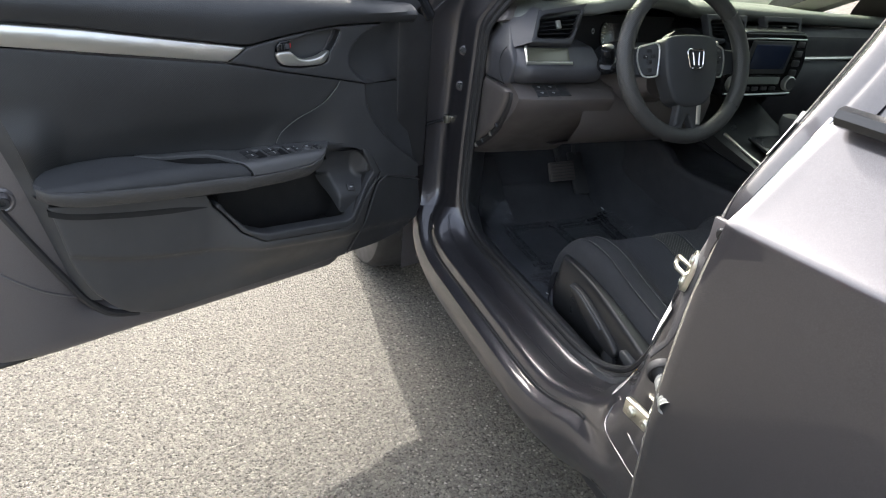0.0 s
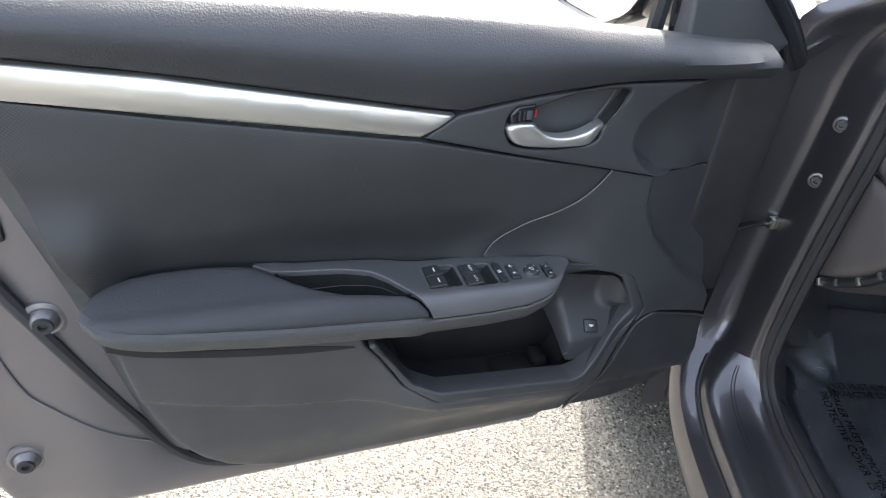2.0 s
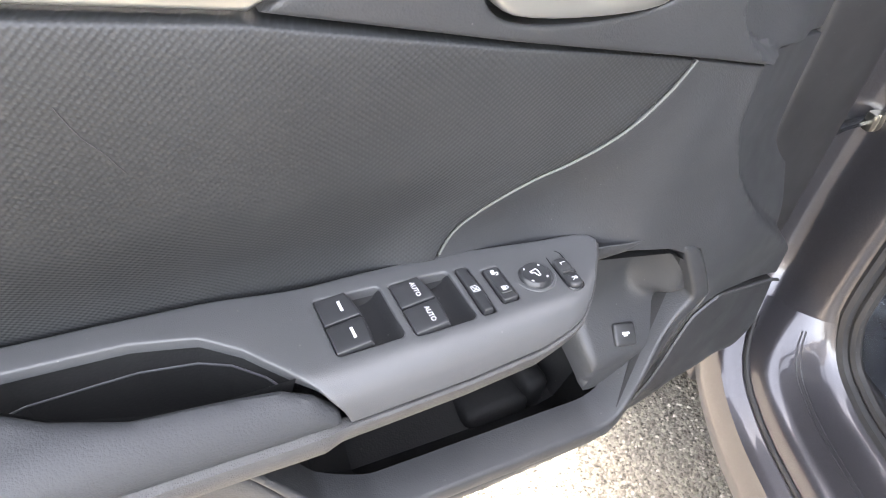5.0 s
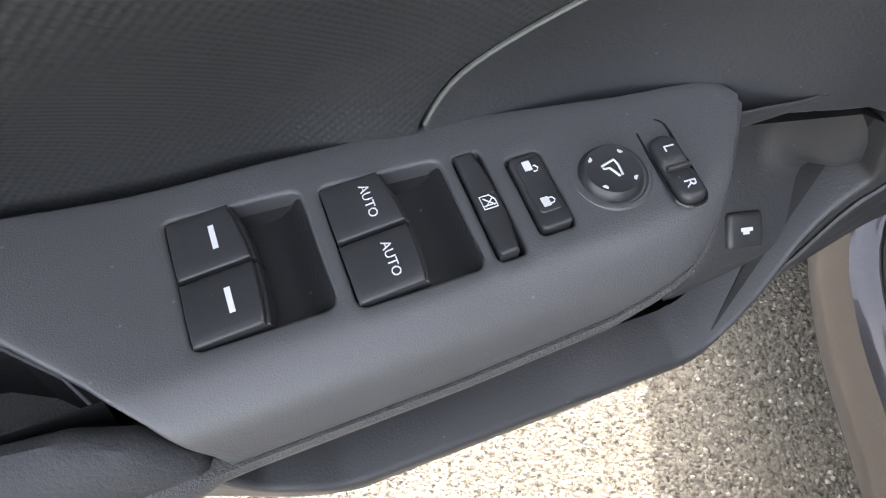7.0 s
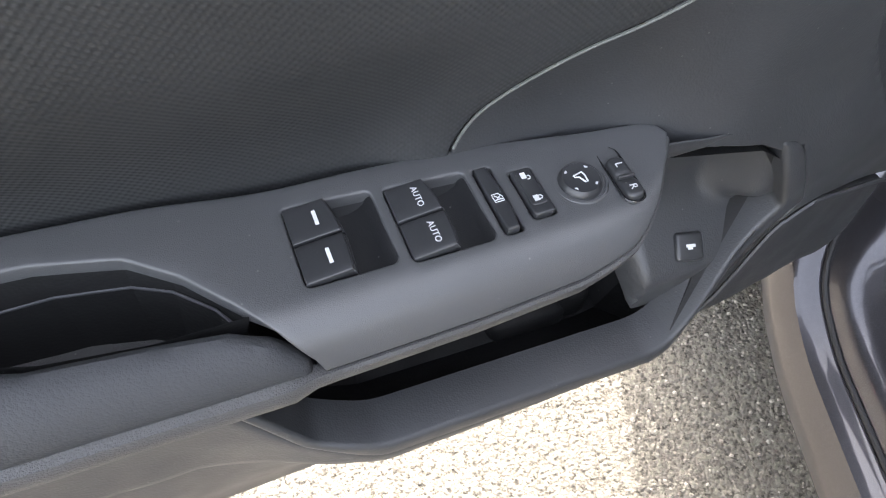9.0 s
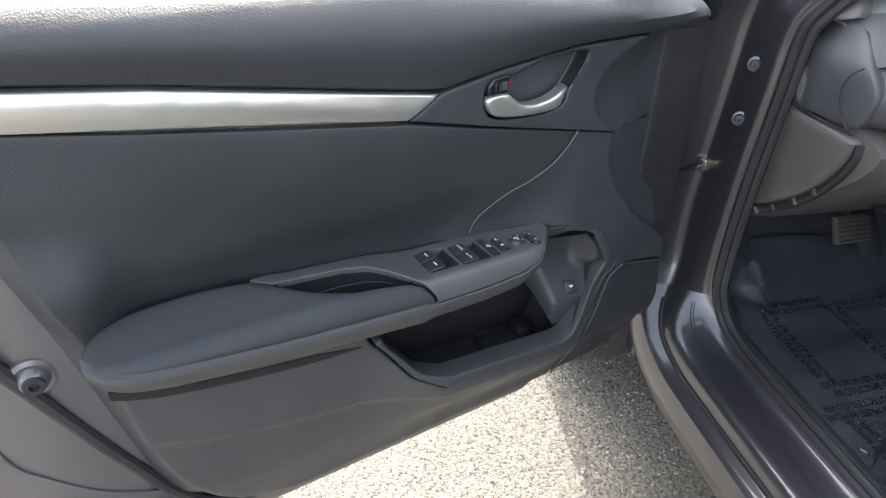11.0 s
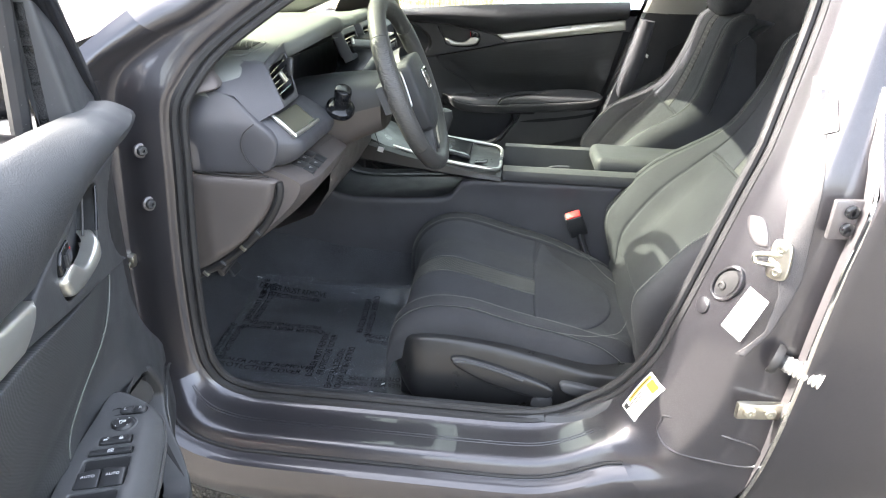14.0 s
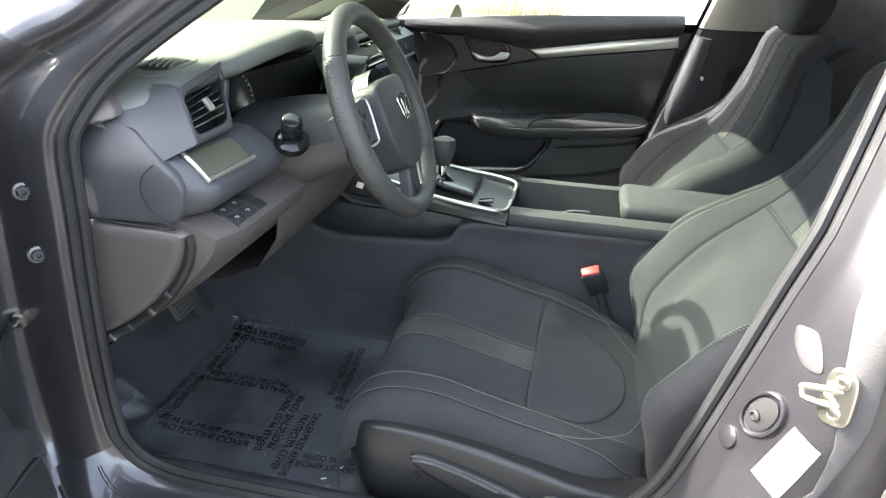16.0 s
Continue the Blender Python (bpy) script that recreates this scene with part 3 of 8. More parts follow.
    # slanted rear flange of the trim
    face_ = [(0.46, 0.948), (0.511, 0.9765), (0.558, 0.990), (0.646, 1.003), (0.709, 1.0165), (0.769, 1.033), (0.832, 1.048), (0.955, 1.0765)]
    base_ = [(0.43, 0.956), (0.47, 0.983), (0.552, 1.003), (0.644, 1.0235), (0.725, 1.042), (0.813, 1.0666), (0.894, 1.0882), (0.955, 1.104)]
    rows = []
    for i in range(25):
        z = 0.450 + 0.500 * i / 24
        uf = smooth_table(face_, z, 0.02) - 0.002
        nf = n_insert(uf, z) if z > 0.70 else n_lower(uf, z)
        rows.append([F(uf, nf - 0.003, z), F(uf + 0.004, nf - 0.007, z), F(smooth_table(base_, z, 0.02), 0.0125, z)])
    part("rear_flange", loft(rows), TRIM, door)
    # insert, front panel, lower panel
    seam = [(0.398, 0.838), (0.412, 0.818), (0.435, 0.795), (0.468, 0.7745), (0.490, 0.764), (0.513, 0.748), (0.534, 0.728), (0.546, 0.706)]
    part("insert", patch([(1.076, 0.954), (0.922, 0.9305), (0.662, 0.8945), (0.535, 0.866)] + seam + [(0.552, 0.672), (0.60, 0.662), (0.70, 0.662), (0.85, 0.665), (0.95, 0.665), (1.006, 0.655), (1.037, 0.785), (1.060, 0.877)], surf(n_insert), 0.011, 0.0020, 0.030), WEAVE, door, "black insert embossed with small diamonds")
    spline3 = lambda pts: [(p.x, p.y) for p in spline([(a, b, 0) for a, b in pts], 5)]
    if driver:
        part("seam_bead", tube([F(u - 0.001, n_front(u, z) + 0.0006, z) for u, z in spline3(seam)], 0.0009, 6), DASH, door, "thin pale seam")
    fr = [(p[0] - 0.0014, p[1] - 0.0004) for p in seam]
    part("front_panel", patch(fr + [(0.548, 0.672), (0.50, 0.655), (0.44, 0.655), (0.425, 0.684), (0.385, 0.681), (0.354, 0.674), (0.335, 0.664), (0.318, 0.664), (0.281, 0.600), (0.291, 0.579), (0.275, 0.5875), (0.25, 0.587), (0.138, 0.553), (0.146, 0.63), (0.157, 0.72), (0.174, 0.8035), (0.296, 0.8165)], surf(n_front), 0.0045, 0.0015, 0.012), TRIM, door)
    pocket = [(0.70, 0.612), (0.689, 0.590), (0.650, 0.545), (0.612, 0.531), (0.405, 0.513), (0.386, 0.518), (0.303, 0.607), (0.330, 0.655), (0.350, 0.667), (0.43, 0.672), (0.43, 0.655), (0.70, 0.655)]
    def n_rim(u, z):
        k = smoothstep(0.60, 0.675, z)
        return (n_lower(u, z) + 0.003) * (1 - k) + (n_front(u, z) + 0.002) * k
    rim_out = [(0.340, 0.673), (0.327, 0.671), (0.316, 0.661), (0.283, 0.604), (0.374, 0.500), (0.400, 0.493), (0.615, 0.513), (0.660, 0.540), (0.697, 0.591), (0.710, 0.606)]
    rim_in = [(0.70, 0.612), (0.689, 0.592), (0.650, 0.545), (0.612, 0.531), (0.405, 0.513), (0.386, 0.518), (0.306, 0.607), (0.332, 0.657)]
    part("pocket_rim", patch(rounded(rim_out + rim_in, 0.005), surf(n_rim), 0.008, 0.004, 0.03), TRIM, door)
    rear = [(1.010, 0.672), (1.003, 0.640), (0.997, 0.600), (0.990, 0.556), (0.978, 0.514), (0.958, 0.470), (0.930, 0.430), (0.902, 0.402), (0.862, 0.383), (0.819, 0.3725), (0.726, 0.3735), (0.516, 0.376), (0.367, 0.3825)]
    part("lower_panel", patch(rear + [(0.329, 0.489), (0.296, 0.567), (0.288, 0.592), (0.374, 0.4975), (0.400, 0.4905), (0.616, 0.5105), (0.662, 0.538), (0.699, 0.589), (0.713, 0.606), (0.73, 0.648), (0.85, 0.655), (0.95, 0.665)], surf(n_lower), 0.007, 0.005, 0.03), LOWER, door, "dark grey moulded plastic lower panel")
    part("speaker_grille", patch([(0.3615, 0.3845), (0.325, 0.478), (0.290, 0.561), (0.280, 0.575), (0.265, 0.5815), (0.25, 0.5815), (0.16, 0.5525), (0.138, 0.5435), (0.131, 0.51), (0.124, 0.469), (0.133, 0.436), (0.150, 0.410), (0.18, 0.391), (0.25, 0.386)], surf(lambda u, z: n_lower(u, z) - 0.002), 0.011, 0.004, 0.012), dotted_grille, door, "black speaker cover")
    part("grille_edge", tube(spline([F(u, n_lower(u, z) + 0.0012, z) for u, z in ((0.3645, 0.386), (0.328, 0.480), (0.2925, 0.563), (0.281, 0.578), (0.265, 0.585), (0.25, 0.585), (0.16, 0.556), (0.138, 0.547))], 4), 0.0019, 6), TRIM, door)
    # map pocket, the shade of its hollow put into the lining colour
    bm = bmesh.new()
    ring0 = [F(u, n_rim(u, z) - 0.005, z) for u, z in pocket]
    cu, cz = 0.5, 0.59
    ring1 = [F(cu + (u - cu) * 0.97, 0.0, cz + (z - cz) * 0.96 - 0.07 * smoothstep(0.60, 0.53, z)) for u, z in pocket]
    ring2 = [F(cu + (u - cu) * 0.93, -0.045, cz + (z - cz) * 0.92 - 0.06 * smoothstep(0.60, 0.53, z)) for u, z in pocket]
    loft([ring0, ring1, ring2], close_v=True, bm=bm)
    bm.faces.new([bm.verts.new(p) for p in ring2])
    part("map_pocket", bm, SHADE_LINER, door, smooth=False)
    part("pocket_step", rbox((0.075, 0.050, 0.04), axes(F(0.455, -0.022, 0.450), F(1, 0, 0.1) - F(0, 0, 0), Vector((0, 0, 1))), 0.012, 3), SHADE_LINER, door, "moulded step in the pocket")
    part("pocket_step", rbox((0.030, 0.040, 0.04), axes(F(0.412, -0.020, 0.464), F(1, 0, 0.1) - F(0, 0, 0), Vector((0, 0, 1))), 0.010, 3), SHADE_LINER, door)
    # armrest: base, pad, plate
    plate_edge = [(0.4245, 0.034), (0.434, 0.050), (0.452, 0.068), (0.474, 0.084), (0.505, 0.0945), (0.56, 0.0985), (0.638, 0.0995), (0.70, 0.1008), (0.75, 0.1025), (0.80, 0.1015), (0.85, 0.0974), (0.90, 0.0925), (0.95, 0.0874), (0.98, 0.0832), (1.006, 0.077), (1.019, 0.068), (1.027, 0.053)]
    rows = []
    for i in range(57):
        u = 1.026 - (1.026 - 0.4275) * (1 - (1 - i / 56) ** 1.4)
        _, ne, z1 = arm_point(u, lerp_table(plate_edge, u) + 0.001, 0)
        k = lerp_table([(0.425, 0.7), (0.50, 1.0), (0.62, 1.0), (0.70, 0.95), (0.95, 0.90), (1.03, 0.70)], u)
        pad_ = smoothstep(0.640, 0.655, u)
        sec = [(-0.006 - 0.006 * pad_, -0.001 + 0.011 * pad_), (0.0003, 0.0003 + 0.003 * pad_), (0.0016, -0.0015), (0.0014, -0.005), (-0.0005, -0.012), (-0.005, -0.022), (-0.009, -0.0275), (-0.014, -0.0305), (-0.030, -0.033), (-0.1, -0.034)]
        out, down = 0.0035 * pad_, 0.001 * pad_
        rows.append([F(u, max(ne + dn_ + out, 0.0), z1 + dz * k - down) for dn_, dz in sec])
    part("armrest_base", loft(rows), STRIP, door, "grained vinyl strip under the armrest")
    part("base_edge", tube([r[7] for r in rows[4:]], 0.0011, 6), LOWER, door)
    # dark strip lying on the panel draws the shadow line of a groove
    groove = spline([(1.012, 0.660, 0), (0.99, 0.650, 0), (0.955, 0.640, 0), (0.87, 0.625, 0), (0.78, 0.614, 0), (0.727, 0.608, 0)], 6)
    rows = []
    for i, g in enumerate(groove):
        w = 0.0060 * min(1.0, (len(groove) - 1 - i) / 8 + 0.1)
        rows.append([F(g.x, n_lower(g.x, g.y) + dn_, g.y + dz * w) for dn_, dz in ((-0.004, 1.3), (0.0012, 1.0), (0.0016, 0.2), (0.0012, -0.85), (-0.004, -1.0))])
    part("panel_groove", loft(rows), SHADE_LINER, door)
    pad = [(0.6425, 0.0985), (0.6435, 0.0905), (0.656, 0.0735), (0.672, 0.065), (0.70, 0.0625), (0.745, 0.060), (0.78, 0.049), (0.803, 0.036), (0.825, 0.022), (0.847, 0.010), (0.90, 0.006), (0.95, 0.007), (0.980, 0.011), (1.003, 0.018), (1.018, 0.030), (1.026, 0.043), (1.0275, 0.054), (1.021, 0.067), (1.007, 0.076), (0.98, 0.083), (0.95, 0.0872), (0.9, 0.0923), (0.85, 0.0972), (0.8, 0.1013), (0.75, 0.102), (0.7, 0.1005)]
    part("armrest_pad", patch(pad, arm(0.003), 0.006, 0.008, 0.004), PAD, door, "soft dark charcoal vinyl pad")
    plate = [(0.487, 0.0075), (0.4525, 0.0135), (0.4365, 0.0185), (0.4285, 0.0255), (0.4255, 0.034), (0.434, 0.052), (0.452, 0.0698), (0.474, 0.0846), (0.505, 0.0944), (0.56, 0.0985), (0.638, 0.0994), (0.641, 0.0912), (0.653, 0.0715), (0.666, 0.055), (0.685, 0.035), (0.705, 0.022), (0.74, 0.0155), (0.8, 0.0155), (0.825, 0.0175), (0.846, 0.006), (0.842, 0.001), (0.82, -0.003), (0.7, -0.004), (0.6, -0.003), (0.535, 0.0)]
    if driver:
        wells = [[(0.636, 0.010), (0.593, 0.012), (0.593, 0.0555), (0.636, 0.0555)], [(0.587, 0.0135), (0.545, 0.0155), (0.545, 0.0585), (0.587, 0.0585)]]
        slots = [[(0.5405, 0.0165), (0.5305, 0.0165), (0.5305, 0.0585), (0.5405, 0.0585)], [(0.5235, 0.0232), (0.5105, 0.0232), (0.5105, 0.0545), (0.5235, 0.0545)]]
    else:
        wells, slots = [[(0.632, 0.026), (0.598, 0.026), (0.598, 0.056), (0.632, 0.056)]], []
    ppart = part("switch_plate", patch(plate, arm(0.0), 0.005, 0.0016, 0.006, [rounded(w, 0.0036) for w in wells] + [rounded(w, 0.0026) for w in slots], fine=0.002), BEZEL if driver else BLACK, door, "smooth matt black armrest plate")
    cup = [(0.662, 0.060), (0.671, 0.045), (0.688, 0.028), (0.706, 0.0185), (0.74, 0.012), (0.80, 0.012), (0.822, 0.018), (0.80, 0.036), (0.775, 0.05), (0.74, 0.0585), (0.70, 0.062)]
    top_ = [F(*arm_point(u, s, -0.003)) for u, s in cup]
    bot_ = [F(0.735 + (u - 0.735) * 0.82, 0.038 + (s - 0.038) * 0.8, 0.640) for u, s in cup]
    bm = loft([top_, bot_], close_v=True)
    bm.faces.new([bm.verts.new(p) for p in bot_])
    part("grip_cup", bm, SHADE_LINER, door, smooth=False)
    part("cup_line", tube([F(0.735 + (u - 0.735) * 0.93, 0.038 + (s_ - 0.038) * 0.93, 0.690) for u, s_ in cup[:8]], 0.0008, 5), DASH_MID, door)
    up = Vector((0, 0, 1))
    du, dn = F(1, 0, 0) - F(0, 0, 0), F(0, 1, 0) - F(0, 0, 0)
    for w in wells:
        (u1, s0), (u0, _), (_, s1) = w[0], w[1], w[2]
        zt = arm_z(u1, 0.04) - 0.001
        depth = 0.012
        bm = bmesh.new()
        prof = [(u1 + 0.001, zt), (u1 + 0.001, zt - depth), (u0 + 0.0145, zt - depth), (u0 + 0.011, zt - depth * 0.97), (u0 + 0.0075, zt - depth * 0.86), (u0 + 0.0035, zt - depth * 0.58), (u0 + 0.001, zt - 0.003), (u0 - 0.0005, zt - 0.0005)]
        a = [F(u, s0 - 0.0006 + (0.0035 if zz < zt - 0.004 else 0.0), zz) for u, zz in prof]
        b = [F(u, s1 + 0.0006, zz) for u, zz in prof]
        loft([a, b], bm=bm)
        for side_ in (a, b):
            bm.faces.new([bm.verts.new(p) for p in side_])
        part("finger_well", bm, WELL_SHADED, ppart)
        if driver:
            spans = ((s0 + 0.0005, (s0 + s1) / 2 - 0.0004), ((s0 + s1) / 2 + 0.0004, s1 - 0.0005))
        else:
            spans = ((s0 + 0.0005, s1 - 0.0005),)
        for k, (sa, sb) in enumerate(spans):
            key_z = zt - 0.0030
            m = axes(F(u1 - 0.0115, (sa + sb) / 2, key_z), du - up * 0.10, up + du * 0.10)
            hw = (sb - sa) / 2 - 0.0003
            mid = (s0 + s1) / 2 + 0.004
            edge_ = [(-0.0088 - 0.0036 * (1 - (((sa + sb) / 2 + y - mid) / ((s1 - s0) * 0.6)) ** 2), y) for y in [hw - 2 * hw * j / 6 for j in range(7)]]
            out_ = [(0.0108, -hw), (0.0108, hw)] + edge_
            key = part("window_switch", patch(out_, lambda a, b, h: m @ Vector((a, b, 0.006 + h - 0.0005 * smoothstep(0.5 * hw, hw, abs(b)))), 0.0035, 0.0009, 0.010, fine=0.0018), BUTTON, ppart)
            part("key_lip", patch([(0.006, -hw), (0.006, hw)] + [(x - 0.0011, y) for x, y in edge_], lambda a, b, h: m @ Vector((a, b, 0.0030 + h)), 0.005, 0.0006, 0.008, fine=0.002), BUTTON, key)
            if driver and w is wells[0]:
                part("mark", rbox((0.0018, 0.0085, 0.0003), m @ pose(-0.003, 0, 0.00605), 0), MARK, key, "white dash")
            elif driver:
                writing("lettering", "AUTO", 0.0046, m @ pose(-0.0032, 0, 0.0061) @ pose(0, 0, 0, 0, 0, 90) @ pose(0, 0, 0, 0, 0, 0 if dn.cross(-du).z > 0 else 180), MARK, key, "white lettering", 0.0001)
    if driver:
        for k, w in enumerate(slots):
            (u1, s0), (u0, _), (_, s1) = w[0], w[1], w[2]
            zt = arm_z(u1, 0.045)
            m = axes(F((u0 + u1) / 2, (s0 + s1) / 2, zt - 0.0022), du, up)
            hw, hl = (u1 - u0) / 2 - 0.0007, (s1 - s0) / 2 - 0.0007
            if k:
                out_ = rounded([(hw, -hl), (hw, hl), (-hw, hl), (-hw, -hl)], 0.0026)
                dish = lambda a, b, h: m @ Vector((a, b, 0.0042 + h - 0.0010 * (1 - (b / hl) ** 2)))
            else:
                out_ = [(hw, -hl), (hw, hl)] + [(-hw + 0.0022 * (y / hl) ** 2, y) for y in [hl - 2 * hl * j / 8 for j in range(9)]]
                dish = lambda a, b, h: m @ Vector((a, b, 0.0040 + h + 0.0009 * (b / hl) ** 2))
            key = part("lock_switch" if k else "window_lockout_switch", patch(out_, dish, 0.004, 0.0012, 0.008, fine=0.0018), BUTTON, ppart)
            if k:
                part("raised_face", patch(rounded([(hw * 0.72, -hl * 0.84), (hw * 0.72, hl * 0.62), (-hw * 0.78, hl * 0.62), (-hw * 0.78, -hl * 0.84)], 0.0024), lambda a, b, h: dish(a, b, h + 0.0007), 0.004, 0.0007, 0.002, fine=0.0016), BUTTON, key)
            for dv in ((-0.0095, 0.0055) if k else (0.0005,)):
                bm = bmesh.new()
                top_h = 0.0003 + (0.0009 if k else 0.0)
                at_ = lambda x, y: dish(x, dv + y, top_h)
                if k:
                    loft([[at_(-0.0006, -0.0019), at_(0.0022, -0.0019)], [at_(-0.0006, 0.0019), at_(0.0022, 0.0019)]], bm=bm)
                    turn_ = 0.0016 if dv < 0 else 0.0
                    tube([at_(x, y + turn_) for x, y in ((-0.0006, 0.0011), (-0.0018, 0.0011), (-0.0025, 0.0), (-0.0018, -0.0011), (-0.0006 if dv > 0 else -0.0012, -0.0011))], 0.00028, 5, bm=bm)
                else:
                    tube([at_(x, y) for x, y in ((0.0026, 0.0024), (-0.0022, 0.0024), (-0.0022, -0.0004), (-0.0008, -0.0026), (0.0026, -0.0026))], 0.00026, 5, True, bm=bm)
                    tube([at_(0.0017, 0.0015), at_(-0.0015, -0.0013)], 0.00026, 5, bm=bm)
                    tube([at_(-0.0015, 0.0015), at_(0.0017, -0.0017)], 0.00026, 5, bm=bm)
                    tube([at_(0.0025, 0.0012), at_(-0.0021, 0.0012)], 0.00022, 5, bm=bm)
                part("symbol", bm, MARK, key, "small white symbol")
        zt = arm_z(0.487, 0.048)
        m = axes(F(0.4905, 0.0405, zt - 0.003), du, up)
        ring = part("mirror_dial_ring", lathe([(0.0150, 0.0026), (0.0142, 0.0036), (0.0132, 0.0037), (0.0126, 0.0028), (0.0122, 0.0008), (0.0106, 0.0)], m, 40), BEZEL, ppart)
        dial = part("mirror_dial", lathe([(0.0121, 0.0004), (0.0118, 0.0030), (0.0103, 0.0060), (0.0097, 0.0066), (0.005, 0.0061), (0.0, 0.0059)], m, 40), BUTTON, ppart, "round black mirror dial")
        bm = bmesh.new()
        for k in range(4):
            a = radians(45 + 90 * k)
            lathe([(0.0011, 0), (0.0011, 0.0003), (0, 0.0003)], m @ pose(0.0086 * math.cos(a), 0.0086 * math.sin(a), 0.0062), 10, bm=bm)
        pts = [(0.0032, -0.0022), (-0.0020, -0.0034), (-0.0026, -0.0012), (-0.0021, 0.0032), (-0.0010, 0.0034), (0.0008, -0.0006), (0.0030, -0.0010)]
        tube([m @ Vector((x, y, 0.0064)) for x, y in pts], 0.00045, 5, True, bm=bm)
        part("symbol", bm, MARK, dial, "white dots and mirror sign")
        zt = arm_z(0.467, 0.048)
        m = axes(F(0.4680, 0.0430, zt), dn + du * 0.06, up - dn * 0.03)
        slot_ = rounded([(-0.0192, -0.0060), (0.0192, -0.0060), (0.0192, 0.0060), (-0.0192, 0.0060)], 0.0060, 6)
        part("selector_dish", patch(slot_, lambda a, b, h: m @ Vector((a, b, 0.0005 + h - 0.0004 * math.cos(b / 0.006))), 0.004, 0.0004, 0.001, fine=0.002), BEZEL, ppart)
        part("selector_rim", tube([m @ Vector((a, b, 0.0006)) for a, b in slot_], 0.0006, 6, True), GLOSS, ppart)
        cap_ = rounded([(-0.0100, -0.0052), (0.0184, -0.0052), (0.0184, 0.0052), (-0.0100, 0.0052)], 0.0052, 6)
        sel = part("mirror_selector", patch(cap_, lambda a, b, h: m @ Vector((a, b, 0.0040 + h - 0.0016 * math.exp(-((a - 0.0045) / 0.0022) ** 2))), 0.0025, 0.0020, 0.003, fine=0.0016), BUTTON, ppart)
        part("selector_ridge", rbox((0.0020, 0.0096, 0.0022), m @ pose(0.0045, 0, 0.0036), 0.0008), BUTTON, sel)
        writing("lettering", "L", 0.0060, m @ pose(-0.0035, 0, 0.0042), MARK, sel, "white letter", 0.0001)
        writing("lettering", "R", 0.0060, m @ pose(0.0122, 0, 0.0042), MARK, sel, "white letter", 0.0001)
        # boot release button on its ledge in the pocket
        def n_ledge(u, z):
            n = smooth_table([(0.51, 0.040), (0.558, 0.047), (0.566, 0.046), (0.598, 0.004), (0.618, -0.003), (0.648, 0.001), (0.662, 0.010), (0.674, 0.024), (0.682, 0.0315), (0.70, 0.0325)], z, 0.008)
            n -= (n + 0.03) * smoothstep(0.402, 0.426, u) * smoothstep(0.616, 0.596, z)
            return n + (0.032 - n) * smoothstep(0.350, 0.316, u) * smoothstep(0.585, 0.61, z)
        part("button_ledge", patch(curve2([(0.446, 0.694), (0.40, 0.692), (0.350, 0.684), (0.318, 0.668), (0.299, 0.606), (0.335, 0.562), (0.372, 0.522), (0.40, 0.52), (0.414, 0.56), (0.428, 0.60), (0.446, 0.63)], 3), surf(n_ledge), 0.0045, 0.001, 0.0), TRIM, door)
        m = axes(F(0.3655, 0.0325, 0.573), du - dn * 0.25, (dn * 0.72 + up))
        rel = part("boot_release_button", rbox((0.023, 0.021, 0.012), m, 0.003, 3), BUTTON, door, "black boot release button")
        bm = rbox((0.0075, 0.0022, 0.0003), m @ pose(0, -0.0005, 0.0061), 0)
        rbox((0.004, 0.002, 0.0003), m @ pose(0.0005, 0.0012, 0.0061), 0, bm=bm)
        part("symbol", bm, MARK, rel, "small white car sign")
    return du, dn


dotted_grille = plastic("speaker_cover_plastic", (0.020, 0.021, 0.023), 0.5, 1100.0, 0.0003, 0.6)
DU, DN = Vector((-0.9411, -0.3382, 0)), Vector((0.3382, -0.9411, 0))


def on_driver_door(u, n, z):
    return DU * u + DN * n + Vector((0, 0, z))


def door_shell(F, door, paint_in, paint_out, open_door):
    """The painted steel of a door: inner skin, outer skin, edges."""
    rear = [(1.150, 1.045), (1.158, 0.90), (1.166, 0.78), (1.176, 0.66), (1.188, 0.55), (1.197, 0.45), (1.197, 0.39), (1.185, 0.352)]
    bottom = [(1.15, 0.345), (0.9, 0.350), (0.6, 0.353), (0.3, 0.356), (0.16, 0.362), (0.10, 0.385), (0.072, 0.43)]
    front = [(0.068, 0.55), (0.075, 0.75), (0.085, 0.963)]
    outline = rear + bottom + front

    def inner(u, z, h):
        k = smoothstep(1.03, 1.19, u)
        return F(u, 0.012 - 0.03 * k - max(0.075 * smoothstep(0.42, 0.28, u), 0.058 * smoothstep(1.00, 0.93, u) * smoothstep(0.40, 0.47, z)) + h, z)
    part("inner_skin", patch(outline, inner, 0.02, 0.012, 0.02), paint_in, door, "grey painted steel inner skin")

    def skin(u, z, h):
        n = lerp_table([(0.33, -0.070), (0.36, -0.088), (0.48, -0.108), (0.62, -0.120), (0.78, -0.127), (0.872, -0.127), (0.90, -0.122), (0.97, -0.097), (1.06, -0.062)], z)
        return F(u, n - h, z)
    part("outer_skin", patch(outline, skin, 0.025, 0.004, 0.012), paint_out, door, "dark grey metallic outer skin")
    ring = resample([Vector((u, z, 0)) for u, z in outline], 0.03)
    part("door_edge", loft([[inner(p.x, p.y, -0.02) for p in ring], [F(p.x, -0.04, p.y) for p in ring], [skin(p.x, p.y, -0.006) for p in ring]], close_v=True), paint_in, door)


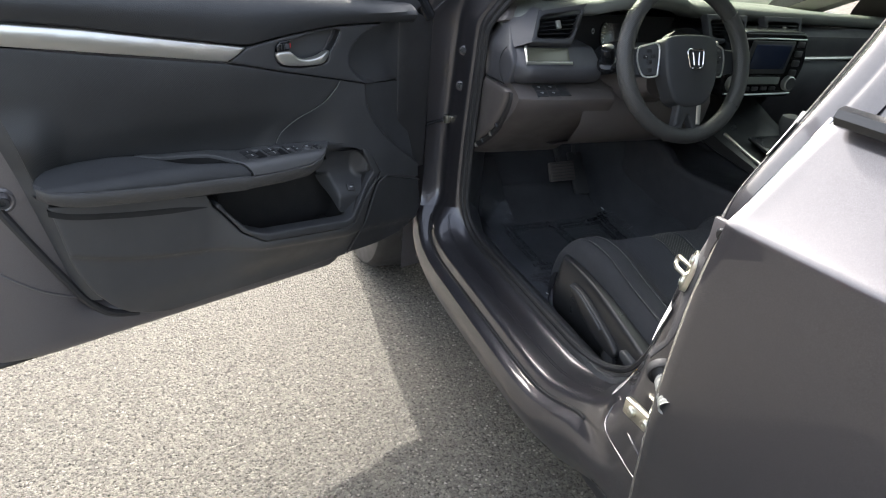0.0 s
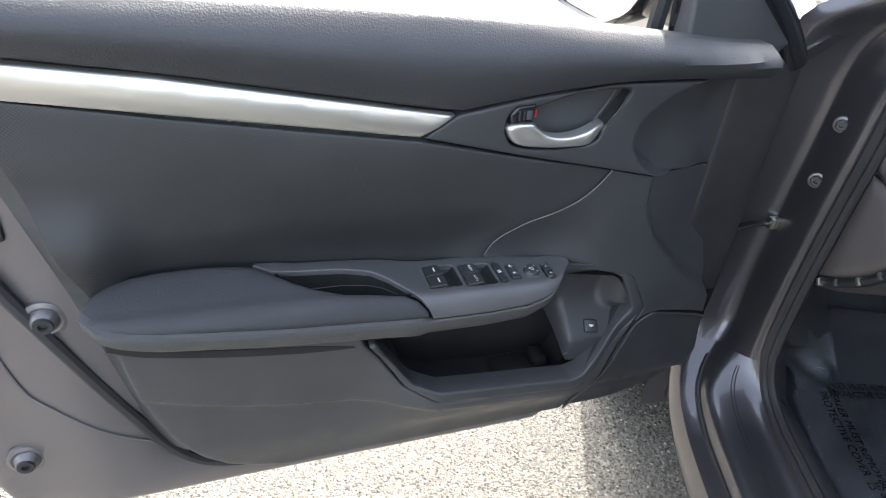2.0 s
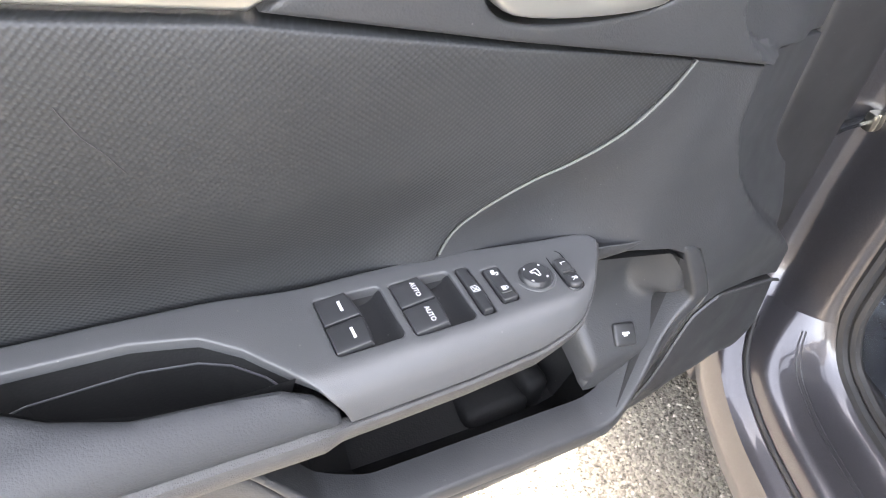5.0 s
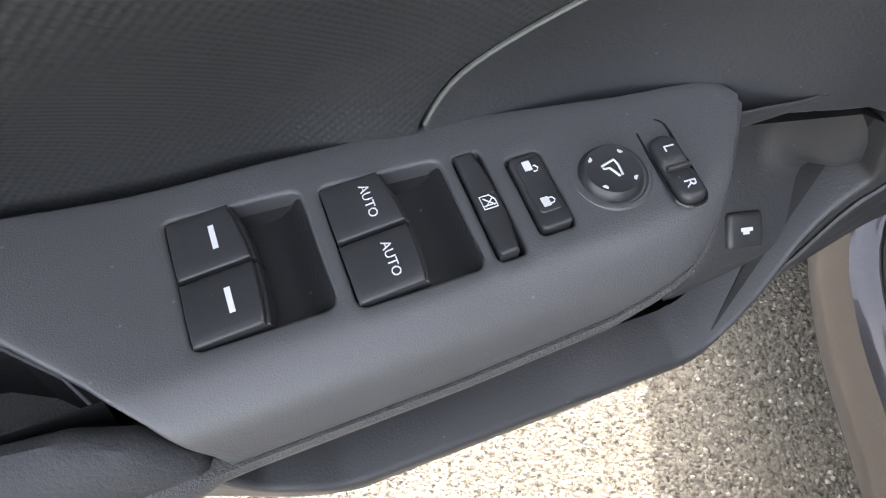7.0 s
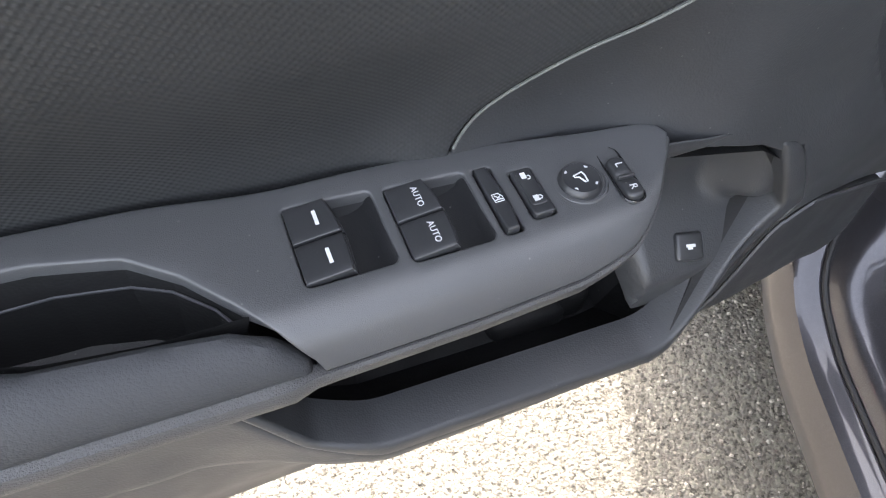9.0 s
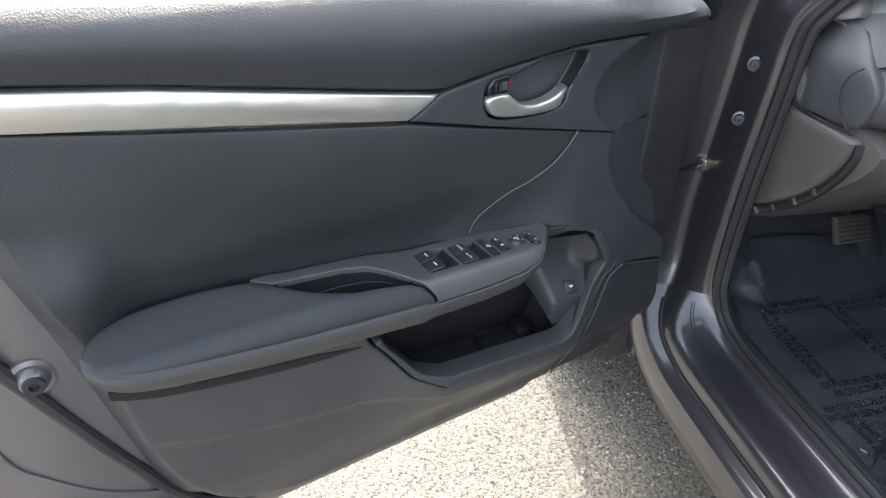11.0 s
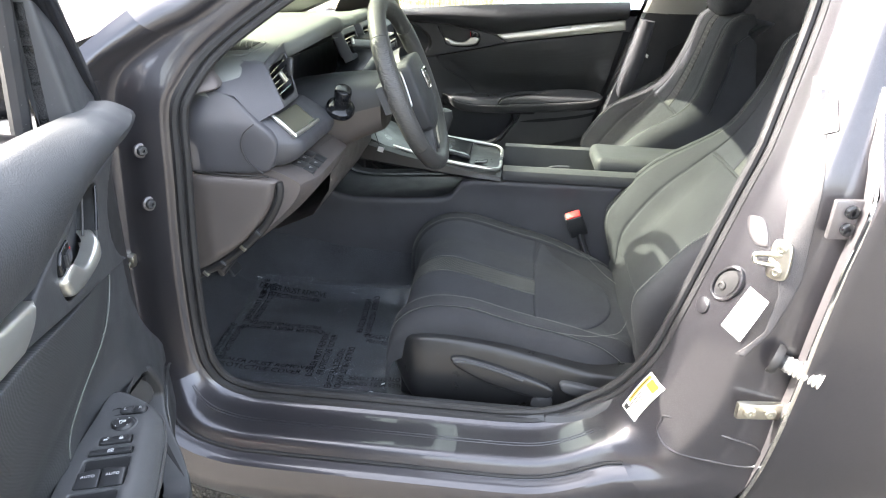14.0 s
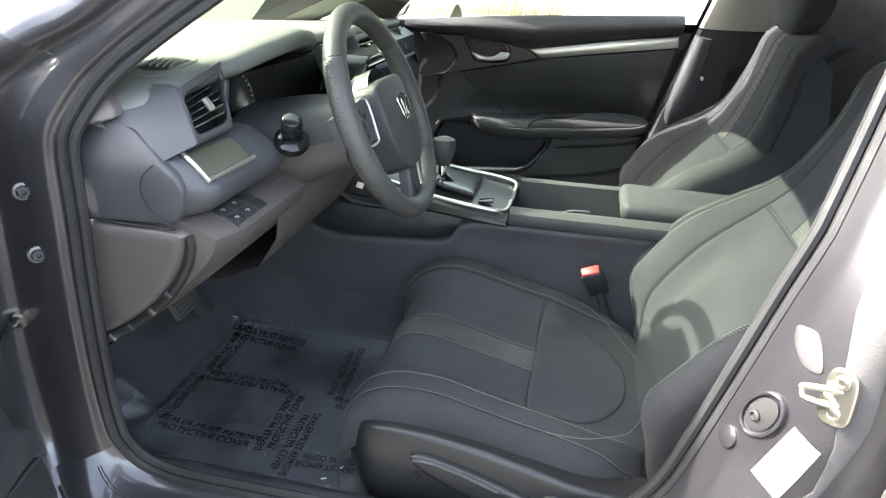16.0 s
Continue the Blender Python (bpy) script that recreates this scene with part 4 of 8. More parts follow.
driver_door = thing("front_door", "open front car door with black trim and grey painted edge", "car door", (0.02, 0.03, 0.36))
build_door(on_driver_door, driver_door, True)
door_shell(on_driver_door, driver_door, JAMB, PAINT, True)
F = on_driver_door
part("door_seal", tube(spline([F(u, n, z) for u, n, z in [(1.165, -0.012, 1.00), (1.150, -0.010, 0.87), (1.118, 0.002, 0.756), (1.079, 0.010, 0.6715), (1.033, 0.012, 0.572), (1.002, 0.012, 0.508), (0.9726, 0.012, 0.451), (0.935, 0.010, 0.408), (0.88, 0.006, 0.385)]], 8), 0.008, 8), RUBBER, driver_door, "black rubber weather seal")
part("bottom_seal", tube([F(1.185, -0.02, 0.345), F(0.9, -0.018, 0.348), F(0.55, -0.018, 0.353)], 0.011, 8), RUBBER, driver_door, "black rubber bottom strip")
for u, z, r, nm in ((1.072, 0.686, 0.020, "rubber_buffer"), (1.146, 0.445, 0.020, "rubber_buffer")):
    m = axes(F(u, 0.012 - 0.03 * smoothstep(1.03, 1.19, u), z), DU, DN)
    b_ = part(nm, lathe([(r * 1.25, -0.001), (r * 1.2, 0.003), (r * 0.95, 0.005), (r * 0.8, 0.004), (r * 0.62, 0.012), (r * 0.5, 0.014), (r * 0.3, 0.008), (0, 0.006)], m, 24), JAMB, driver_door)
    part("plug", lathe([(r * 0.6, 0.010), (r * 0.5, 0.0165), (r * 0.25, 0.0165), (r * 0.2, 0.012), (0, 0.012)], m, 20), RUBBER, b_, "black rubber plug")
part("latch_slot", rbox((0.05, 0.034, 0.01), axes(F(1.110, 0.004, 0.806), DU, DN), 0.006), INK, driver_door, "dark latch opening")
part("pressed_line", tube(spline([F(u, 0.013 - 0.03 * smoothstep(1.03, 1.19, u), z) for u, z in [(1.150, 0.72), (1.141, 0.651), (1.122, 0.573), (1.097, 0.5415), (1.044, 0.496), (0.985, 0.462)]], 8), 0.0022, 6), JAMB, driver_door)
part("scratch", tube(spline([F(u, n_insert(u, z) + 0.0003, z) for u, z in [(0.733, 0.872), (0.728, 0.858), (0.722, 0.848), (0.716, 0.835)]], 5), 0.00022, 4), SEALER, driver_door, "thin pale scratch on the insert")
part("hinge_cover", patch([(0.085, 0.56), (0.088, 0.955), (0.20, 0.975), (0.185, 0.56)], lambda u, z, h: F(u, -0.024 + h, z), 0.02, 0.006, 0.02), RUBBER, driver_door, "black plastic end cover")
# window frame and corner trim
FRAME = [(0.10, -0.035, 0.955), (0.16, -0.030, 1.02), (0.30, -0.015, 1.13), (0.48, 0.02, 1.25), (0.66, 0.06, 1.335), (0.85, 0.085, 1.375), (1.03, 0.085, 1.365), (1.10, 0.07, 1.30), (1.125, 0.02, 1.12), (1.135, -0.01, 1.04)]
part("window_frame", tube(spline([F(*p) for p in FRAME], 6), 0.02, 10), GLOSS, driver_door, "black window frame")
part("glass_channel", tube([F(0.335, -0.045, 0.985), F(0.335, -0.035, 1.145)], 0.011, 8), RUBBER, driver_door)
part("belt_seal", tube(spline([F(u, -0.020, smooth_table(DOOR_TOP, u) - 0.020) for u in (0.33, 0.5, 0.7, 0.9, 1.12)], 5), 0.007, 8), RUBBER, driver_door)


def sail(u, z, h):
    return F(u, 0.010 - (z - 0.98) * 0.15 + h - 0.5 * fall(u), z)


part("corner_trim", patch([(0.325, 0.985), (0.30, 0.975), (0.165, 0.965), (0.13, 0.985), (0.16, 1.02), (0.30, 1.125), (0.325, 1.135)], sail, 0.012, 0.008, 0.03), TRIM, driver_door, "black triangular corner trim")


def door_mirror():
    """The driver's door mirror: shell, bezel, glass and foot."""
    glass = curve2([(-0.134, 1.058), (-0.142, 1.018), (-0.165, 0.986), (-0.218, 0.961), (-0.285, 0.958), (-0.350, 0.962), (-0.376, 0.985), (-0.380, 1.03), (-0.358, 1.082), (-0.30, 1.100), (-0.20, 1.100), (-0.148, 1.088)], 4)
    cn, cz = -0.255, 1.03

    def ring(k, du):
        return [F(0.30 + du - 0.03 * (n - cn) - 0.10 * (z - cz), cn + (n - cn) * k, cz + (z - cz) * k) for n, z in glass]
    shell = part("mirror_shell", loft([ring(1.0, 0.0), ring(1.06, 0.004), ring(1.10, -0.004), ring(1.09, -0.035), ring(0.96, -0.075), ring(0.70, -0.105), ring(0.30, -0.118), ring(0.02, -0.12)], close_v=True), GLOSS, driver_door, "dark door mirror shell")
    bm = bmesh.new()
    bm.faces.new([bm.verts.new(p) for p in ring(1.0, -0.003)])
    part("mirror_glass", bm, MIRROR, shell, "clear mirror glass", smooth=False)
    rows = []
    for n, du, dz, w, h in ((-0.17, -0.03, 1.035, 0.030, 0.055), (-0.10, -0.03, 1.038, 0.028, 0.056), (-0.05, -0.03, 1.040, 0.034, 0.050), (-0.036, -0.03, 1.040, 0.05, 0.054)):
        rows.append([F(0.30 + du + w * math.cos(a), n, dz + h * math.sin(a)) for a in [2 * math.pi * k / 16 for k in range(16)]])
    part("mirror_foot", loft(rows, close_v=True, caps=True), GLOSS, shell, "black mirror foot")
    part("mirror_mount", patch([(0.325, 0.985), (0.17, 0.975), (0.19, 1.01), (0.30, 1.10), (0.325, 1.12)], lambda u, z, h: F(u, -0.035 - h, z), 0.02, 0.006, 0.01), GLOSS, driver_door)


door_mirror()

# ---- ground ----
def ground_sheet():
    bm = bmesh.new()
    xs = [-900, -120, -30, -8, -3, -1.4, -0.6, 0.2, 1, 2.5, 6, 20, 90, 900]
    ys = [-900, -120, -30, -8, -3, -1.5, -0.8, -0.2, 0.5, 1.5, 5, 20, 90, 900]
    vs = [[bm.verts.new((x, y, 0)) for y in ys] for x in xs]
    for i in range(len(xs) - 1):
        for j in range(len(ys) - 1):
            bm.faces.new((vs[i][j], vs[i + 1][j], vs[i + 1][j + 1], vs[i][j + 1]))
    return part("ground", bm, ASPHALT, smooth=False)


tagged(ground_sheet(), "sunlit worn grey asphalt of a car park", "asphalt", kind="structure")


def loose_chips():
    """Small stones standing out of the asphalt beside the car."""
    rng = random.Random(4)
    verts, faces = [], []
    for _ in range(17000):
        x, y = rng.uniform(-1.5, 0.1), rng.uniform(-1.5, 0.9)
        s, a = rng.uniform(0.0022, 0.0055), rng.uniform(0, 6.28)
        k = len(verts)
        for j in range(5):
            q = a + j * 1.257 + rng.uniform(-0.3, 0.3)
            verts.append((x + s * math.cos(q), y + s * 0.8 * math.sin(q), -0.0005))
        verts.append((x + rng.uniform(-0.001, 0.001), y, s * rng.uniform(0.35, 0.7)))
        faces += [(k + j, k + (j + 1) % 5, k + 5) for j in range(5)]
    me = bpy.data.meshes.new("asphalt_chips")
    me.from_pydata(verts, [], faces)
    m, nt, b = shader("stone_chips", (0.3, 0.28, 0.25), 0.8)
    geo = nt.nodes.new("ShaderNodeNewGeometry")
    nt.links.new(ramp(nt, geo.outputs["Random Per Island"], [(0.0, (0.085, 0.08, 0.07)), (0.5, (0.175, 0.164, 0.14)), (1.0, (0.32, 0.30, 0.26))]).outputs[0], b.inputs["Base Color"])
    me.materials.append(m)
    return tagged(new("asphalt_chips", me), "pale stone chips standing out of the asphalt", "gravel", kind="stuff")


loose_chips()

# ---- car body ----
XC = 0.77
car = thing("car", "dark grey metallic saloon car with its front door open", "car", (XC, -0.9, 0.0))
LOOP = [(-0.62, 0.372), (-0.40, 0.372), (-0.20, 0.372), (-0.12, 0.377), (-0.07, 0.402), (-0.047, 0.46), (-0.040, 0.56), (-0.043, 0.70), (-0.052, 0.84), (-0.058, 0.93), (-0.078, 0.98), (-0.115, 1.03), (-0.19, 1.09), (-0.30, 1.165), (-0.45, 1.255), (-0.60, 1.325), (-0.75, 1.362), (-0.90, 1.362), (-1.01, 1.335), (-1.054, 1.28), (-1.056, 1.21), (-1.046, 1.136), (-1.025, 1.05), (-0.998, 0.951), (-0.969, 0.85), (-0.941, 0.744), (-0.913, 0.64), (-0.887, 0.547), (-0.842, 0.462), (-0.783, 0.402), (-0.71, 0.376)]


def side_x(z, rear):
    """How far in the seal line stands at a height."""
    if rear:
        return lerp_table([(0.36, 0.045), (0.40, 0.060), (0.46, 0.042), (0.54, 0.028), (0.64, 0.02), (0.87, 0.02)], z) + max(0.0, z - 0.92) * 0.30
    return lerp_table([(0.38, 0.035), (0.46, 0.02)], z) + max(0.0, z - 0.95) * 0.40


PROFILES = {
    "sill": [(0, 0), (0.007, -0.010), (0.011, -0.022), (0.0185, -0.083), (0.023, -0.092), (0.041, -0.0985), (0.047, -0.1005), (0.0525, -0.122), (0.058, -0.131), (0.096, -0.136), (0.138, -0.122), (0.178, -0.092)],
    "front": [(0, 0), (0.010, -0.004), (0.015, -0.012), (0.048, -0.020), (0.074, -0.022), (0.086, -0.026), (0.093, -0.036), (0.096, -0.052), (0.098, -0.072), (0.099, -0.092), (0.102, -0.106), (0.125, -0.116)],
    "rail": [(0, 0), (0.008, -0.004), (0.012, -0.010), (0.022, -0.014), (0.034, -0.016), (0.042, -0.020), (0.046, -0.030), (0.052, -0.036), (0.062, -0.038), (0.076, -0.035), (0.09, -0.027), (0.105, -0.012)],
    "rear": [(0, 0), (0.05, -0.018), (0.10, -0.038), (0.20, -0.058), (0.33, -0.080), (0.42, -0.094), (0.50, -0.100), (0.66, -0.103), (0.74, -0.104), (0.80, -0.106), (0.92, -0.108), (1.10, -0.110)],
}


def opening_rows():
    base = spline([(0, y, z) for y, z in LOOP], 4, True)
    n, rows, kinds = len(base), [], []
    centre = Vector((0, -0.5, 0.85))
    for i, p in enumerate(base):
        d = (base[(i + 1) % n] - base[i - 1]).normalized()
        out = Vector((0, -d.z, d.y))
        if out.dot(p - centre) < 0:
            out = -out
        back = smoothstep(-0.62, -0.80, p.y)
        w_sill = smoothstep(0.47, 0.385, p.z)
        w_rear = back * (1 - w_sill) * (1 - smoothstep(1.22, 1.33, p.z))
        w_rail = smoothstep(0.95, 1.06, p.z) * (1 - w_rear) if back < 0.5 else smoothstep(1.22, 1.33, p.z)
        w_front = max(0.0, 1 - w_sill - w_rear - w_rail)
        w = lerp_table([(0.40, 0.22), (0.50, 0.19), (0.65, 0.145), (0.77, 0.118), (0.95, 0.10), (1.2, 0.10)], p.z)
        row = []
        near = lerp_table([(0.42, 1.12), (0.52, 1.08), (0.64, 1.0), (0.95, 0.95), (1.1, 0.85)], p.z)
        x0 = side_x(p.z, False) * (1 - back) + side_x(p.z, True) * back
        for k in range(12):
            dd = w_sill * PROFILES["sill"][k][0] + w_front * PROFILES["front"][k][0] + w_rail * PROFILES["rail"][k][0] + w_rear * PROFILES["rear"][k][0] * w
            dx = w_sill * PROFILES["sill"][k][1] + w_front * PROFILES["front"][k][1] + w_rail * PROFILES["rail"][k][1] + w_rear * PROFILES["rear"][k][1] * near
            q = p + out * dd
            row.append(Vector((x0 + dx, q.y, q.z)))
        rows.append(row)
        kinds.append("sill" if w_sill > 0.5 else "rear" if w_rear > 0.5 else "rail" if w_rail > 0.5 else "front")
    return base, rows, kinds


def crisp(row, k=0.14):
    """A folded profile: flat faces between narrow rounded corners."""
    out = [row[0]]
    for a, b in zip(row, row[1:]):
        out += [a.lerp(b, k), a.lerp(b, 0.5), a.lerp(b, 1 - k)]
    return out + [row[-1]]


BASE, ROWS_OPEN, KINDS = opening_rows()
NO = len(BASE)
NAMES = {"sill": ("sill", "grey painted door sill"), "front": ("front_jamb", "grey painted door jamb"), "rail": ("roof_rail", "dark grey pillar and roof rail"), "rear": ("centre_pillar", "grey painted centre pillar")}
for kind in ("sill", "front", "rail", "rear"):
    first = next(i for i in range(NO) if KINDS[i] == kind and KINDS[i - 1] != kind)
    runs, i = [], first
    for mirrored in (False, True):
        idx = []
        j = first
        while KINDS[j % NO] == kind and len(idx) < NO:
            idx.append(j % NO)
            j += 1
        idx.append(j % NO)
        rr = [[Vector((2 * XC - v.x, v.y, v.z)) if mirrored else v for v in ROWS_OPEN[q]] for q in idx]
        dense = []
        for row in rr:
            dense.append(crisp(row) if kind in ("sill", "front") else spline(row, 3))
        part(NAMES[kind][0], loft(dense), PAINT, car, NAMES[kind][1])


def seal_ring(off_out, off_x, r, name, label):
    pts = []
    for i, p in enumerate(BASE):
        row = ROWS_OPEN[i]
        o = (row[1] - row[0])
        o.x = 0
        pts.append(row[0] + (o.normalized() * off_out if o.length > 1e-6 else Vector()) + Vector((off_x, 0, 0)))
    return part(name, tube(pts, r, 8, True), RUBBER, car, label)


seal_ring(0.002, 0.004, 0.0085, "door_opening_seal", "black rubber door seal")
seal_ring(-0.012, 0.010, 0.0075, "inner_seal", "black rubber seal lip")

SILL = [ROWS_OPEN[i] for i in range(NO) if KINDS[i] == "sill"]
_at = next(i for i in range(NO) if KINDS[i] == "sill" and KINDS[i - 1] != "sill")
SILL = [ROWS_OPEN[(_at + j) % NO] for j in range(len(SILL))]
for k_ in (0.42, 0.52):
    part("sill_bead", tube([r[2].lerp(r[3], k_) + Vector((0, 0, 0.0004)) for r in SILL], 0.0010, 6), PAINT, car, "thin bright pressed line")
part("sill_dark_line", tube([r[6].lerp(r[5], 0.10) + Vector((-0.001, 0, 0.001)) for r in SILL], 0.0034, 8), RUBBER, car, "black line along the sill")
part("sill_bead", tube([r[6].lerp(r[7], 0.22) + Vector((0, 0, 0.0006)) for r in SILL], 0.0010, 6), PAINT, car, "thin bright pressed line")

# hinge bolts, check strap, striker, grommet, hinges of the rear door
for z in (0.873, 0.781):
    m = axes((-0.001, -0.004, z), (0, 0, 1), (-0.55, -0.83, 0))
    b_ = part("hinge_bolt", lathe([(0.0125, -0.003), (0.0125, 0.0015), (0.0105, 0.003), (0.0085, 0.003)], m, 20), JAMB, car)
    part("bolt_head", lathe([(0.0085, 0.0), (0.0085, 0.0065), (0.007, 0.008), (0.0035, 0.008), (0.0033, 0.004), (0, 0.004)], m, 6), BLACK, b_, "dark bolt head")
strap = part("check_strap", tube([(-0.004, 0.05, 0.674), (-0.05, 0.035, 0.672), (-0.10, 0.01, 0.670)], 0.007, 8, flat=0.6), GLOSS, car, "black door check strap")
part("strap_bracket", rbox((0.03, 0.014, 0.022), pose(-0.006, 0.042, 0.676, 0, 0, 15), 0.004), STEEL, strap)
part("strap_pin", lathe([(0.0035, -0.010), (0.0035, 0.010), (0, 0.011)], pose(-0.012, 0.036, 0.677), 10), STEEL, strap)


from mathutils.bvhtree import BVHTree
_rows = [[v for v in spline(ROWS_OPEN[q], 3)] for q in range(NO)]
_bm = loft(_rows, close_u=True)
PILLAR = BVHTree.FromBMesh(_bm)
_bm.free()


def on_pillar(y, z, h):
    """A place on the centre pillar's outer skin."""
    hit, nrm, _, _ = PILLAR.ray_cast(Vector((-0.6, y, z)), Vector((1, 0, 0)))
    if hit is None:
        return Vector((-0.05 - h, y, z))
    return hit + Vector((-0.80, 0.42, 0.30)) * h


def pillar_pose(y, z, along, lift=0.0):
    o = on_pillar(y, z, 0)
    n = ((on_pillar(y, z - 0.008, 0) - on_pillar(y, z + 0.008, 0)).cross(on_pillar(y - 0.008, z, 0) - on_pillar(y + 0.008, z, 0)))
    if n.x > 0:
        n = -n
    n.normalize()
    return axes(o + n * lift, along, n)


def decal(m, w, hgt, x=0.0, y=0.0, lift=0.0006, step=0.004):
    """A thin sheet that follows the pillar, of width w and height hgt in the plane of m."""
    k1, k2 = max(1, int(w / step)), max(1, int(hgt / step))
    rows = []
    for i in range(k1 + 1):
        row = []
        for j in range(k2 + 1):
            q = m @ Vector((x + w * (i / k1 - 0.5), y + hgt * (j / k2 - 0.5), 0))
            row.append(on_pillar(q.y, q.z, lift))
        rows.append(row)
    return loft(rows)


def striker():
    m = pillar_pose(-1.003, 0.786, (0.5, 1, 0.0))
    plate = patch(curve2([(-0.013, 0.026), (0.012, 0.026), (0.015, 0.0), (0.012, -0.028), (-0.011, -0.028), (-0.016, 0.0)], 4), lambda a, b, h: m @ Vector((a, b, h + 0.005)), 0.006, 0.002, 0.006)
    p = part("striker_plate", plate, STEEL, car, "bright zinc striker plate")
    part("striker_loop", tube(spline([m @ Vector(q) for q in [(-0.002, 0.007, 0.002), (0.008, 0.007, 0.012), (0.016, 0.007, 0.017), (0.027, 0.006, 0.019), (0.029, -0.003, 0.019), (0.018, -0.007, 0.017), (0.008, -0.008, 0.011), (-0.002, -0.008, 0.002)]], 4), 0.0036, 8), STEEL, p)
    for y in (0.017, -0.018):
        part("screw", lathe([(0.0075, 0.005), (0.007, 0.008), (0.004, 0.0085), (0.0035, 0.006), (0, 0.006)], m @ pose(0.0, y, 0), 16), STEEL, p)


striker()
m = pillar_pose(-0.954, 0.722, (0.0, 1, 0.45), 0.001)
b_ = part("grommet", lathe([(0.030, -0.004), (0.029, 0.002), (0.0265, 0.003), (0.024, 0.002), (0.0225, -0.004), (0.0, -0.006)], m @ Matrix.Diagonal((0.78, 1.2, 1, 1)), 30), PAINT, car)
part("well", lathe([(0.0205, 0.0), (0.018, 0.0006), (0.0, 0.0006)], m @ Matrix.Diagonal((0.78, 1.2, 1, 1)), 26), RUBBER, b_, "dark recess")
part("plug", lathe([(0.007, 0.0), (0.007, 0.003), (0.0045, 0.0045), (0.003, 0.002), (0, 0.002)], m @ pose(0.002, 0.008, 0), 16), RUBBER, b_, "black rubber plug")
part("round_cap", lathe([(0.0145, 0.0), (0.014, 0.003), (0.012, 0.0042), (0, 0.0045)], pillar_pose(-0.932, 0.672, (0, 1, 0.2)), 24), PAINT, car)
for z, y, up in ((0.864, -1.064, True), (0.540, -1.025, False)):
    m = axes((-0.097, y, z), (0.12, -1, 0) if not up else (0, 0, 1), (-1, -0.1, 0))
    h = part("rear_door_hinge", rbox((0.085, 0.030, 0.012) if not up else (0.058, 0.046, 0.010), m, 0.004), STEEL if not up else JAMB, car, "bolted steel hinge")
    for k in ((-0.024, 0.008) if not up else (-0.012, 0.013)):
        part("hinge_bolt", lathe([(0.0095, 0.005), (0.0095, 0.010), (0.007, 0.012), (0.003, 0.012), (0.003, 0.008), (0, 0.008)], m @ pose(k, 0, 0), 12), STEEL if not up else GLOSS, h)
m = axes((-0.094, -1.030, 0.632), (0, 0, 1), (-0.55, -1, -0.25))
boot = part("cable_boot", lathe([(0.024, -0.010), (0.024, -0.002), (0.0215, 0.002), (0.0195, 0.001), (0.017, -0.002), (0.012, 0.004), (0.0115, 0.012)], m, 24), RUBBER, car, "ribbed rubber cable boot")
part("sleeve", lathe([(0.0115, 0.002), (0.0118, 0.008)] + [(0.0118 + 0.0022 * (k % 2), 0.010 + 0.0034 * k) for k in range(16)], m, 20), BEIGE, boot, "pale ribbed sleeve")
part("pressed_edge", tube(spline([on_pillar(y, z, -0.0007) for y, z in [(-0.905, 0.468), (-0.985, 0.470), (-1.035, 0.458), (-1.045, 0.436), (-1.030, 0.414), (-0.92, 0.416), (-0.892, 0.430), (-0.895, 0.455)]], 5, True), 0.0022, 8, True), PAINT, car)
# stickers on the centre pillar, and a painted sun patch above them
m = pillar_pose(-0.868, 0.474, (0.1, -0.50, 0.72))
tl = part("tyre_sticker", decal(m, 0.088, 0.044, 0, 0, 0.0016), PAPER, car, "white and yellow tyre data sticker")
part("yellow_band", decal(m, 0.066, 0.007, 0.006, 0.016, 0.0026), YELLOW, tl)
part("yellow_box", decal(m, 0.019, 0.021, 0.028, 0.000, 0.0026), YELLOW, tl)
for k in range(6):
    part("print_bar", decal(m, 0.046 - 0.005 * (k % 3), 0.0016, -0.012, 0.009 - k * 0.0052, 0.0026), INK, tl)
part("print_bar", decal(m, 0.054, 0.0026, 0.006, 0.016, 0.0034), INK, tl)
part("print_dot", decal(m, 0.009, 0.009, -0.037, 0.014, 0.0026), INK, tl)
m = pillar_pose(-0.977, 0.690, (0.0, -0.42, 0.80))
wl = part("white_sticker", decal(m, 0.080, 0.038, 0, 0, 0.0045), PAPER, car, "white sticker with faint print")
for k in range(5):
    part("print_bar", decal(m, 0.040, 0.0007, -0.008, 0.015 - k * 0.0026, 0.0056), SEALER, wl)
# white sheet painted in for sunlight falling on the upper pillar
part("upper_sun_patch", decal(pillar_pose(-1.038, 0.988, (0.0, 1, 0.0)), 0.024, 0.050, 0, 0, 0.0045), PAPER, car, "white sheet standing for a small patch of sun")
part("seam_sealer", patch([(-0.972, 0.625), (-1.004, 0.672), (-1.010, 0.73), (-1.003, 0.79), (-1.004, 0.87), (-1.013, 0.938), (-1.028, 1.034), (-1.040, 1.034), (-1.036, 0.966), (-1.034, 0.906), (-1.035, 0.822), (-1.036, 0.762), (-1.028, 0.723), (-1.012, 0.67), (-0.985, 0.625)], lambda y, z, h: on_pillar(y, z, 0.0018 + h), 0.010, 0.001, 0.002), SEALER, car, "rough grey seam sealer")
part("latch_dent", patch(curve2([(-0.972, 0.83), (-0.985, 0.832), (-0.990, 0.80), (-0.978, 0.795), (-0.970, 0.81)], 4), lambda y, z, h: on_pillar(y, z, 0.003 + h), 0.006, 0.003, 0.004), JAMB, car)
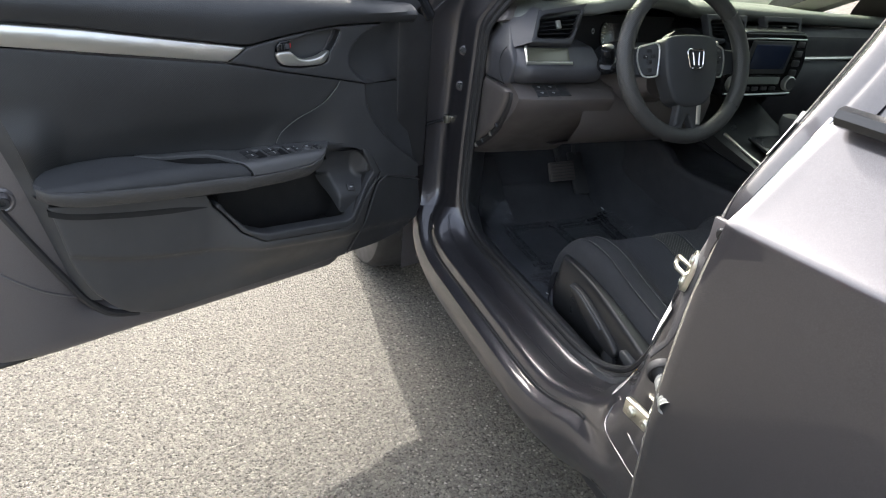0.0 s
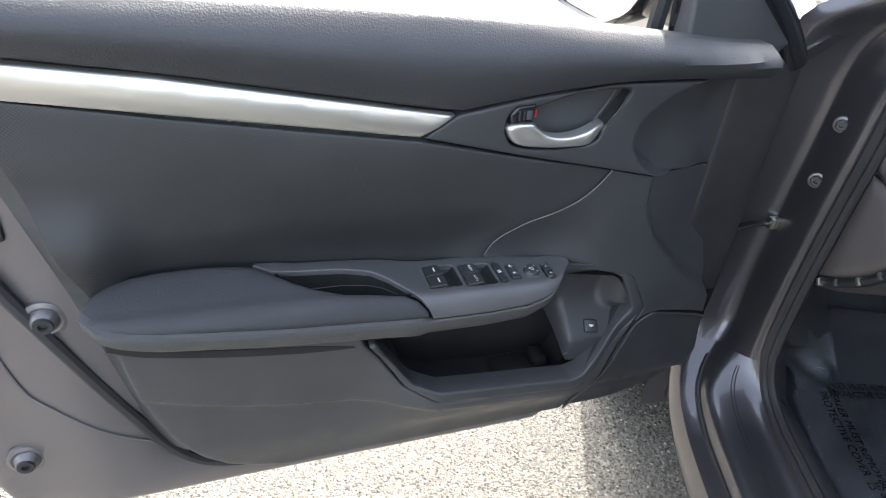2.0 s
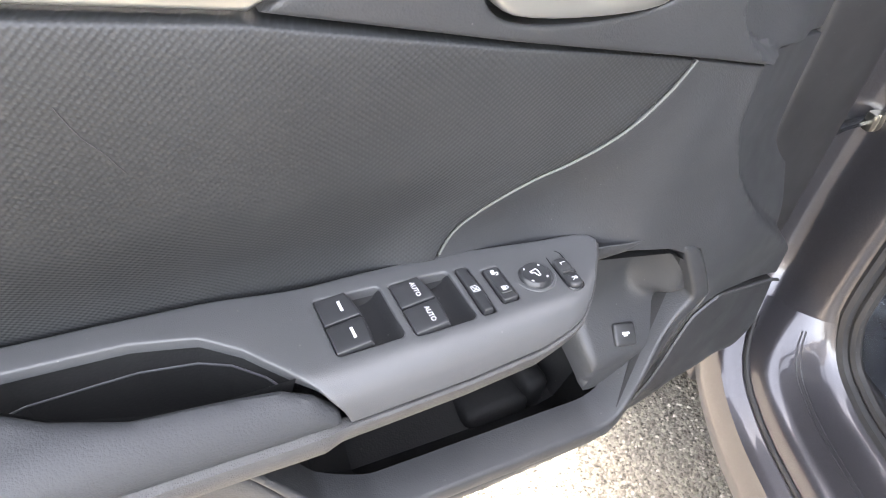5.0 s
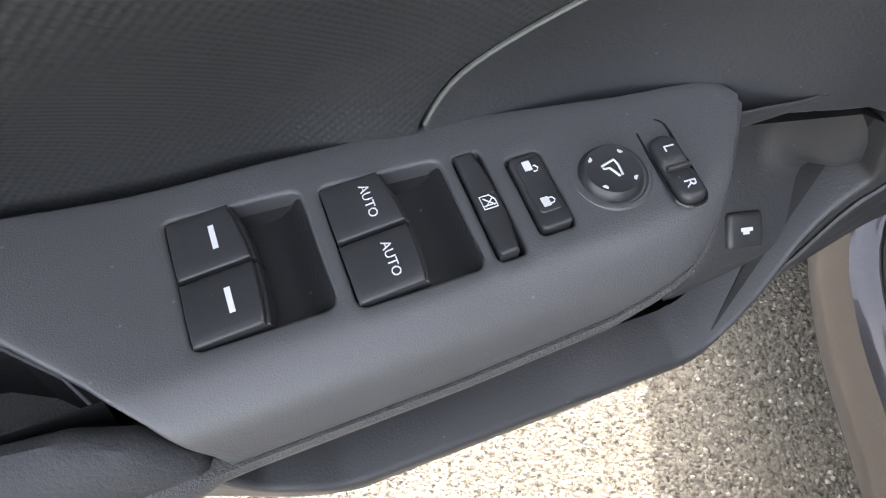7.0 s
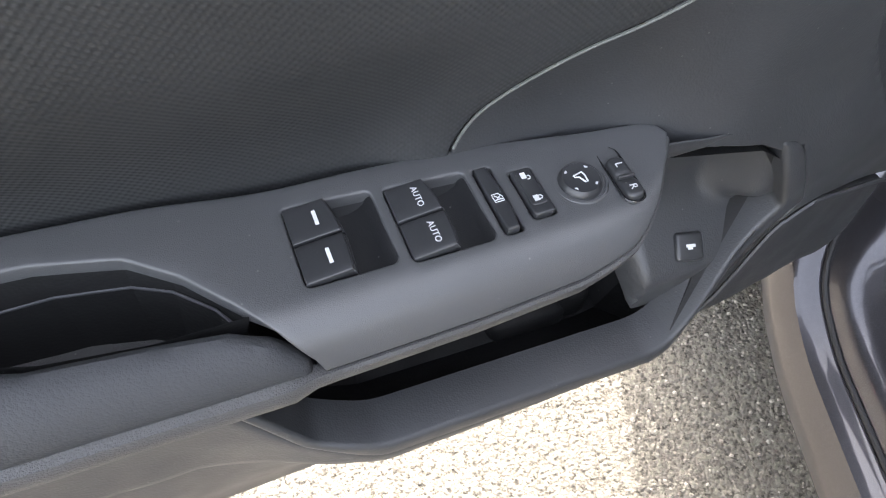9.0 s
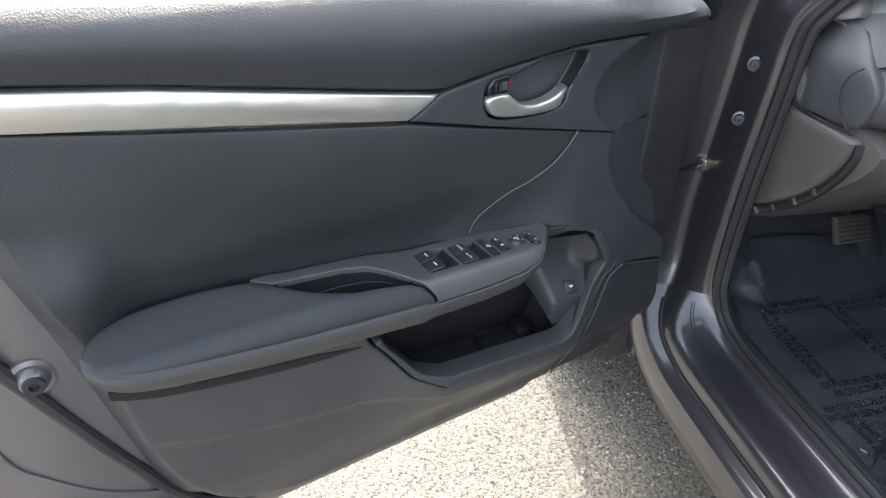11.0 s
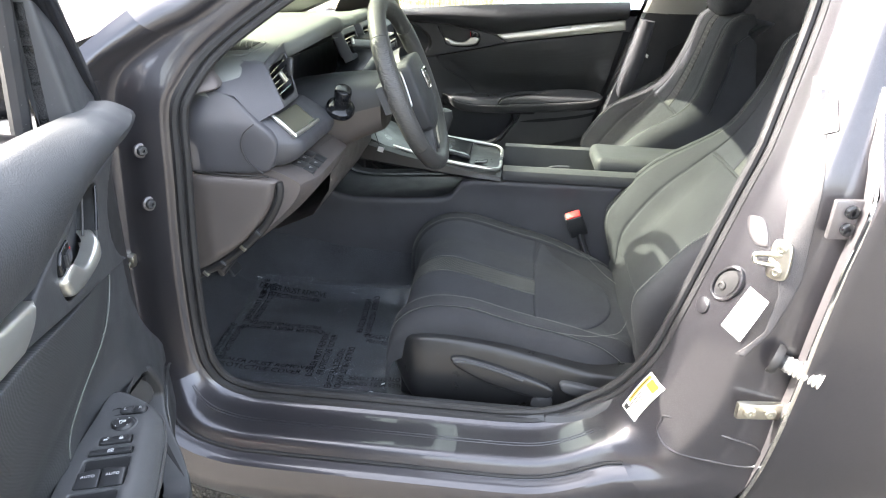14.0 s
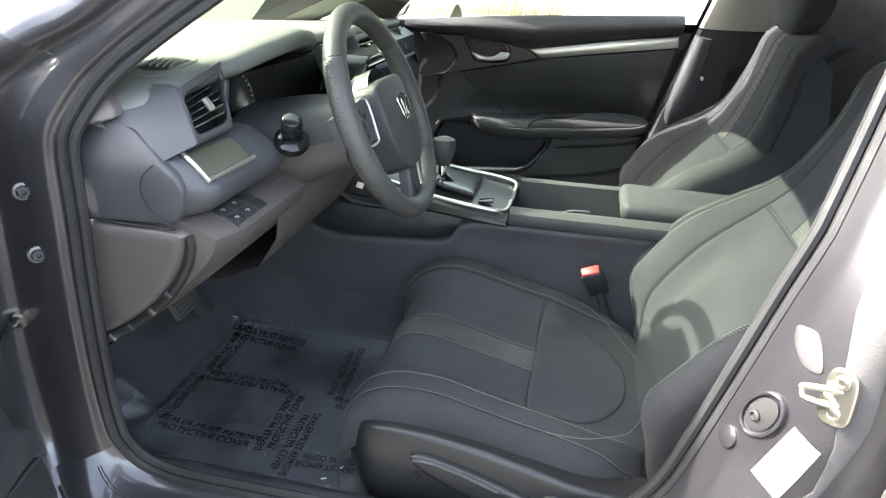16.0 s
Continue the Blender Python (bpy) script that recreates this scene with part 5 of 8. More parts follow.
part("hinge_panel", loft([[Vector((-0.055 + max(0, z - 0.93) * 0.6, -1.03, z)), Vector((-0.062 + max(0, z - 0.93) * 0.6, -1.12, z)), Vector((-0.03 + max(0, z - 0.93) * 0.6, -1.16, z))] for z in (0.36, 0.6, 0.85, 0.94, 1.02)]), JAMB, car, "grey painted panel behind the rear door edge")
part("wing_inner", loft([[Vector((-0.112, 0.060, z)), Vector((-0.06, 0.075, z)), Vector((0.02, 0.075, z)), Vector((0.09, 0.075, z))] for z in (0.20, 0.36, 0.6, 0.80, 0.95)]), JAMB, car, "painted inner wing")


# rear door and the rest of the side
SKIN = [(0.30, -0.060), (0.34, -0.085), (0.40, -0.100), (0.478, -0.112), (0.490, -0.117), (0.62, -0.124), (0.78, -0.129), (0.872, -0.130), (0.895, -0.124), (0.93, -0.104), (0.96, -0.082), (1.0, -0.053), (1.03, -0.036)]


def skin_x(z):
    return lerp_table(SKIN, z)


def side_skin(outline, name, label, step=0.03, mirror=False, mat=None, parent=None):
    def f(y, z, h):
        bend = 0.03 * smoothstep(-1.9, -3.1, y) + 0.10 * smoothstep(0.75, 1.4, y) ** 2 - 0.034 * smoothstep(0.10, 0.40, y) * smoothstep(1.15, 0.75, y)
        x = skin_x(z) + bend - h
        return Vector((2 * XC - x if mirror else x, y, z))
    return part(name, patch(outline, f, step, 0.006, 0.02), mat or PAINT, parent or car, label)


rear_outline = [(-1.096, 1.030), (-1.090, 0.985), (-1.085, 0.93), (-1.080, 0.885), (-1.068, 0.80), (-1.060, 0.70), (-1.054, 0.58), (-1.048, 0.47), (-1.040, 0.385), (-1.034, 0.335), (-1.75, 0.335), (-1.82, 0.40), (-1.90, 0.52), (-2.02, 0.62), (-2.05, 0.75), (-2.05, 1.03)]


def rear_skin():
    """The rear door's skin: an upright side under a rising crease, and a slope above it up to the glass."""
    front = sorted((z, y) for y, z in rear_outline[:10])
    back = [(0.335, -1.75), (0.40, -1.82), (0.52, -1.90), (0.62, -2.02), (0.75, -2.05), (1.03, -2.05)]
    cols = [0, 0.002, 0.006, 0.02] + [k / 24 for k in range(1, 25)]
    rows = []
    for v in (-1, -0.96, -0.9, -0.78, -0.6, -0.4, -0.2, -0.08, -0.03, -0.010, -0.003, 0.015, 0.05, 0.12, 0.3, 0.55, 0.8, 1):
        row = []
        for t in cols:
            y = -1.07 - 0.98 * t
            zc = 0.906 + 0.085 * min(max(-1.089 - y, 0.0), 0.5)
            z = 0.335 + (zc - 0.335) * (1 + v) if v <= 0 else zc + (1.03 - zc) * v
            y = lerp_table(front, z) * (1 - t) + lerp_table(back, z) * t
            x = lerp_table([(0.335, -0.078), (0.40, -0.100), (0.478, -0.113), (0.492, -0.118), (0.62, -0.126), (0.78, -0.131), (1.0, -0.1325)], z) if v <= 0 else -0.1325 + (0.0965 - 0.02 * (zc - 0.906)) * v ** 0.92
            bend = 0.03 * smoothstep(-1.9, -3.1, y) + (0.008 if t == 0 else 0.0018 if t < 0.003 else 0.0)
            row.append(Vector((x + bend, y, z)))
        rows.append(row)
    return loft(rows)


rear_door = part("rear_door", rear_skin(), PAINT, car, "closed grey metallic rear door")
part("edge_lip", tube(spline([Vector((skin_x(z) + 0.004, y, z)) for y, z in rear_outline[:10]], 5), 0.004, 8), CHROME, rear_door, "bright door edge")
part("inner_flange", loft([[Vector((skin_x(z) + 0.004, y, z)) for y, z in rear_outline[:10]], [Vector((skin_x(z) + 0.028, y + 0.002, z)) for y, z in rear_outline[:10]], [Vector((skin_x(z) + 0.045, y - 0.03, z)) for y, z in rear_outline[:10]]]), JAMB, rear_door)
part("belt_trim", tube([(-0.048, -1.115, 1.040), (-0.046, -1.5, 1.048), (-0.04, -2.0, 1.062)], 0.012, 8), GLOSS, rear_door, "black window belt trim")
part("door_frame", loft([[Vector((-0.030, -1.092, 1.020)), Vector((-0.036, -1.150, 1.020)), Vector((-0.018, -1.155, 1.020))], [Vector((0.018, -1.105, 1.18)), Vector((0.014, -1.165, 1.18)), Vector((0.034, -1.17, 1.18))], [Vector((0.088, -1.135, 1.335)), Vector((0.084, -1.195, 1.335)), Vector((0.102, -1.195, 1.335))]]), PAINT, rear_door)
part("window", loft([[Vector((-0.022, -1.150, 1.035)), Vector((-0.02, -2.0, 1.055))], [Vector((0.085, -1.18, 1.345)), Vector((0.10, -1.75, 1.325))]]), DARK_GLASS, rear_door, "dark tinted window")
part("door_pull", rbox((0.03, 0.20, 0.028), pose(-0.165, -1.84, 0.86), 0.012), PAINT, rear_door)
for mirror in (False, True):
    side_skin([(0.02, 0.99), (0.045, 0.93), (0.06, 0.80), (0.06, 0.56), (0.04, 0.22), (0.20, 0.22), (0.24, 0.42), (0.34, 0.58), (0.50, 0.655), (0.66, 0.58), (0.78, 0.42), (0.82, 0.27), (1.30, 0.27), (1.36, 0.45), (1.30, 0.68), (1.0, 0.80), (0.5, 0.93)], "front_wing", "grey metallic front wing", 0.03, mirror)
    side_skin([(-2.055, 1.06), (-2.055, 0.75), (-2.025, 0.62), (-1.905, 0.50), (-1.825, 0.38), (-1.9, 0.34), (-1.9, 0.40), (-2.02, 0.58), (-2.2, 0.66), (-2.38, 0.58), (-2.5, 0.40), (-2.52, 0.28), (-3.1, 0.30), (-3.15, 0.6), (-3.12, 0.95), (-2.6, 1.05)], "rear_wing", "grey metallic rear wing", 0.04, mirror)
side_skin(rear_outline, "rear_door_far", "closed grey metallic rear door", 0.05, True)
side_skin([(0.04, 0.96), (0.05, 0.80), (0.05, 0.56), (0.03, 0.335), (-1.025, 0.335), (-1.065, 0.58), (-1.09, 0.88), (-1.055, 1.025), (-0.6, 1.02)], "front_door_skin_far", "closed grey metallic front door", 0.05, True)


# roof, bonnet, boot lid, glass
def roof():
    rows = []
    for y, z, half in ((-0.49, 1.325, 0.47), (-0.60, 1.372, 0.50), (-0.80, 1.405, 0.535), (-1.15, 1.425, 0.545), (-1.6, 1.405, 0.53), (-2.0, 1.335, 0.50)):
        rows.append([Vector((XC + half * s, y, z - 0.055 * s ** 4 - 0.012 * s * s)) for s in [i / 6 - 1 for i in range(13)]])
    bm = loft(rows)
    ext = bmesh.ops.extrude_face_region(bm, geom=list(bm.faces))
    for v in [e for e in ext["geom"] if isinstance(e, bmesh.types.BMVert)]:
        v.co.z -= 0.03
    part("roof", bm, PAINT, car, "grey metallic roof")
    low = [[v + Vector((0, 0, -0.045)) for v in row] for row in rows]
    part("headliner", loft(low), BEIGE, car, "pale grey headliner")
    ws = []
    for k in range(7):
        t = k / 6
        y, z = 0.52 + (-0.49 - 0.52) * t, 0.985 + 0.335 * t + 0.03 * math.sin(math.pi * t)
        half = 0.66 + (0.47 - 0.66) * t
        ws.append([Vector((XC + half * s, y - 0.10 * s * s * (1 - 0.4 * t), z - 0.02 * s * s)) for s in [i / 6 - 1 for i in range(13)]])
    w = part("windscreen", loft(ws), GLASS, car, "clear windscreen")
    for sx in (-1, 1):
        part("windscreen_pillar", loft([[r[0] if sx < 0 else r[-1], (r[0] if sx < 0 else r[-1]) + Vector((sx * 0.05, -0.03, 0.002)), (r[0] if sx < 0 else r[-1]) + Vector((sx * 0.075, -0.075, -0.03)), (r[0] if sx < 0 else r[-1]) + Vector((sx * 0.02, -0.07, -0.045)), (r[0] if sx < 0 else r[-1]) + Vector((-sx * 0.01, -0.03, -0.03))] for r in ws], close_v=True, caps=True), PAINT, car)
        part("pillar_trim", loft([[(r[0] if sx < 0 else r[-1]) + Vector((-sx * 0.015, -0.03, -0.032)), (r[0] if sx < 0 else r[-1]) + Vector((sx * 0.005, -0.075, -0.052)), (r[0] if sx < 0 else r[-1]) + Vector((sx * 0.03, -0.10, -0.05))] for r in ws]), BEIGE, car, "pale grey pillar trim")
    rg = []
    for k in range(5):
        t = k / 4
        rg.append([Vector((XC + (0.50 + 0.06 * t) * s, -2.0 - 0.62 * t, 1.335 - 0.27 * t - 0.02 * s * s)) for s in [i / 4 - 1 for i in range(9)]])
    part("rear_window", loft(rg), DARK_GLASS, car, "dark rear window")


roof()
bon = []
for y, z in ((0.56, 0.985), (0.8, 0.945), (1.1, 0.86), (1.3, 0.76), (1.40, 0.64)):
    half = 0.80 - 0.16 * smoothstep(0.9, 1.45, y)
    bon.append([Vector((XC + half * s, y - 0.18 * s * s * smoothstep(0.9, 1.4, y), z - 0.05 * s * s)) for s in [i / 6 - 1 for i in range(13)]])
part("bonnet", loft(bon), PAINT, car, "grey metallic bonnet")
fb = [[Vector((XC + (0.80 - 0.02 * k) * s, 1.42 - 0.02 * k - 0.45 * abs(s) ** 3, 0.66 - 0.11 * k)) for s in [i / 6 - 1 for i in range(13)]] for k in range(5)]
part("front_bumper", loft(fb), PAINT, car)
bl = [[Vector((XC + 0.80 * s, y + 0.06 * s * s, z - 0.03 * s * s)) for s in [i / 4 - 1 for i in range(9)]] for y, z in ((-2.6, 1.06), (-3.0, 1.05), (-3.12, 0.98), (-3.17, 0.7), (-3.12, 0.32))]
part("boot_lid", loft(bl), PAINT, car)
part("wiper", tube([(0.30, 0.44, 1.005), (0.16, 0.40, 1.000), (0.02, 0.33, 0.99)], 0.006, 6), GLOSS, car)
for mirror in (False, True):
    for y in (0.50, -2.20):
        x = -0.125 if not mirror else 2 * XC + 0.125
        m = pose(x, y, 0.32, 0, -90 if not mirror else 90, 0)
        wheel = part("wheel", lathe([(0.20, 0.0), (0.215, 0.012), (0.22, 0.0), (0.21, -0.03), (0.05, -0.02), (0.05, 0.01), (0, 0.012)], m, 40), SATIN, car, "alloy wheel")
        part("tyre", lathe([(0.215, 0.01), (0.25, 0.02), (0.30, 0.012), (0.318, -0.015), (0.318, -0.17), (0.29, -0.2), (0.21, -0.19)], m, 40), RUBBER, wheel, "black tyre")
        for k in range(5):
            a = radians(72 * k)
            part("spoke", rbox((0.17, 0.05, 0.02), m @ pose(0, 0, 0, 0, 0, 72 * k) @ pose(0.125, 0, 0.004), 0.008), SATIN, wheel)
part("underbody", rbox((1.55, 4.2, 0.06), pose(XC, -0.85, 0.20), 0.02), RUBBER, car)

# cabin floor and side linings
fl = []
for y, z in ((-2.0, 0.30), (-1.1, 0.30), (-0.9, 0.285), (0.05, 0.285), (0.16, 0.31), (0.30, 0.40), (0.42, 0.52), (0.48, 0.70)):
    fl.append([Vector((x, y, max(z + dz, z))) for x, dz in ((0.06, 0.08), (0.10, 0.02), (0.14, 0.0), (0.40, 0.0), (0.56, 0.005), (0.62, 0.035), (0.66, 0.12), (0.70, 0.26), (0.84, 0.26), (0.88, 0.12), (0.92, 0.035), (0.98, 0.0), (1.40, 0.0), (1.44, 0.02), (1.48, 0.08))])
part("floor_carpet", loft([[v for v in r] for r in fl]), CARPET, car, "black floor carpet")
for mirror in (False, True):
    def mx(v):
        return Vector((2 * XC - v[0] if mirror else v[0], v[1], v[2]))
    for ya, yb in ((-0.081, -0.703), (-0.706, -0.93), (0.02, -0.078)):
        k = 12
        prof = [(0.108, 0.29), (0.104, 0.340), (0.094, 0.357), (0.070, 0.3765), (0.056, 0.3855), (0.046, 0.387), (0.037, 0.384), (0.031, 0.374)]
        rows = []
        for i in range(k + 1):
            y = ya + (yb - ya) * i / k
            lift = 0.05 * smoothstep(-0.05, 0.02, y) + lerp_table([(0.74, 0.0), (0.783, 0.012), (0.84, 0.065), (0.877, 0.125), (0.906, 0.21), (0.95, 0.33)], -y)
            rows.append([mx((x + 0.006, y, z + lift)) for x, z in prof])
        part("scuff_trim", loft(rows), BLACK, car, "black plastic sill trim")
    part("kick_panel", patch([(-0.03, 0.40), (-0.02, 0.64), (0.30, 0.64), (0.42, 0.52), (0.30, 0.33), (0.02, 0.30), (-0.02, 0.36)], lambda y, z, h: mx((0.055 + 0.10 * smoothstep(-0.03, 0.12, y) + h, y, z)), 0.02, 0.006, 0.03), BLACK, car, "black plastic kick panel")
    part("pillar_lining", loft([[mx((0.04, y, z)), mx((0.075, y - 0.01, z)), mx((0.10, y - 0.09, z)), mx((0.07, y - 0.2, z))] for y, z in ((-0.835, 0.45), (-0.892, 0.55), (-0.935, 0.70))]), BLACK, car)
    part("upper_pillar_lining", loft([[mx((0.032 + max(0, z - 0.9) * 0.30, y - 0.005, z)), mx((0.068 + max(0, z - 0.9) * 0.30, y - 0.012, z)), mx((0.08 + max(0, z - 0.9) * 0.36, y - 0.09, z)), mx((0.05 + max(0, z - 0.9) * 0.36, y - 0.2, z))] for y, z in ((-0.935, 0.70), (-0.988, 0.90), (-1.02, 1.02))]), BLACK, car, "black pillar lining")
    part("top_pillar_lining", loft([[mx((0.032 + max(0, z - 0.9) * 0.30, y - 0.005, z)), mx((0.068 + max(0, z - 0.9) * 0.30, y - 0.012, z)), mx((0.08 + max(0, z - 0.9) * 0.36, y - 0.09, z)), mx((0.05 + max(0, z - 0.9) * 0.36, y - 0.2, z))] for y, z in ((-1.021, 1.023), (-1.05, 1.14), (-1.055, 1.33))]), BEIGE, car, "pale grey pillar lining")
part("sticker_dot", rbox((0.002, 0.022, 0.014), pose(0.079, 0.033, 0.527, 0, 0, -8), 0.001), MARK, car, "small white marker")
g_ = part("rear_side_window_far", loft([[Vector((1.565, -1.10, 1.03)), Vector((1.565, -2.1, 1.05))], [Vector((1.45, -1.12, 1.345)), Vector((1.44, -2.0, 1.33))]]), glass_mat("privacy_glass", (0.02, 0.022, 0.023)), car, "dark tinted rear side window")
part("rear_bench", rbox((1.30, 0.5, 0.22), pose(XC, -1.95, 0.48, -6), 0.06, 4), SEAT, car, "dark cloth rear bench")
part("rear_backrest", rbox((1.30, 0.16, 0.62), pose(XC, -2.28, 0.80, 22), 0.06, 4), SEAT, car, "dark cloth rear backrest")
# far lining is coloured near black for the shade behind the seats
part("rear_door_lining", rbox((0.05, 0.9, 0.82), pose(1.50, -1.56, 0.80), 0.02), SHADE_LINER, car, "rear door lining, coloured dark for the shade of the rear cabin")
part("rear_door_lining", rbox((0.05, 0.9, 0.62), pose(0.03, -1.60, 0.70), 0.02), TRIM, car)
part("bulkhead", rbox((1.4, 0.02, 0.7), pose(XC, 0.52, 0.62), 0.005), BLACK, car)
part("parcel_shelf", rbox((1.2, 0.4, 0.02), pose(XC, -2.5, 1.03), 0.005), BLACK, car)

# ---- far front door ----
passenger_door = thing("front_door", "closed front car door with black trim and silver strip", "car door", (1.56, -0.45, 0.36))


def on_far_door(u, n, z):
    return Vector((1.566 - n, 0.094 - u, z))


build_door(on_far_door, passenger_door, False)
part("backing", rbox((0.02, 1.05, 0.62), pose(1.585, -0.47, 0.68), 0.004), BLACK, passenger_door)
part("front_end", rbox((0.03, 0.10, 0.50), pose(1.565, -0.02, 0.72), 0.01), BLACK, passenger_door)
part("rear_end", rbox((0.03, 0.10, 0.60), pose(1.568, -1.0, 0.70), 0.01), BLACK, passenger_door)
g = part("window", loft([[Vector((1.60, 0.10, 1.0)), Vector((1.60, -0.98, 1.04))], [Vector((1.52, -0.30, 1.20)), Vector((1.50, -1.0, 1.25))], [Vector((1.44, -0.62, 1.34)), Vector((1.43, -0.98, 1.35))]]), GLASS, passenger_door, "clear side window")
mh = part("door_mirror", lathe([(0.0, 0.10), (0.07, 0.085), (0.105, 0.04), (0.115, 0.0), (0.11, -0.02)], axes((1.74, -0.02, 1.06), (1, 0, 0), (0, 1, 0.05)) @ Matrix.Diagonal((1, 0.62, 1, 1)), 28), PAINT, passenger_door, "grey door mirror housing")
part("mirror_glass", lathe([(0.105, -0.015), (0, -0.015)], axes((1.74, -0.02, 1.06), (1, 0, 0), (0, 1, 0.05)) @ Matrix.Diagonal((1, 0.62, 1, 1)), 28), MIRROR, mh)
part("mirror_arm", rbox((0.10, 0.05, 0.03), pose(1.635, 0.0, 1.02), 0.012), GLOSS, mh)


# ---- seats ----
def arc_table(points):
    dense = spline([(0, y, z) for y, z in points], 10)
    run, acc = [0.0], 0.0
    for a, b in zip(dense, dense[1:]):
        acc += (b - a).length
        run.append(acc)
    return dense, run


CUSHION = arc_table([(-0.95, 0.452), (-0.84, 0.450), (-0.76, 0.456), (-0.68, 0.466), (-0.60, 0.484), (-0.53, 0.503), (-0.475, 0.514), (-0.435, 0.507), (-0.408, 0.484), (-0.396, 0.45), (-0.394, 0.39)])
BACKREST = arc_table([(-0.880, 0.44), (-0.902, 0.49), (-0.942, 0.565), (-1.005, 0.655), (-1.068, 0.735), (-1.115, 0.81), (-1.152, 0.91), (-1.172, 0.98), (-1.184, 1.02), (-1.205, 1.043), (-1.245, 1.052)])


def along(table, b):
    dense, run = table
    b = min(max(b, 0.0), run[-1])
    i = next((k for k in range(1, len(run)) if run[k] >= b), len(run) - 1)
    t = (b - run[i - 1]) / max(run[i] - run[i - 1], 1e-9)
    p = dense[i - 1].lerp(dense[i], t)
    d = (dense[min(i + 1, len(dense) - 1)] - dense[max(i - 2, 0)]).normalized()
    return p, Vector((0, -d.z, d.y)) * (1 if True else 1)


def b_at(table, axis, value):
    """The run of a profile at which its y or z passes a value."""
    dense, run = table
    for k in range(1, len(dense)):
        a, c = dense[k - 1][axis], dense[k][axis]
        if (a - value) * (c - value) <= 0 and a != c:
            return run[k - 1] + (run[k] - run[k - 1]) * (value - a) / (c - a)
    return run[-1]


def cushion_point(cx):
    def f(a, b, h):
        p, n = along(CUSHION, b)
        if n.z < 0 or (n.z == 0 and n.y < 0):
            n = -n
        if p.z < 0.47 and p.y > -0.42 and n.y < 0:
            n = -n
        aa, s = abs(a), (1 if a >= 0 else -1)
        fade = (1.0 - (0.62 if (s < 0) == (cx < 0.8) else 0.12) * smoothstep(-0.56, -0.41, p.y)) * (1.0 - 0.55 * smoothstep(-0.68, -0.88, p.y))
        if p.y < -0.70:
            d = math.hypot(aa / 0.255, (p.y + 0.70) / 0.215)
            p = p - Vector((0, 0, 0.10 * smoothstep(1.0, 1.5, d)))
        far = 1 if cx < 0.8 else -1
        lift = 0.015 * smoothstep(-0.10, 0.20, a * far) * smoothstep(-0.84, -0.66, p.y) * smoothstep(-0.40, -0.50, p.y)
        off = 0.040 * smoothstep(0.13, 0.205, aa) * fade + 0.006 * math.cos(min(aa / 0.19, 1) * math.pi / 2) * fade + lift
        flat_, r = 0.222, 0.042
        if aa <= flat_:
            q = p + n * (off + h)
            return Vector((cx + a, q.y, q.z))
        th = min((aa - flat_) / r, math.pi / 2)
        rest = max(0.0, aa - flat_ - r * math.pi / 2)
        q = p + n * (0.040 * fade + lift + h * math.cos(th))
        return Vector((cx + s * (flat_ + r * math.sin(th) + h * math.sin(th)), q.y, q.z - r * (1 - math.cos(th)) - rest))
    return f


def back_point(cx):
    def f(a, b, h):
        p, n = along(BACKREST, b)
        if n.y + n.z < 0:
            n = -n
        z = p.z
        tall = smoothstep(0.44, 0.56, z) * (1 - 0.92 * smoothstep(0.63, 0.86, z))
        wide = 1.0 + 0.10 * smoothstep(0.45, 0.62, z) - 0.34 * smoothstep(0.74, 0.98, z)
        aa, s = abs(a), (1 if a >= 0 else -1)
        off = 0.085 * smoothstep(0.115, 0.225, aa) * tall + 0.008 * math.cos(min(aa / 0.17, 1) * math.pi / 2)
        flat_, r = 0.225, 0.036
        if aa <= flat_:
            q = p + n * (off + h)
            return Vector((cx + a * wide, q.y, q.z))
        th = min((aa - flat_) / r, math.pi / 2)
        rest = max(0.0, aa - flat_ - r * math.pi / 2)
        q = p + n * (0.085 * tall + h * math.cos(th) - r * (1 - math.cos(th)) - rest)
        return Vector((cx + s * (flat_ * wide + r * math.sin(th) + h * math.sin(th)), q.y, q.z))
    return f


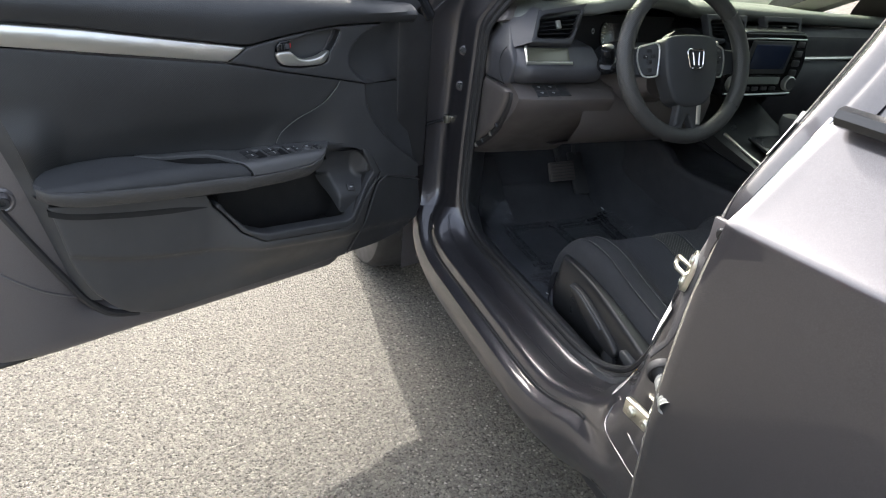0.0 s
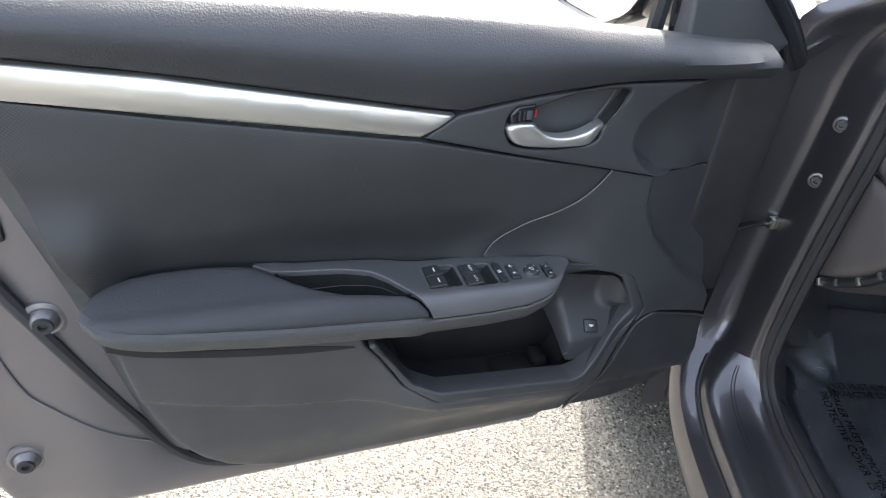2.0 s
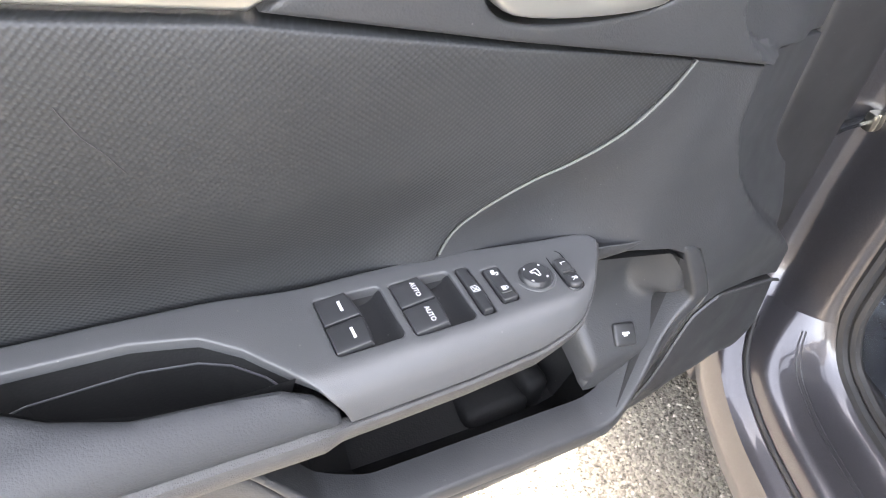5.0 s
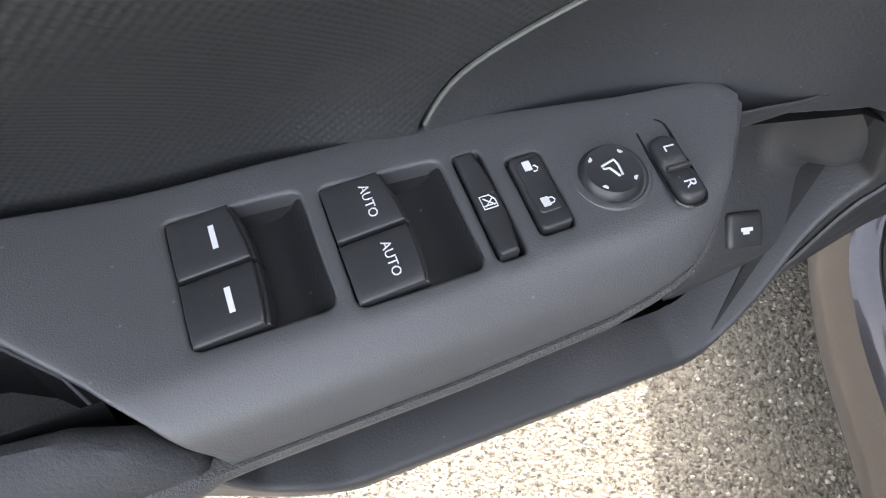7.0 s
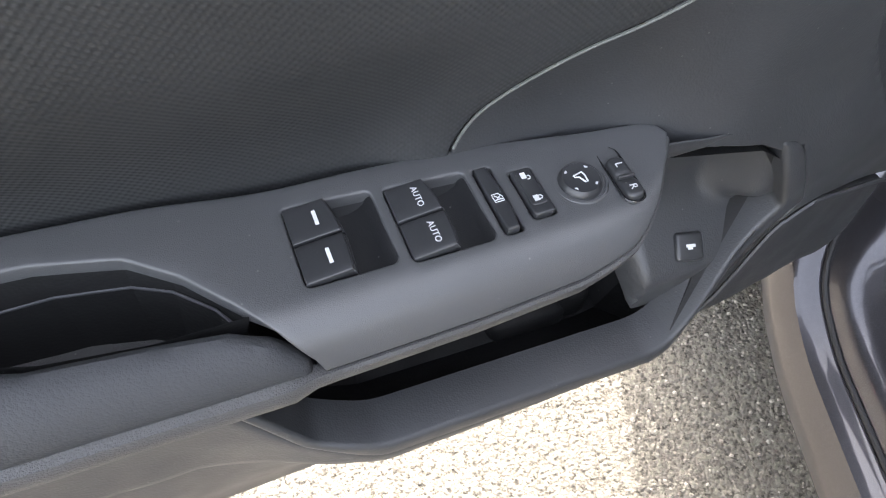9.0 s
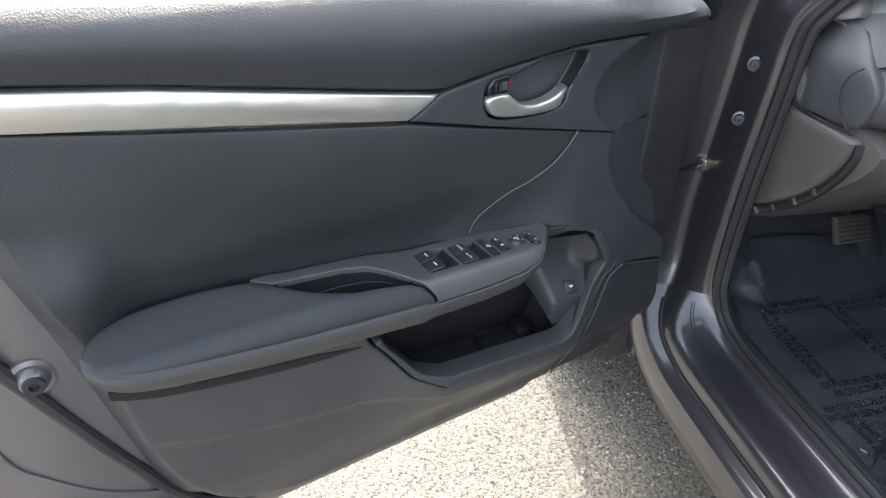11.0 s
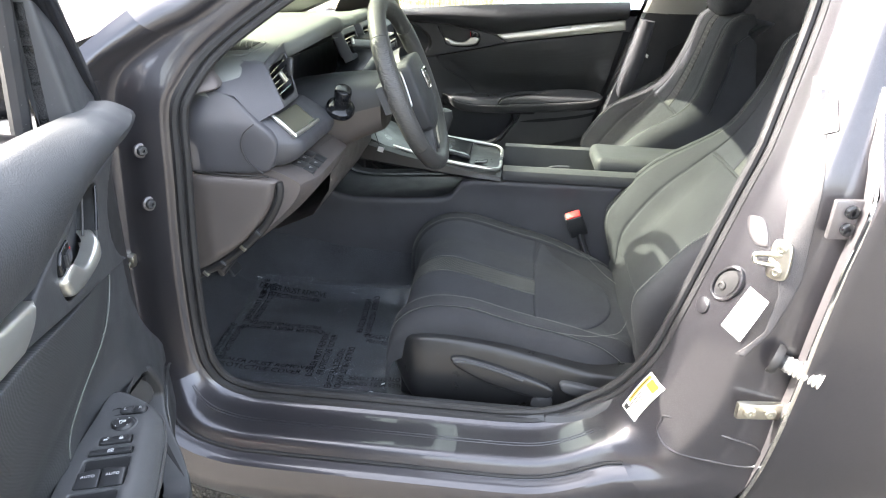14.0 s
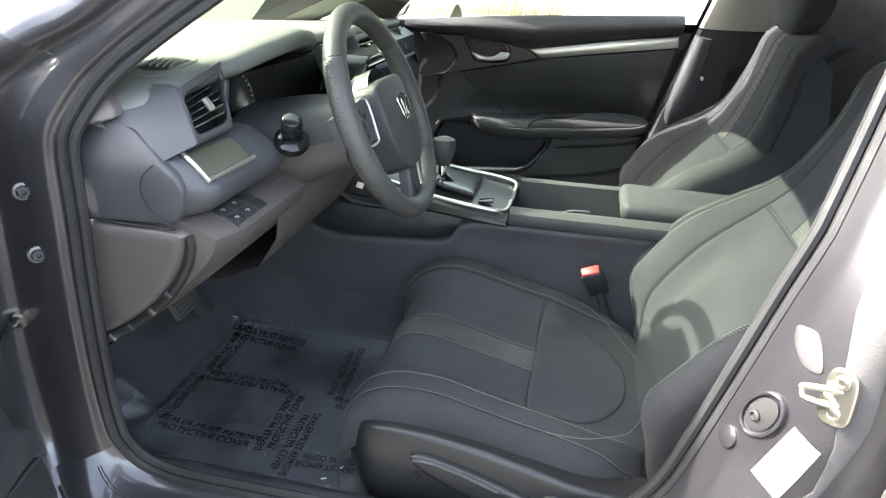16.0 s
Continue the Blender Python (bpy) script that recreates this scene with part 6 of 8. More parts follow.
def build_seat(cx, label, driver):
    seat = thing("front_seat", label, "car seat", (cx, -0.75, 0.29), "front seats")
    C, B = cushion_point(cx), back_point(cx)
    by = lambda y: b_at(CUSHION, 1, y)
    bz = lambda z: b_at(BACKREST, 2, z)
    end = CUSHION[1][-1] - 0.004
    cu = part("cushion", patch([(-0.33, 0.0), (0.33, 0.0), (0.33, end), (-0.33, end)], lambda a, b, h: C(a, b, h - 0.0045), 0.022, 0.004, 0.0), SEAT, seat, "dark grey cloth cushion")
    y0 = by(-0.683)
    part("centre_band", patch([(-0.030, y0), (0.030, y0), (0.028, end), (-0.028, end)], C, 0.011, 0.003, 0.004), HEX, cu, "band of coarse dotted mesh cloth")
    for s in (-1, 1):
        part("front_panel", patch([(s * 0.033, y0), (s * 0.187, y0 + 0.003), (s * 0.187, by(-0.44)), (s * 0.170, end), (s * 0.033, end)], C, 0.013, 0.005, 0.004), SEAT_MID, cu)
        part("bolster_strip", patch([(s * 0.190, by(-0.88)), (s * 0.234, by(-0.88)), (s * 0.234, by(-0.45)), (s * 0.228, end), (s * 0.174, end), (s * 0.190, by(-0.44))], C, 0.013, 0.004, 0.004), SEAT, cu)
        part("bolster", patch([(s * 0.237, by(-0.92)), (s * 0.335, by(-0.92)), (s * 0.335, by(-0.42)), (s * 0.30, end), (s * 0.232, end), (s * 0.237, by(-0.45))], C, 0.014, 0.004, 0.004), SEAT, cu)
        stitches([C(s * 0.2355, by(-0.88) + (end - 0.01 - by(-0.88)) * k / 60, -0.0006) for k in range(61)], THREAD, cu)
        stitches([C(s * 0.194, by(-0.85) + (end - 0.06 - by(-0.85)) * k / 60, 0.0004) for k in range(61)], THREAD, cu)
        stitches([C(s * 0.0335, y0 + 0.004 + (end - 0.01 - y0) * k / 50, 0.0002) for k in range(51)], THREAD, cu)
    yr = by(-0.868)
    U_ = [(-0.165, y0 - 0.003), (0.165, y0 - 0.003), (0.166, by(-0.73)), (0.150, by(-0.775)), (0.115, by(-0.82)), (0.062, by(-0.852)), (0.0, by(-0.861)), (-0.062, by(-0.852)), (-0.115, by(-0.82)), (-0.150, by(-0.775)), (-0.166, by(-0.73))]
    ring = [(0.235 * math.cos(t), -0.715 - 0.185 * math.sin(t)) for t in [math.pi * k / 90 for k in range(91)]]
    stitches([C(a, by(y), 0.0006) for a, y in ring], THREAD, cu)
    part("rear_panel", patch(curve2(U_, 5), C, 0.012, 0.006, 0.004), SEAT_MID, cu, "smooth dark inset panel")
    # backrest
    top = BACKREST[1][-1] - 0.004
    ba = part("backrest", patch([(-0.40, 0.0), (0.40, 0.0), (0.40, bz(0.86)), (0.33, bz(1.0)), (0.27, top), (-0.27, top), (-0.33, bz(1.0)), (-0.40, bz(0.86))], lambda a, b, h: B(a, b, h - 0.0045), 0.024, 0.004, 0.0), SEAT, seat, "dark grey cloth backrest")
    z1 = bz(0.768)
    part("lower_insert", patch([(-0.165, bz(0.50)), (0.165, bz(0.50)), (0.165, z1 - 0.004), (-0.165, z1 - 0.004)], B, 0.013, 0.006, 0.004), SEAT, ba)
    part("centre_band", patch([(-0.034, z1), (0.034, z1), (0.034, top), (-0.034, top)], B, 0.011, 0.003, 0.004), HEX, ba, "band of coarse dotted mesh cloth")
    for s in (-1, 1):
        part("upper_panel", patch([(s * 0.037, z1), (s * 0.165, z1), (s * 0.165, top), (s * 0.037, top)], B, 0.014, 0.005, 0.004), SEAT_MID, ba)
        part("bolster_strip", patch([(s * 0.168, bz(0.47)), (s * 0.216, bz(0.47)), (s * 0.216, top), (s * 0.168, top)], B, 0.014, 0.004, 0.004), SEAT, ba)
        part("bolster", patch([(s * 0.219, bz(0.46)), (s * 0.40, bz(0.46)), (s * 0.40, bz(0.86)), (s * 0.33, bz(1.0)), (s * 0.27, top), (s * 0.219, top)], B, 0.015, 0.004, 0.004), SEAT, ba)
        stitches([B(s * 0.2175, bz(0.49) + (top - 0.02 - bz(0.49)) * k / 80, -0.0004) for k in range(81)], THREAD, ba)
        stitches([B(s * 0.208, bz(0.49) + (top - 0.02 - bz(0.49)) * k / 80, 0.0006) for k in range(81)], THREAD, ba)
    shell = []
    for i in range(9):
        p, n = along(BACKREST, top * i / 8)
        w = 0.25 + 0.02 * smoothstep(0.45, 0.6, p.z) - 0.06 * smoothstep(0.82, 1.02, p.z)
        shell.append([Vector((cx + w * s, p.y - 0.085 + 0.07 * s ** 4 - 0.03 * smoothstep(1.0, 0.5, p.z), p.z - 0.02)) for s in [k / 4 - 1 for k in range(9)]])
    part("back_shell", loft(shell), BLACK, seat)
    # head restraint
    hr = []
    for t in [k / 10 for k in range(11)]:
        z = 1.036 + 0.19 * t
        w, d = 0.125 * (1 - 0.9 * abs(2 * t - 1) ** 6), 0.045 * (1 - 0.85 * abs(2 * t - 1) ** 5)
        y = -1.205 - 0.03 * t
        hr.append([Vector((cx + w * (abs(math.cos(a)) ** 0.5) * (1 if math.cos(a) >= 0 else -1), y + d * (abs(math.sin(a)) ** 0.7) * (1 if math.sin(a) >= 0 else -1), z)) for a in [2 * math.pi * k / 28 for k in range(28)]])
    part("head_restraint", loft(hr, close_v=True, caps=True), SEAT_MID, seat, "dark cloth head restraint")
    for s in (-1, 1):
        part("post", tube([(cx + s * 0.07, -1.215, 1.0), (cx + s * 0.07, -1.22, 1.12)], 0.006, 10), CHROME, seat)
    # frame, rails and side shield
    part("seat_frame", rbox((0.44, 0.50, 0.08), pose(cx, -0.68, 0.39), 0.02), BLACK, seat)
    for s in (-1, 1):
        part("slide_rail", rbox((0.04, 0.56, 0.06), pose(cx + s * 0.19, -0.68, 0.32), 0.008), STEEL if s > 0 else BLACK, seat)
    side = -1 if driver else 1

    def shield(y, z, h):
        return Vector((cx + side * (0.284 + 0.012 * math.sin(math.pi * min(max((z - 0.33) / 0.15, 0), 1)) - 0.05 * smoothstep(-0.47, -0.39, y) ** 2 + h), y, z))
    sh = part("side_shield", patch(curve2([(-0.396, 0.40), (-0.394, 0.445), (-0.420, 0.476), (-0.48, 0.488), (-0.60, 0.480), (-0.70, 0.462), (-0.80, 0.442), (-0.90, 0.440), (-0.97, 0.455), (-0.985, 0.40), (-0.95, 0.345), (-0.85, 0.333), (-0.70, 0.326), (-0.57, 0.322), (-0.50, 0.320), (-0.445, 0.338), (-0.414, 0.365)], 4), shield, 0.013, 0.008, 0.05), SHIELD, seat, "black plastic side shield")
    if driver:
        def lev(y, z, h):
            return shield(y, z, h + 0.012)
        part("height_lever", patch(curve2([(-0.518, 0.456), (-0.55, 0.458), (-0.62, 0.443), (-0.70, 0.418), (-0.722, 0.402), (-0.712, 0.384), (-0.67, 0.386), (-0.60, 0.405), (-0.54, 0.432), (-0.522, 0.444)], 4), lev, 0.008, 0.006, 0.016), SHIELD, sh, "black seat height lever")
        part("lever_lip", tube(spline([lev(y, z, 0.001) for y, z in [(-0.522, 0.452), (-0.56, 0.451), (-0.62, 0.437), (-0.66, 0.424)]], 6), 0.0035, 8), BLACK, sh)
        part("recline_lever", patch(curve2([(-0.735, 0.424), (-0.78, 0.420), (-0.86, 0.402), (-0.875, 0.388), (-0.85, 0.380), (-0.78, 0.392), (-0.738, 0.404)], 4), lev, 0.008, 0.005, 0.016), BLACK, sh, "black recline lever")
        part("pivot_cap", lathe([(0.022, 0.0), (0.021, 0.008), (0.014, 0.010), (0, 0.010)], axes(shield(-0.70, 0.372, 0.004), (0, 1, 0), (-1, 0, 0)), 24), BLACK, sh)
    # buckle
    x = cx + (0.235 if driver else -0.235)
    m = pose(x - 0.010, -0.788, 0.551, -32, 22, 90)
    part("belt_stalk", tube(spline([(x + 0.012, -0.85, 0.40), (x + 0.010, -0.825, 0.46), m @ Vector((0, 0, -0.035))], 5), 0.017, 8, flat=0.5), BLACK, seat, "black buckle stalk")
    bk = part("belt_buckle", rbox((0.044, 0.026, 0.080), m, 0.005), BLACK, seat)
    part("button_frame", rbox((0.043, 0.025, 0.010), m @ pose(0, 0, 0.038), 0.004), LOWER, bk)
    part("release_button", rbox((0.037, 0.020, 0.012), m @ pose(0, 0, 0.041), 0.003), RED, bk, "red belt release button")
    return seat


build_seat(0.40, "dark grey cloth driver's seat with pale stitching", True)
build_seat(1.160, "dark grey cloth front passenger seat with pale stitching", False)

# strip added in a paler plastic for sunlight along the pillar lining's edge
part("pillar_sun_strip", tube(spline([(1.452, -0.985, 0.735), (1.449, -1.000, 0.79), (1.443, -1.018, 0.88), (1.436, -1.032, 0.95), (1.430, -1.040, 1.0)], 3), [0.010, 0.020, 0.027, 0.031, 0.032, 0.032, 0.031, 0.030, 0.029, 0.028, 0.027, 0.026, 0.025], 12), DASH_MID, car, "paler strip standing for sun on the pillar edge")
# far seat belt
belt = thing("seat_belt", "black seat belt hanging from the far pillar", "seat belt", (1.49, -1.06, 0.88))
part("webbing", loft([[Vector((1.490, -1.045, 0.50)), Vector((1.470, -1.085, 0.50))], [Vector((1.488, -1.045, 0.80)), Vector((1.468, -1.085, 0.80))], [Vector((1.485, -1.05, 0.88)), Vector((1.465, -1.09, 0.88))], [Vector((1.44, -1.06, 1.10)), Vector((1.425, -1.10, 1.10))], [Vector((1.40, -1.06, 1.22)), Vector((1.385, -1.10, 1.22))]]), BLACK, belt, "black webbing")
part("stop_button", lathe([(0.010, -0.006), (0.012, 0), (0.010, 0.006), (0, 0.007)], axes((1.468, -1.066, 0.88), (0, 1, 0), (-1, 0, 0.1)), 16), SATIN, belt)

# ---- dashboard ----
dash = thing("dashboard", "dark grey moulded dashboard with vents and a screen", "dashboard", (XC, 0.05, 0.6))
LEAD = [(0.05, -0.115), (0.08, -0.165), (0.12, -0.178), (0.22, -0.178), (0.255, -0.190), (0.30, -0.222), (0.40, -0.240), (0.50, -0.222), (0.56, -0.175), (0.62, -0.160), (0.72, -0.165), (0.85, -0.165), (0.95, -0.14), (1.45, -0.10)]
RISE = [(0.05, 0.958), (0.075, 0.990), (0.11, 1.012), (0.15, 1.020), (0.25, 1.028), (0.30, 1.048), (0.40, 1.062), (0.50, 1.050), (0.58, 1.030), (0.72, 1.028), (0.90, 1.022), (1.45, 1.005)]
rows = []
for i in range(57):
    x = 0.05 + 1.43 * i / 56
    l, z = lerp_table(LEAD, x), lerp_table(RISE, x)
    rows.append([Vector((x, y, q)) for y, q in ((0.52, 0.972 + (z - 1.02) * 0.3), (0.30, 0.985 + (z - 1.02) * 0.4), (0.12, 0.998 + (z - 1.02) * 0.7), (0.0, z - 0.012), (-0.07, z - 0.004), (l + 0.05, z), (l + 0.015, z - 0.002), (l + 0.003, z - 0.009), (l, z - 0.020), (l + 0.012, z - 0.034), (l + 0.06, z - 0.04))])
part("dash_top", loft([spline(r, 3) for r in rows]), DASH, dash, "soft grained dark dash top")
part("dash_core", rbox((1.36, 0.34, 0.32), pose(XC, 0.12, 0.80), 0.03), BLACK, dash)


# vent pods
def quad(tl, tr, br, bl, bulge=0.0):
    tl, tr, br, bl = (Vector(p) for p in (tl, tr, br, bl))
    n = (tr - tl).cross(bl - tl).normalized()
    if n.y > 0:
        n = -n

    def f(a, b, h):
        p = tl.lerp(tr, a).lerp(bl.lerp(br, a), b)
        return p + n * (h + bulge * math.sin(math.pi * a) * math.sin(math.pi * b))
    return f, n


def metric(f, w, hgt):
    return lambda a, b, h: f(a / w, b / hgt, h)


def vent(tl, tr, br, bl, w, hgt, slats, tab=True, inset=0.014, mat=None):
    q, n = quad(tl, tr, br, bl)
    f = metric(q, w, hgt)
    hole = curve2([(inset, inset * 1.1), (w * 0.5, inset), (w - inset, inset * 1.1), (w - inset * 0.8, hgt * 0.5), (w - inset * 1.2, hgt - inset), (w * 0.45, hgt - inset * 0.8), (inset * 1.1, hgt - inset), (inset * 0.9, hgt * 0.5)], 3)
    fr = part("vent_frame", patch([(0, 0), (w, 0), (w, hgt), (0, hgt)], f, 0.007, 0.004, 0.02, [hole]), mat or DASH_MID, dash, "dark vent frame")
    back = patch(hole, lambda a, b, h: f(a, b, h - 0.030), 0.02, 0.001, 0.0)
    loft([[f(a, b, -0.002) for a, b in hole], [f(a, b, -0.031) for a, b in hole]], close_v=True, bm=back)
    part("vent_cavity", back, INK, fr)
    for k in range(slats):
        b = inset * 1.3 + (hgt - 2.6 * inset) * (k + 0.5) / slats
        part("slat", loft([[f(a, b + 0.0030, -0.020), f(a, b + 0.0012, -0.004), f(a, b - 0.0012, -0.004), f(a, b + 0.0005, -0.020)] for a in (inset, w / 2, w - inset)], close_v=True, caps=True), GLOSS, fr)
    if tab:
        part("vent_tab", rbox((0.012, 0.02, 0.006), axes(f(w * 0.5, hgt * 0.5, 0.0), q(1, 0.5, 0) - q(0, 0.5, 0), n), 0.002), SATIN, fr, "silver-edged tab")
    return fr


vent((0.100, -0.186, 1.004), (0.238, -0.174, 1.026), (0.188, -0.213, 0.935), (0.070, -0.226, 0.940), 0.135, 0.085, 5)
part("vent_wheel", rbox((0.010, 0.012, 0.034), pose(0.205, -0.194, 0.985, 0, 10, 0), 0.004), BUTTON, dash)
for x0, x1 in ((0.60, 0.74), (0.80, 0.94)):
    vent((x0, -0.185, 1.012), (x1, -0.185, 1.012), (x1 - 0.01, -0.215, 0.945), (x0 + 0.01, -0.215, 0.945), 0.14, 0.07, 4)
vent((1.36, -0.13, 0.985), (1.46, -0.11, 0.98), (1.46, -0.14, 0.92), (1.36, -0.16, 0.925), 0.10, 0.065, 4)
# vent in the dash top
tv = part("demister_frame", patch(curve2([(0.130, -0.150), (0.215, -0.150), (0.235, -0.110), (0.215, -0.082), (0.140, -0.082), (0.122, -0.115)], 3), lambda x, y, h: Vector((x, y, lerp_table(RISE, x) + 0.001 + h)), 0.008, 0.003, 0.006), DASH, dash)
part("demister_slot", patch([(0.142, -0.142), (0.205, -0.142), (0.216, -0.112), (0.200, -0.092), (0.148, -0.092), (0.136, -0.112)], lambda x, y, h: Vector((x, y, lerp_table(RISE, x) + 0.0022 + h)), 0.01, 0.001, 0.0), INK, tv)
for k in range(5):
    y = -0.138 + k * 0.0105
    part("slat", rbox((0.070, 0.0035, 0.003), pose(0.176, y, lerp_table(RISE, 0.176) + 0.003, 0, 0, 20), 0.001), DASH, tv)
# side cap, tray fascia, knee panels
part("side_cap", patch(curve2([(-0.055, 0.955), (-0.115, 0.968), (-0.150, 0.955), (-0.190, 0.922), (-0.212, 0.905), (-0.222, 0.885), (-0.215, 0.855), (-0.195, 0.836), (-0.12, 0.832), (-0.055, 0.835)], 4), lambda y, z, h: Vector((0.030 + 0.022 * smoothstep(0.90, 0.97, z) + 0.012 * smoothstep(-0.12, -0.05, y) - h, y, z)), 0.012, 0.006, 0.03), DASH_MID, dash, "rounded dark end cap")
part("upper_cap", patch(curve2([(-0.045, 0.995), (-0.09, 0.998), (-0.118, 0.985), (-0.120, 0.968), (-0.055, 0.958)], 4), lambda y, z, h: Vector((0.040 + 0.02 * smoothstep(0.96, 1.0, z) - h, y, z)), 0.012, 0.005, 0.03), KNEE, dash)
part("pod_side", loft([[Vector((0.052, -0.115, 0.965)), Vector((0.100, -0.150, 1.006)), Vector((0.130, -0.120, 1.015))], [Vector((0.050, -0.150, 0.958)), Vector((0.098, -0.186, 1.004)), Vector((0.11, -0.18, 1.005))], [Vector((0.042, -0.190, 0.920)), Vector((0.069, -0.226, 0.940)), Vector((0.08, -0.22, 0.94))]]), DASH_MID, dash)
rows = []
for i in range(22):
    t = i / 21
    x = 0.030 + 0.224 * t ** 1.7
    k = math.sqrt(max(0.0004, 1 - max(0.0, (0.070 - x) / 0.040) ** 2))
    cy, cz = -0.170, 0.881
    rows.append([Vector((x, cy + (y - cy) * k, cz + (z - cz) * (0.25 + 0.75 * k if i else 0.02))) for y, z in ((-0.12, 0.930), (-0.185, 0.926), (-0.205, 0.922), (-0.250, 0.893), (-0.258, 0.880), (-0.254, 0.864), (-0.235, 0.848), (-0.20, 0.838), (-0.12, 0.834))])
part("tray_fascia", loft([spline(r, 3) for r in rows]), DASH_MID, dash)
tq, tn = quad((0.066, -0.203, 0.9265), (0.186, -0.206, 0.9265), (0.172, -0.251, 0.8965), (0.052, -0.247, 0.8965))
tray = part("tray_panel", patch([(0.004, 0.004), (0.116, 0.004), (0.116, 0.049), (0.004, 0.049)], metric(tq, 0.12, 0.053), 0.01, 0.001, 0.003), shader("smoked_panel", (0.10, 0.10, 0.075), 0.22)[0], dash, "glossy smoked grey panel")
part("silver_edge", tube([tq(0.0, 0.0, 0.001), tq(0.01, 0.5, 0.001), tq(0.0, 1.0, 0.001), tq(0.5, 1.0, 0.001), tq(1.0, 0.98, 0.001)], 0.0038, 8), SATIN, tray, "satin silver edge")
rows = []
for i in range(15):
    x = 0.040 + 0.26 * i / 14
    out = 0.016 * smoothstep(0.04, 0.10, x)
    rows.append([Vector((x, y - out, z)) for y, z in ((-0.15, 0.845), (-0.205, 0.840), (-0.250, 0.821), (-0.253, 0.806), (-0.238, 0.780), (-0.205, 0.745), (-0.155, 0.702), (-0.095, 0.655), (-0.030, 0.607), (-0.018, 0.602), (-0.012, 0.612), (-0.10, 0.68))])
part("knee_panel", loft([spline(r, 3) for r in rows], caps=True), KNEE, dash, "brownish grey plastic knee panel")
side_edge = [(-0.211, 0.826), (-0.212, 0.808), (-0.202, 0.778), (-0.176, 0.738), (-0.136, 0.697), (-0.085, 0.659), (-0.045, 0.638)]
side_face = lambda y, z, h: Vector((0.026 + 0.012 * smoothstep(-0.10, -0.05, y) - h, y, z))
part("side_panel", patch(curve2([(-0.043, 0.74), (-0.045, 0.815), (-0.12, 0.827)] + side_edge, 4), side_face, 0.009, 0.014, 0.03), KNEE, dash, "brownish grey side panel")
# black tube laid in the gap beside the panel to draw its shade
part("gap_shade", tube(spline([(0.040, y - 0.006, z - 0.006) for y, z in side_edge], 6), 0.0075, 8), INK, dash)
part("cap_seam", tube(spline([(0.0255, y, z) for y, z in ((-0.188, 0.920), (-0.170, 0.904), (-0.163, 0.882), (-0.173, 0.856), (-0.198, 0.837))], 6), 0.0012, 6), INK, dash)
part("cap_seam", tube(spline([(0.030 + 0.012 * smoothstep(-0.12, -0.05, y), y, 0.8305) for y in (-0.05, -0.10, -0.15, -0.205)], 4), 0.0014, 6), INK, dash)
for k, (y, z) in enumerate(((-0.070, 0.638), (-0.105, 0.662), (-0.145, 0.694), (-0.176, 0.726))):
    part("clip", rbox((0.008, 0.012, 0.006), pose(0.034, y, z, 40, 0, 0), 0.001), STEEL if k % 2 == 0 else BLACK, dash)
sq, sn = quad((0.085, -0.221, 0.8385), (0.180, -0.221, 0.8385), (0.180, -0.266, 0.8205), (0.085, -0.266, 0.8205))
sw = part("switch_panel", patch([(0, 0), (0.095, 0), (0.095, 0.048), (0, 0.048)], metric(sq, 0.095, 0.048), 0.012, 0.002, 0.004), BLACK, dash, "small black switch panel")
for i, j, u in ((0, 0, 1), (1, 0, 1), (1, 1, 1), (2, 0, 0), (2, 1, 0), (0, 1, 1)):
    c_ = sq(0.17 + 0.33 * i, 0.27 + 0.46 * j, 0.001)
    mm = axes(c_, (1, 0, 0), sn)
    key = part("dash_switch", rbox((0.028, 0.020, 0.006), mm, 0.0015), BUTTON, sw)
    if u:
        bm = rbox((0.008, 0.0018, 0.0003), mm @ pose(0, 0.0015, 0.0031), 0)
        rbox((0.004, 0.0015, 0.0003), mm @ pose(0.001, -0.0015, 0.0031), 0, bm=bm)
        part("symbol", bm, MARK, key, "small white symbol")
# lower dash to the centre, column shroud, stalk
part("lower_cover", loft([[Vector((x, y, z)) for y, z in ((-0.15, 0.86), (-0.240, 0.835), (-0.258, 0.80), (-0.250, 0.745), (-0.215, 0.690), (-0.14, 0.655), (-0.02, 0.640))] for x in (0.225, 0.30, 0.40, 0.52, 0.62)]), KNEE, dash)
rows = []
for t, cz, w, hh in ((0.0, 0.903, 0.070, 0.056), (0.25, 0.891, 0.084, 0.066), (0.6, 0.869, 0.100, 0.080), (1.0, 0.843, 0.108, 0.092)):
    y = -0.335 + 0.20 * t
    rows.append([Vector((0.40 + w * (abs(math.cos(a)) ** 0.6) * (1 if math.cos(a) >= 0 else -1), y, cz - 0.01 + hh * (abs(math.sin(a)) ** 0.75) * (1 if math.sin(a) >= 0 else -1))) for a in [2 * math.pi * k / 28 for k in range(28)]])
part("column_shroud", loft(rows, close_v=True, caps=True), KNEE, dash, "brownish grey column shroud")
part("upper_shroud", loft([[Vector((p.x + (p.x - 0.40) * 0.03, p.y - 0.001, p.z + 0.003)) for p in row[:15]] for row in rows]), BLACK, dash, "black upper column cover")
stalk = part("light_stalk", tube([(0.345, -0.225, 0.880), (0.300, -0.250, 0.893), (0.262, -0.270, 0.906)], [0.014, 0.011, 0.011], 14), BLACK, dash, "black stalk switch")
md = axes((0.258, -0.272, 0.908), (1, 0, 0), (-0.020, -0.012, 0.036))
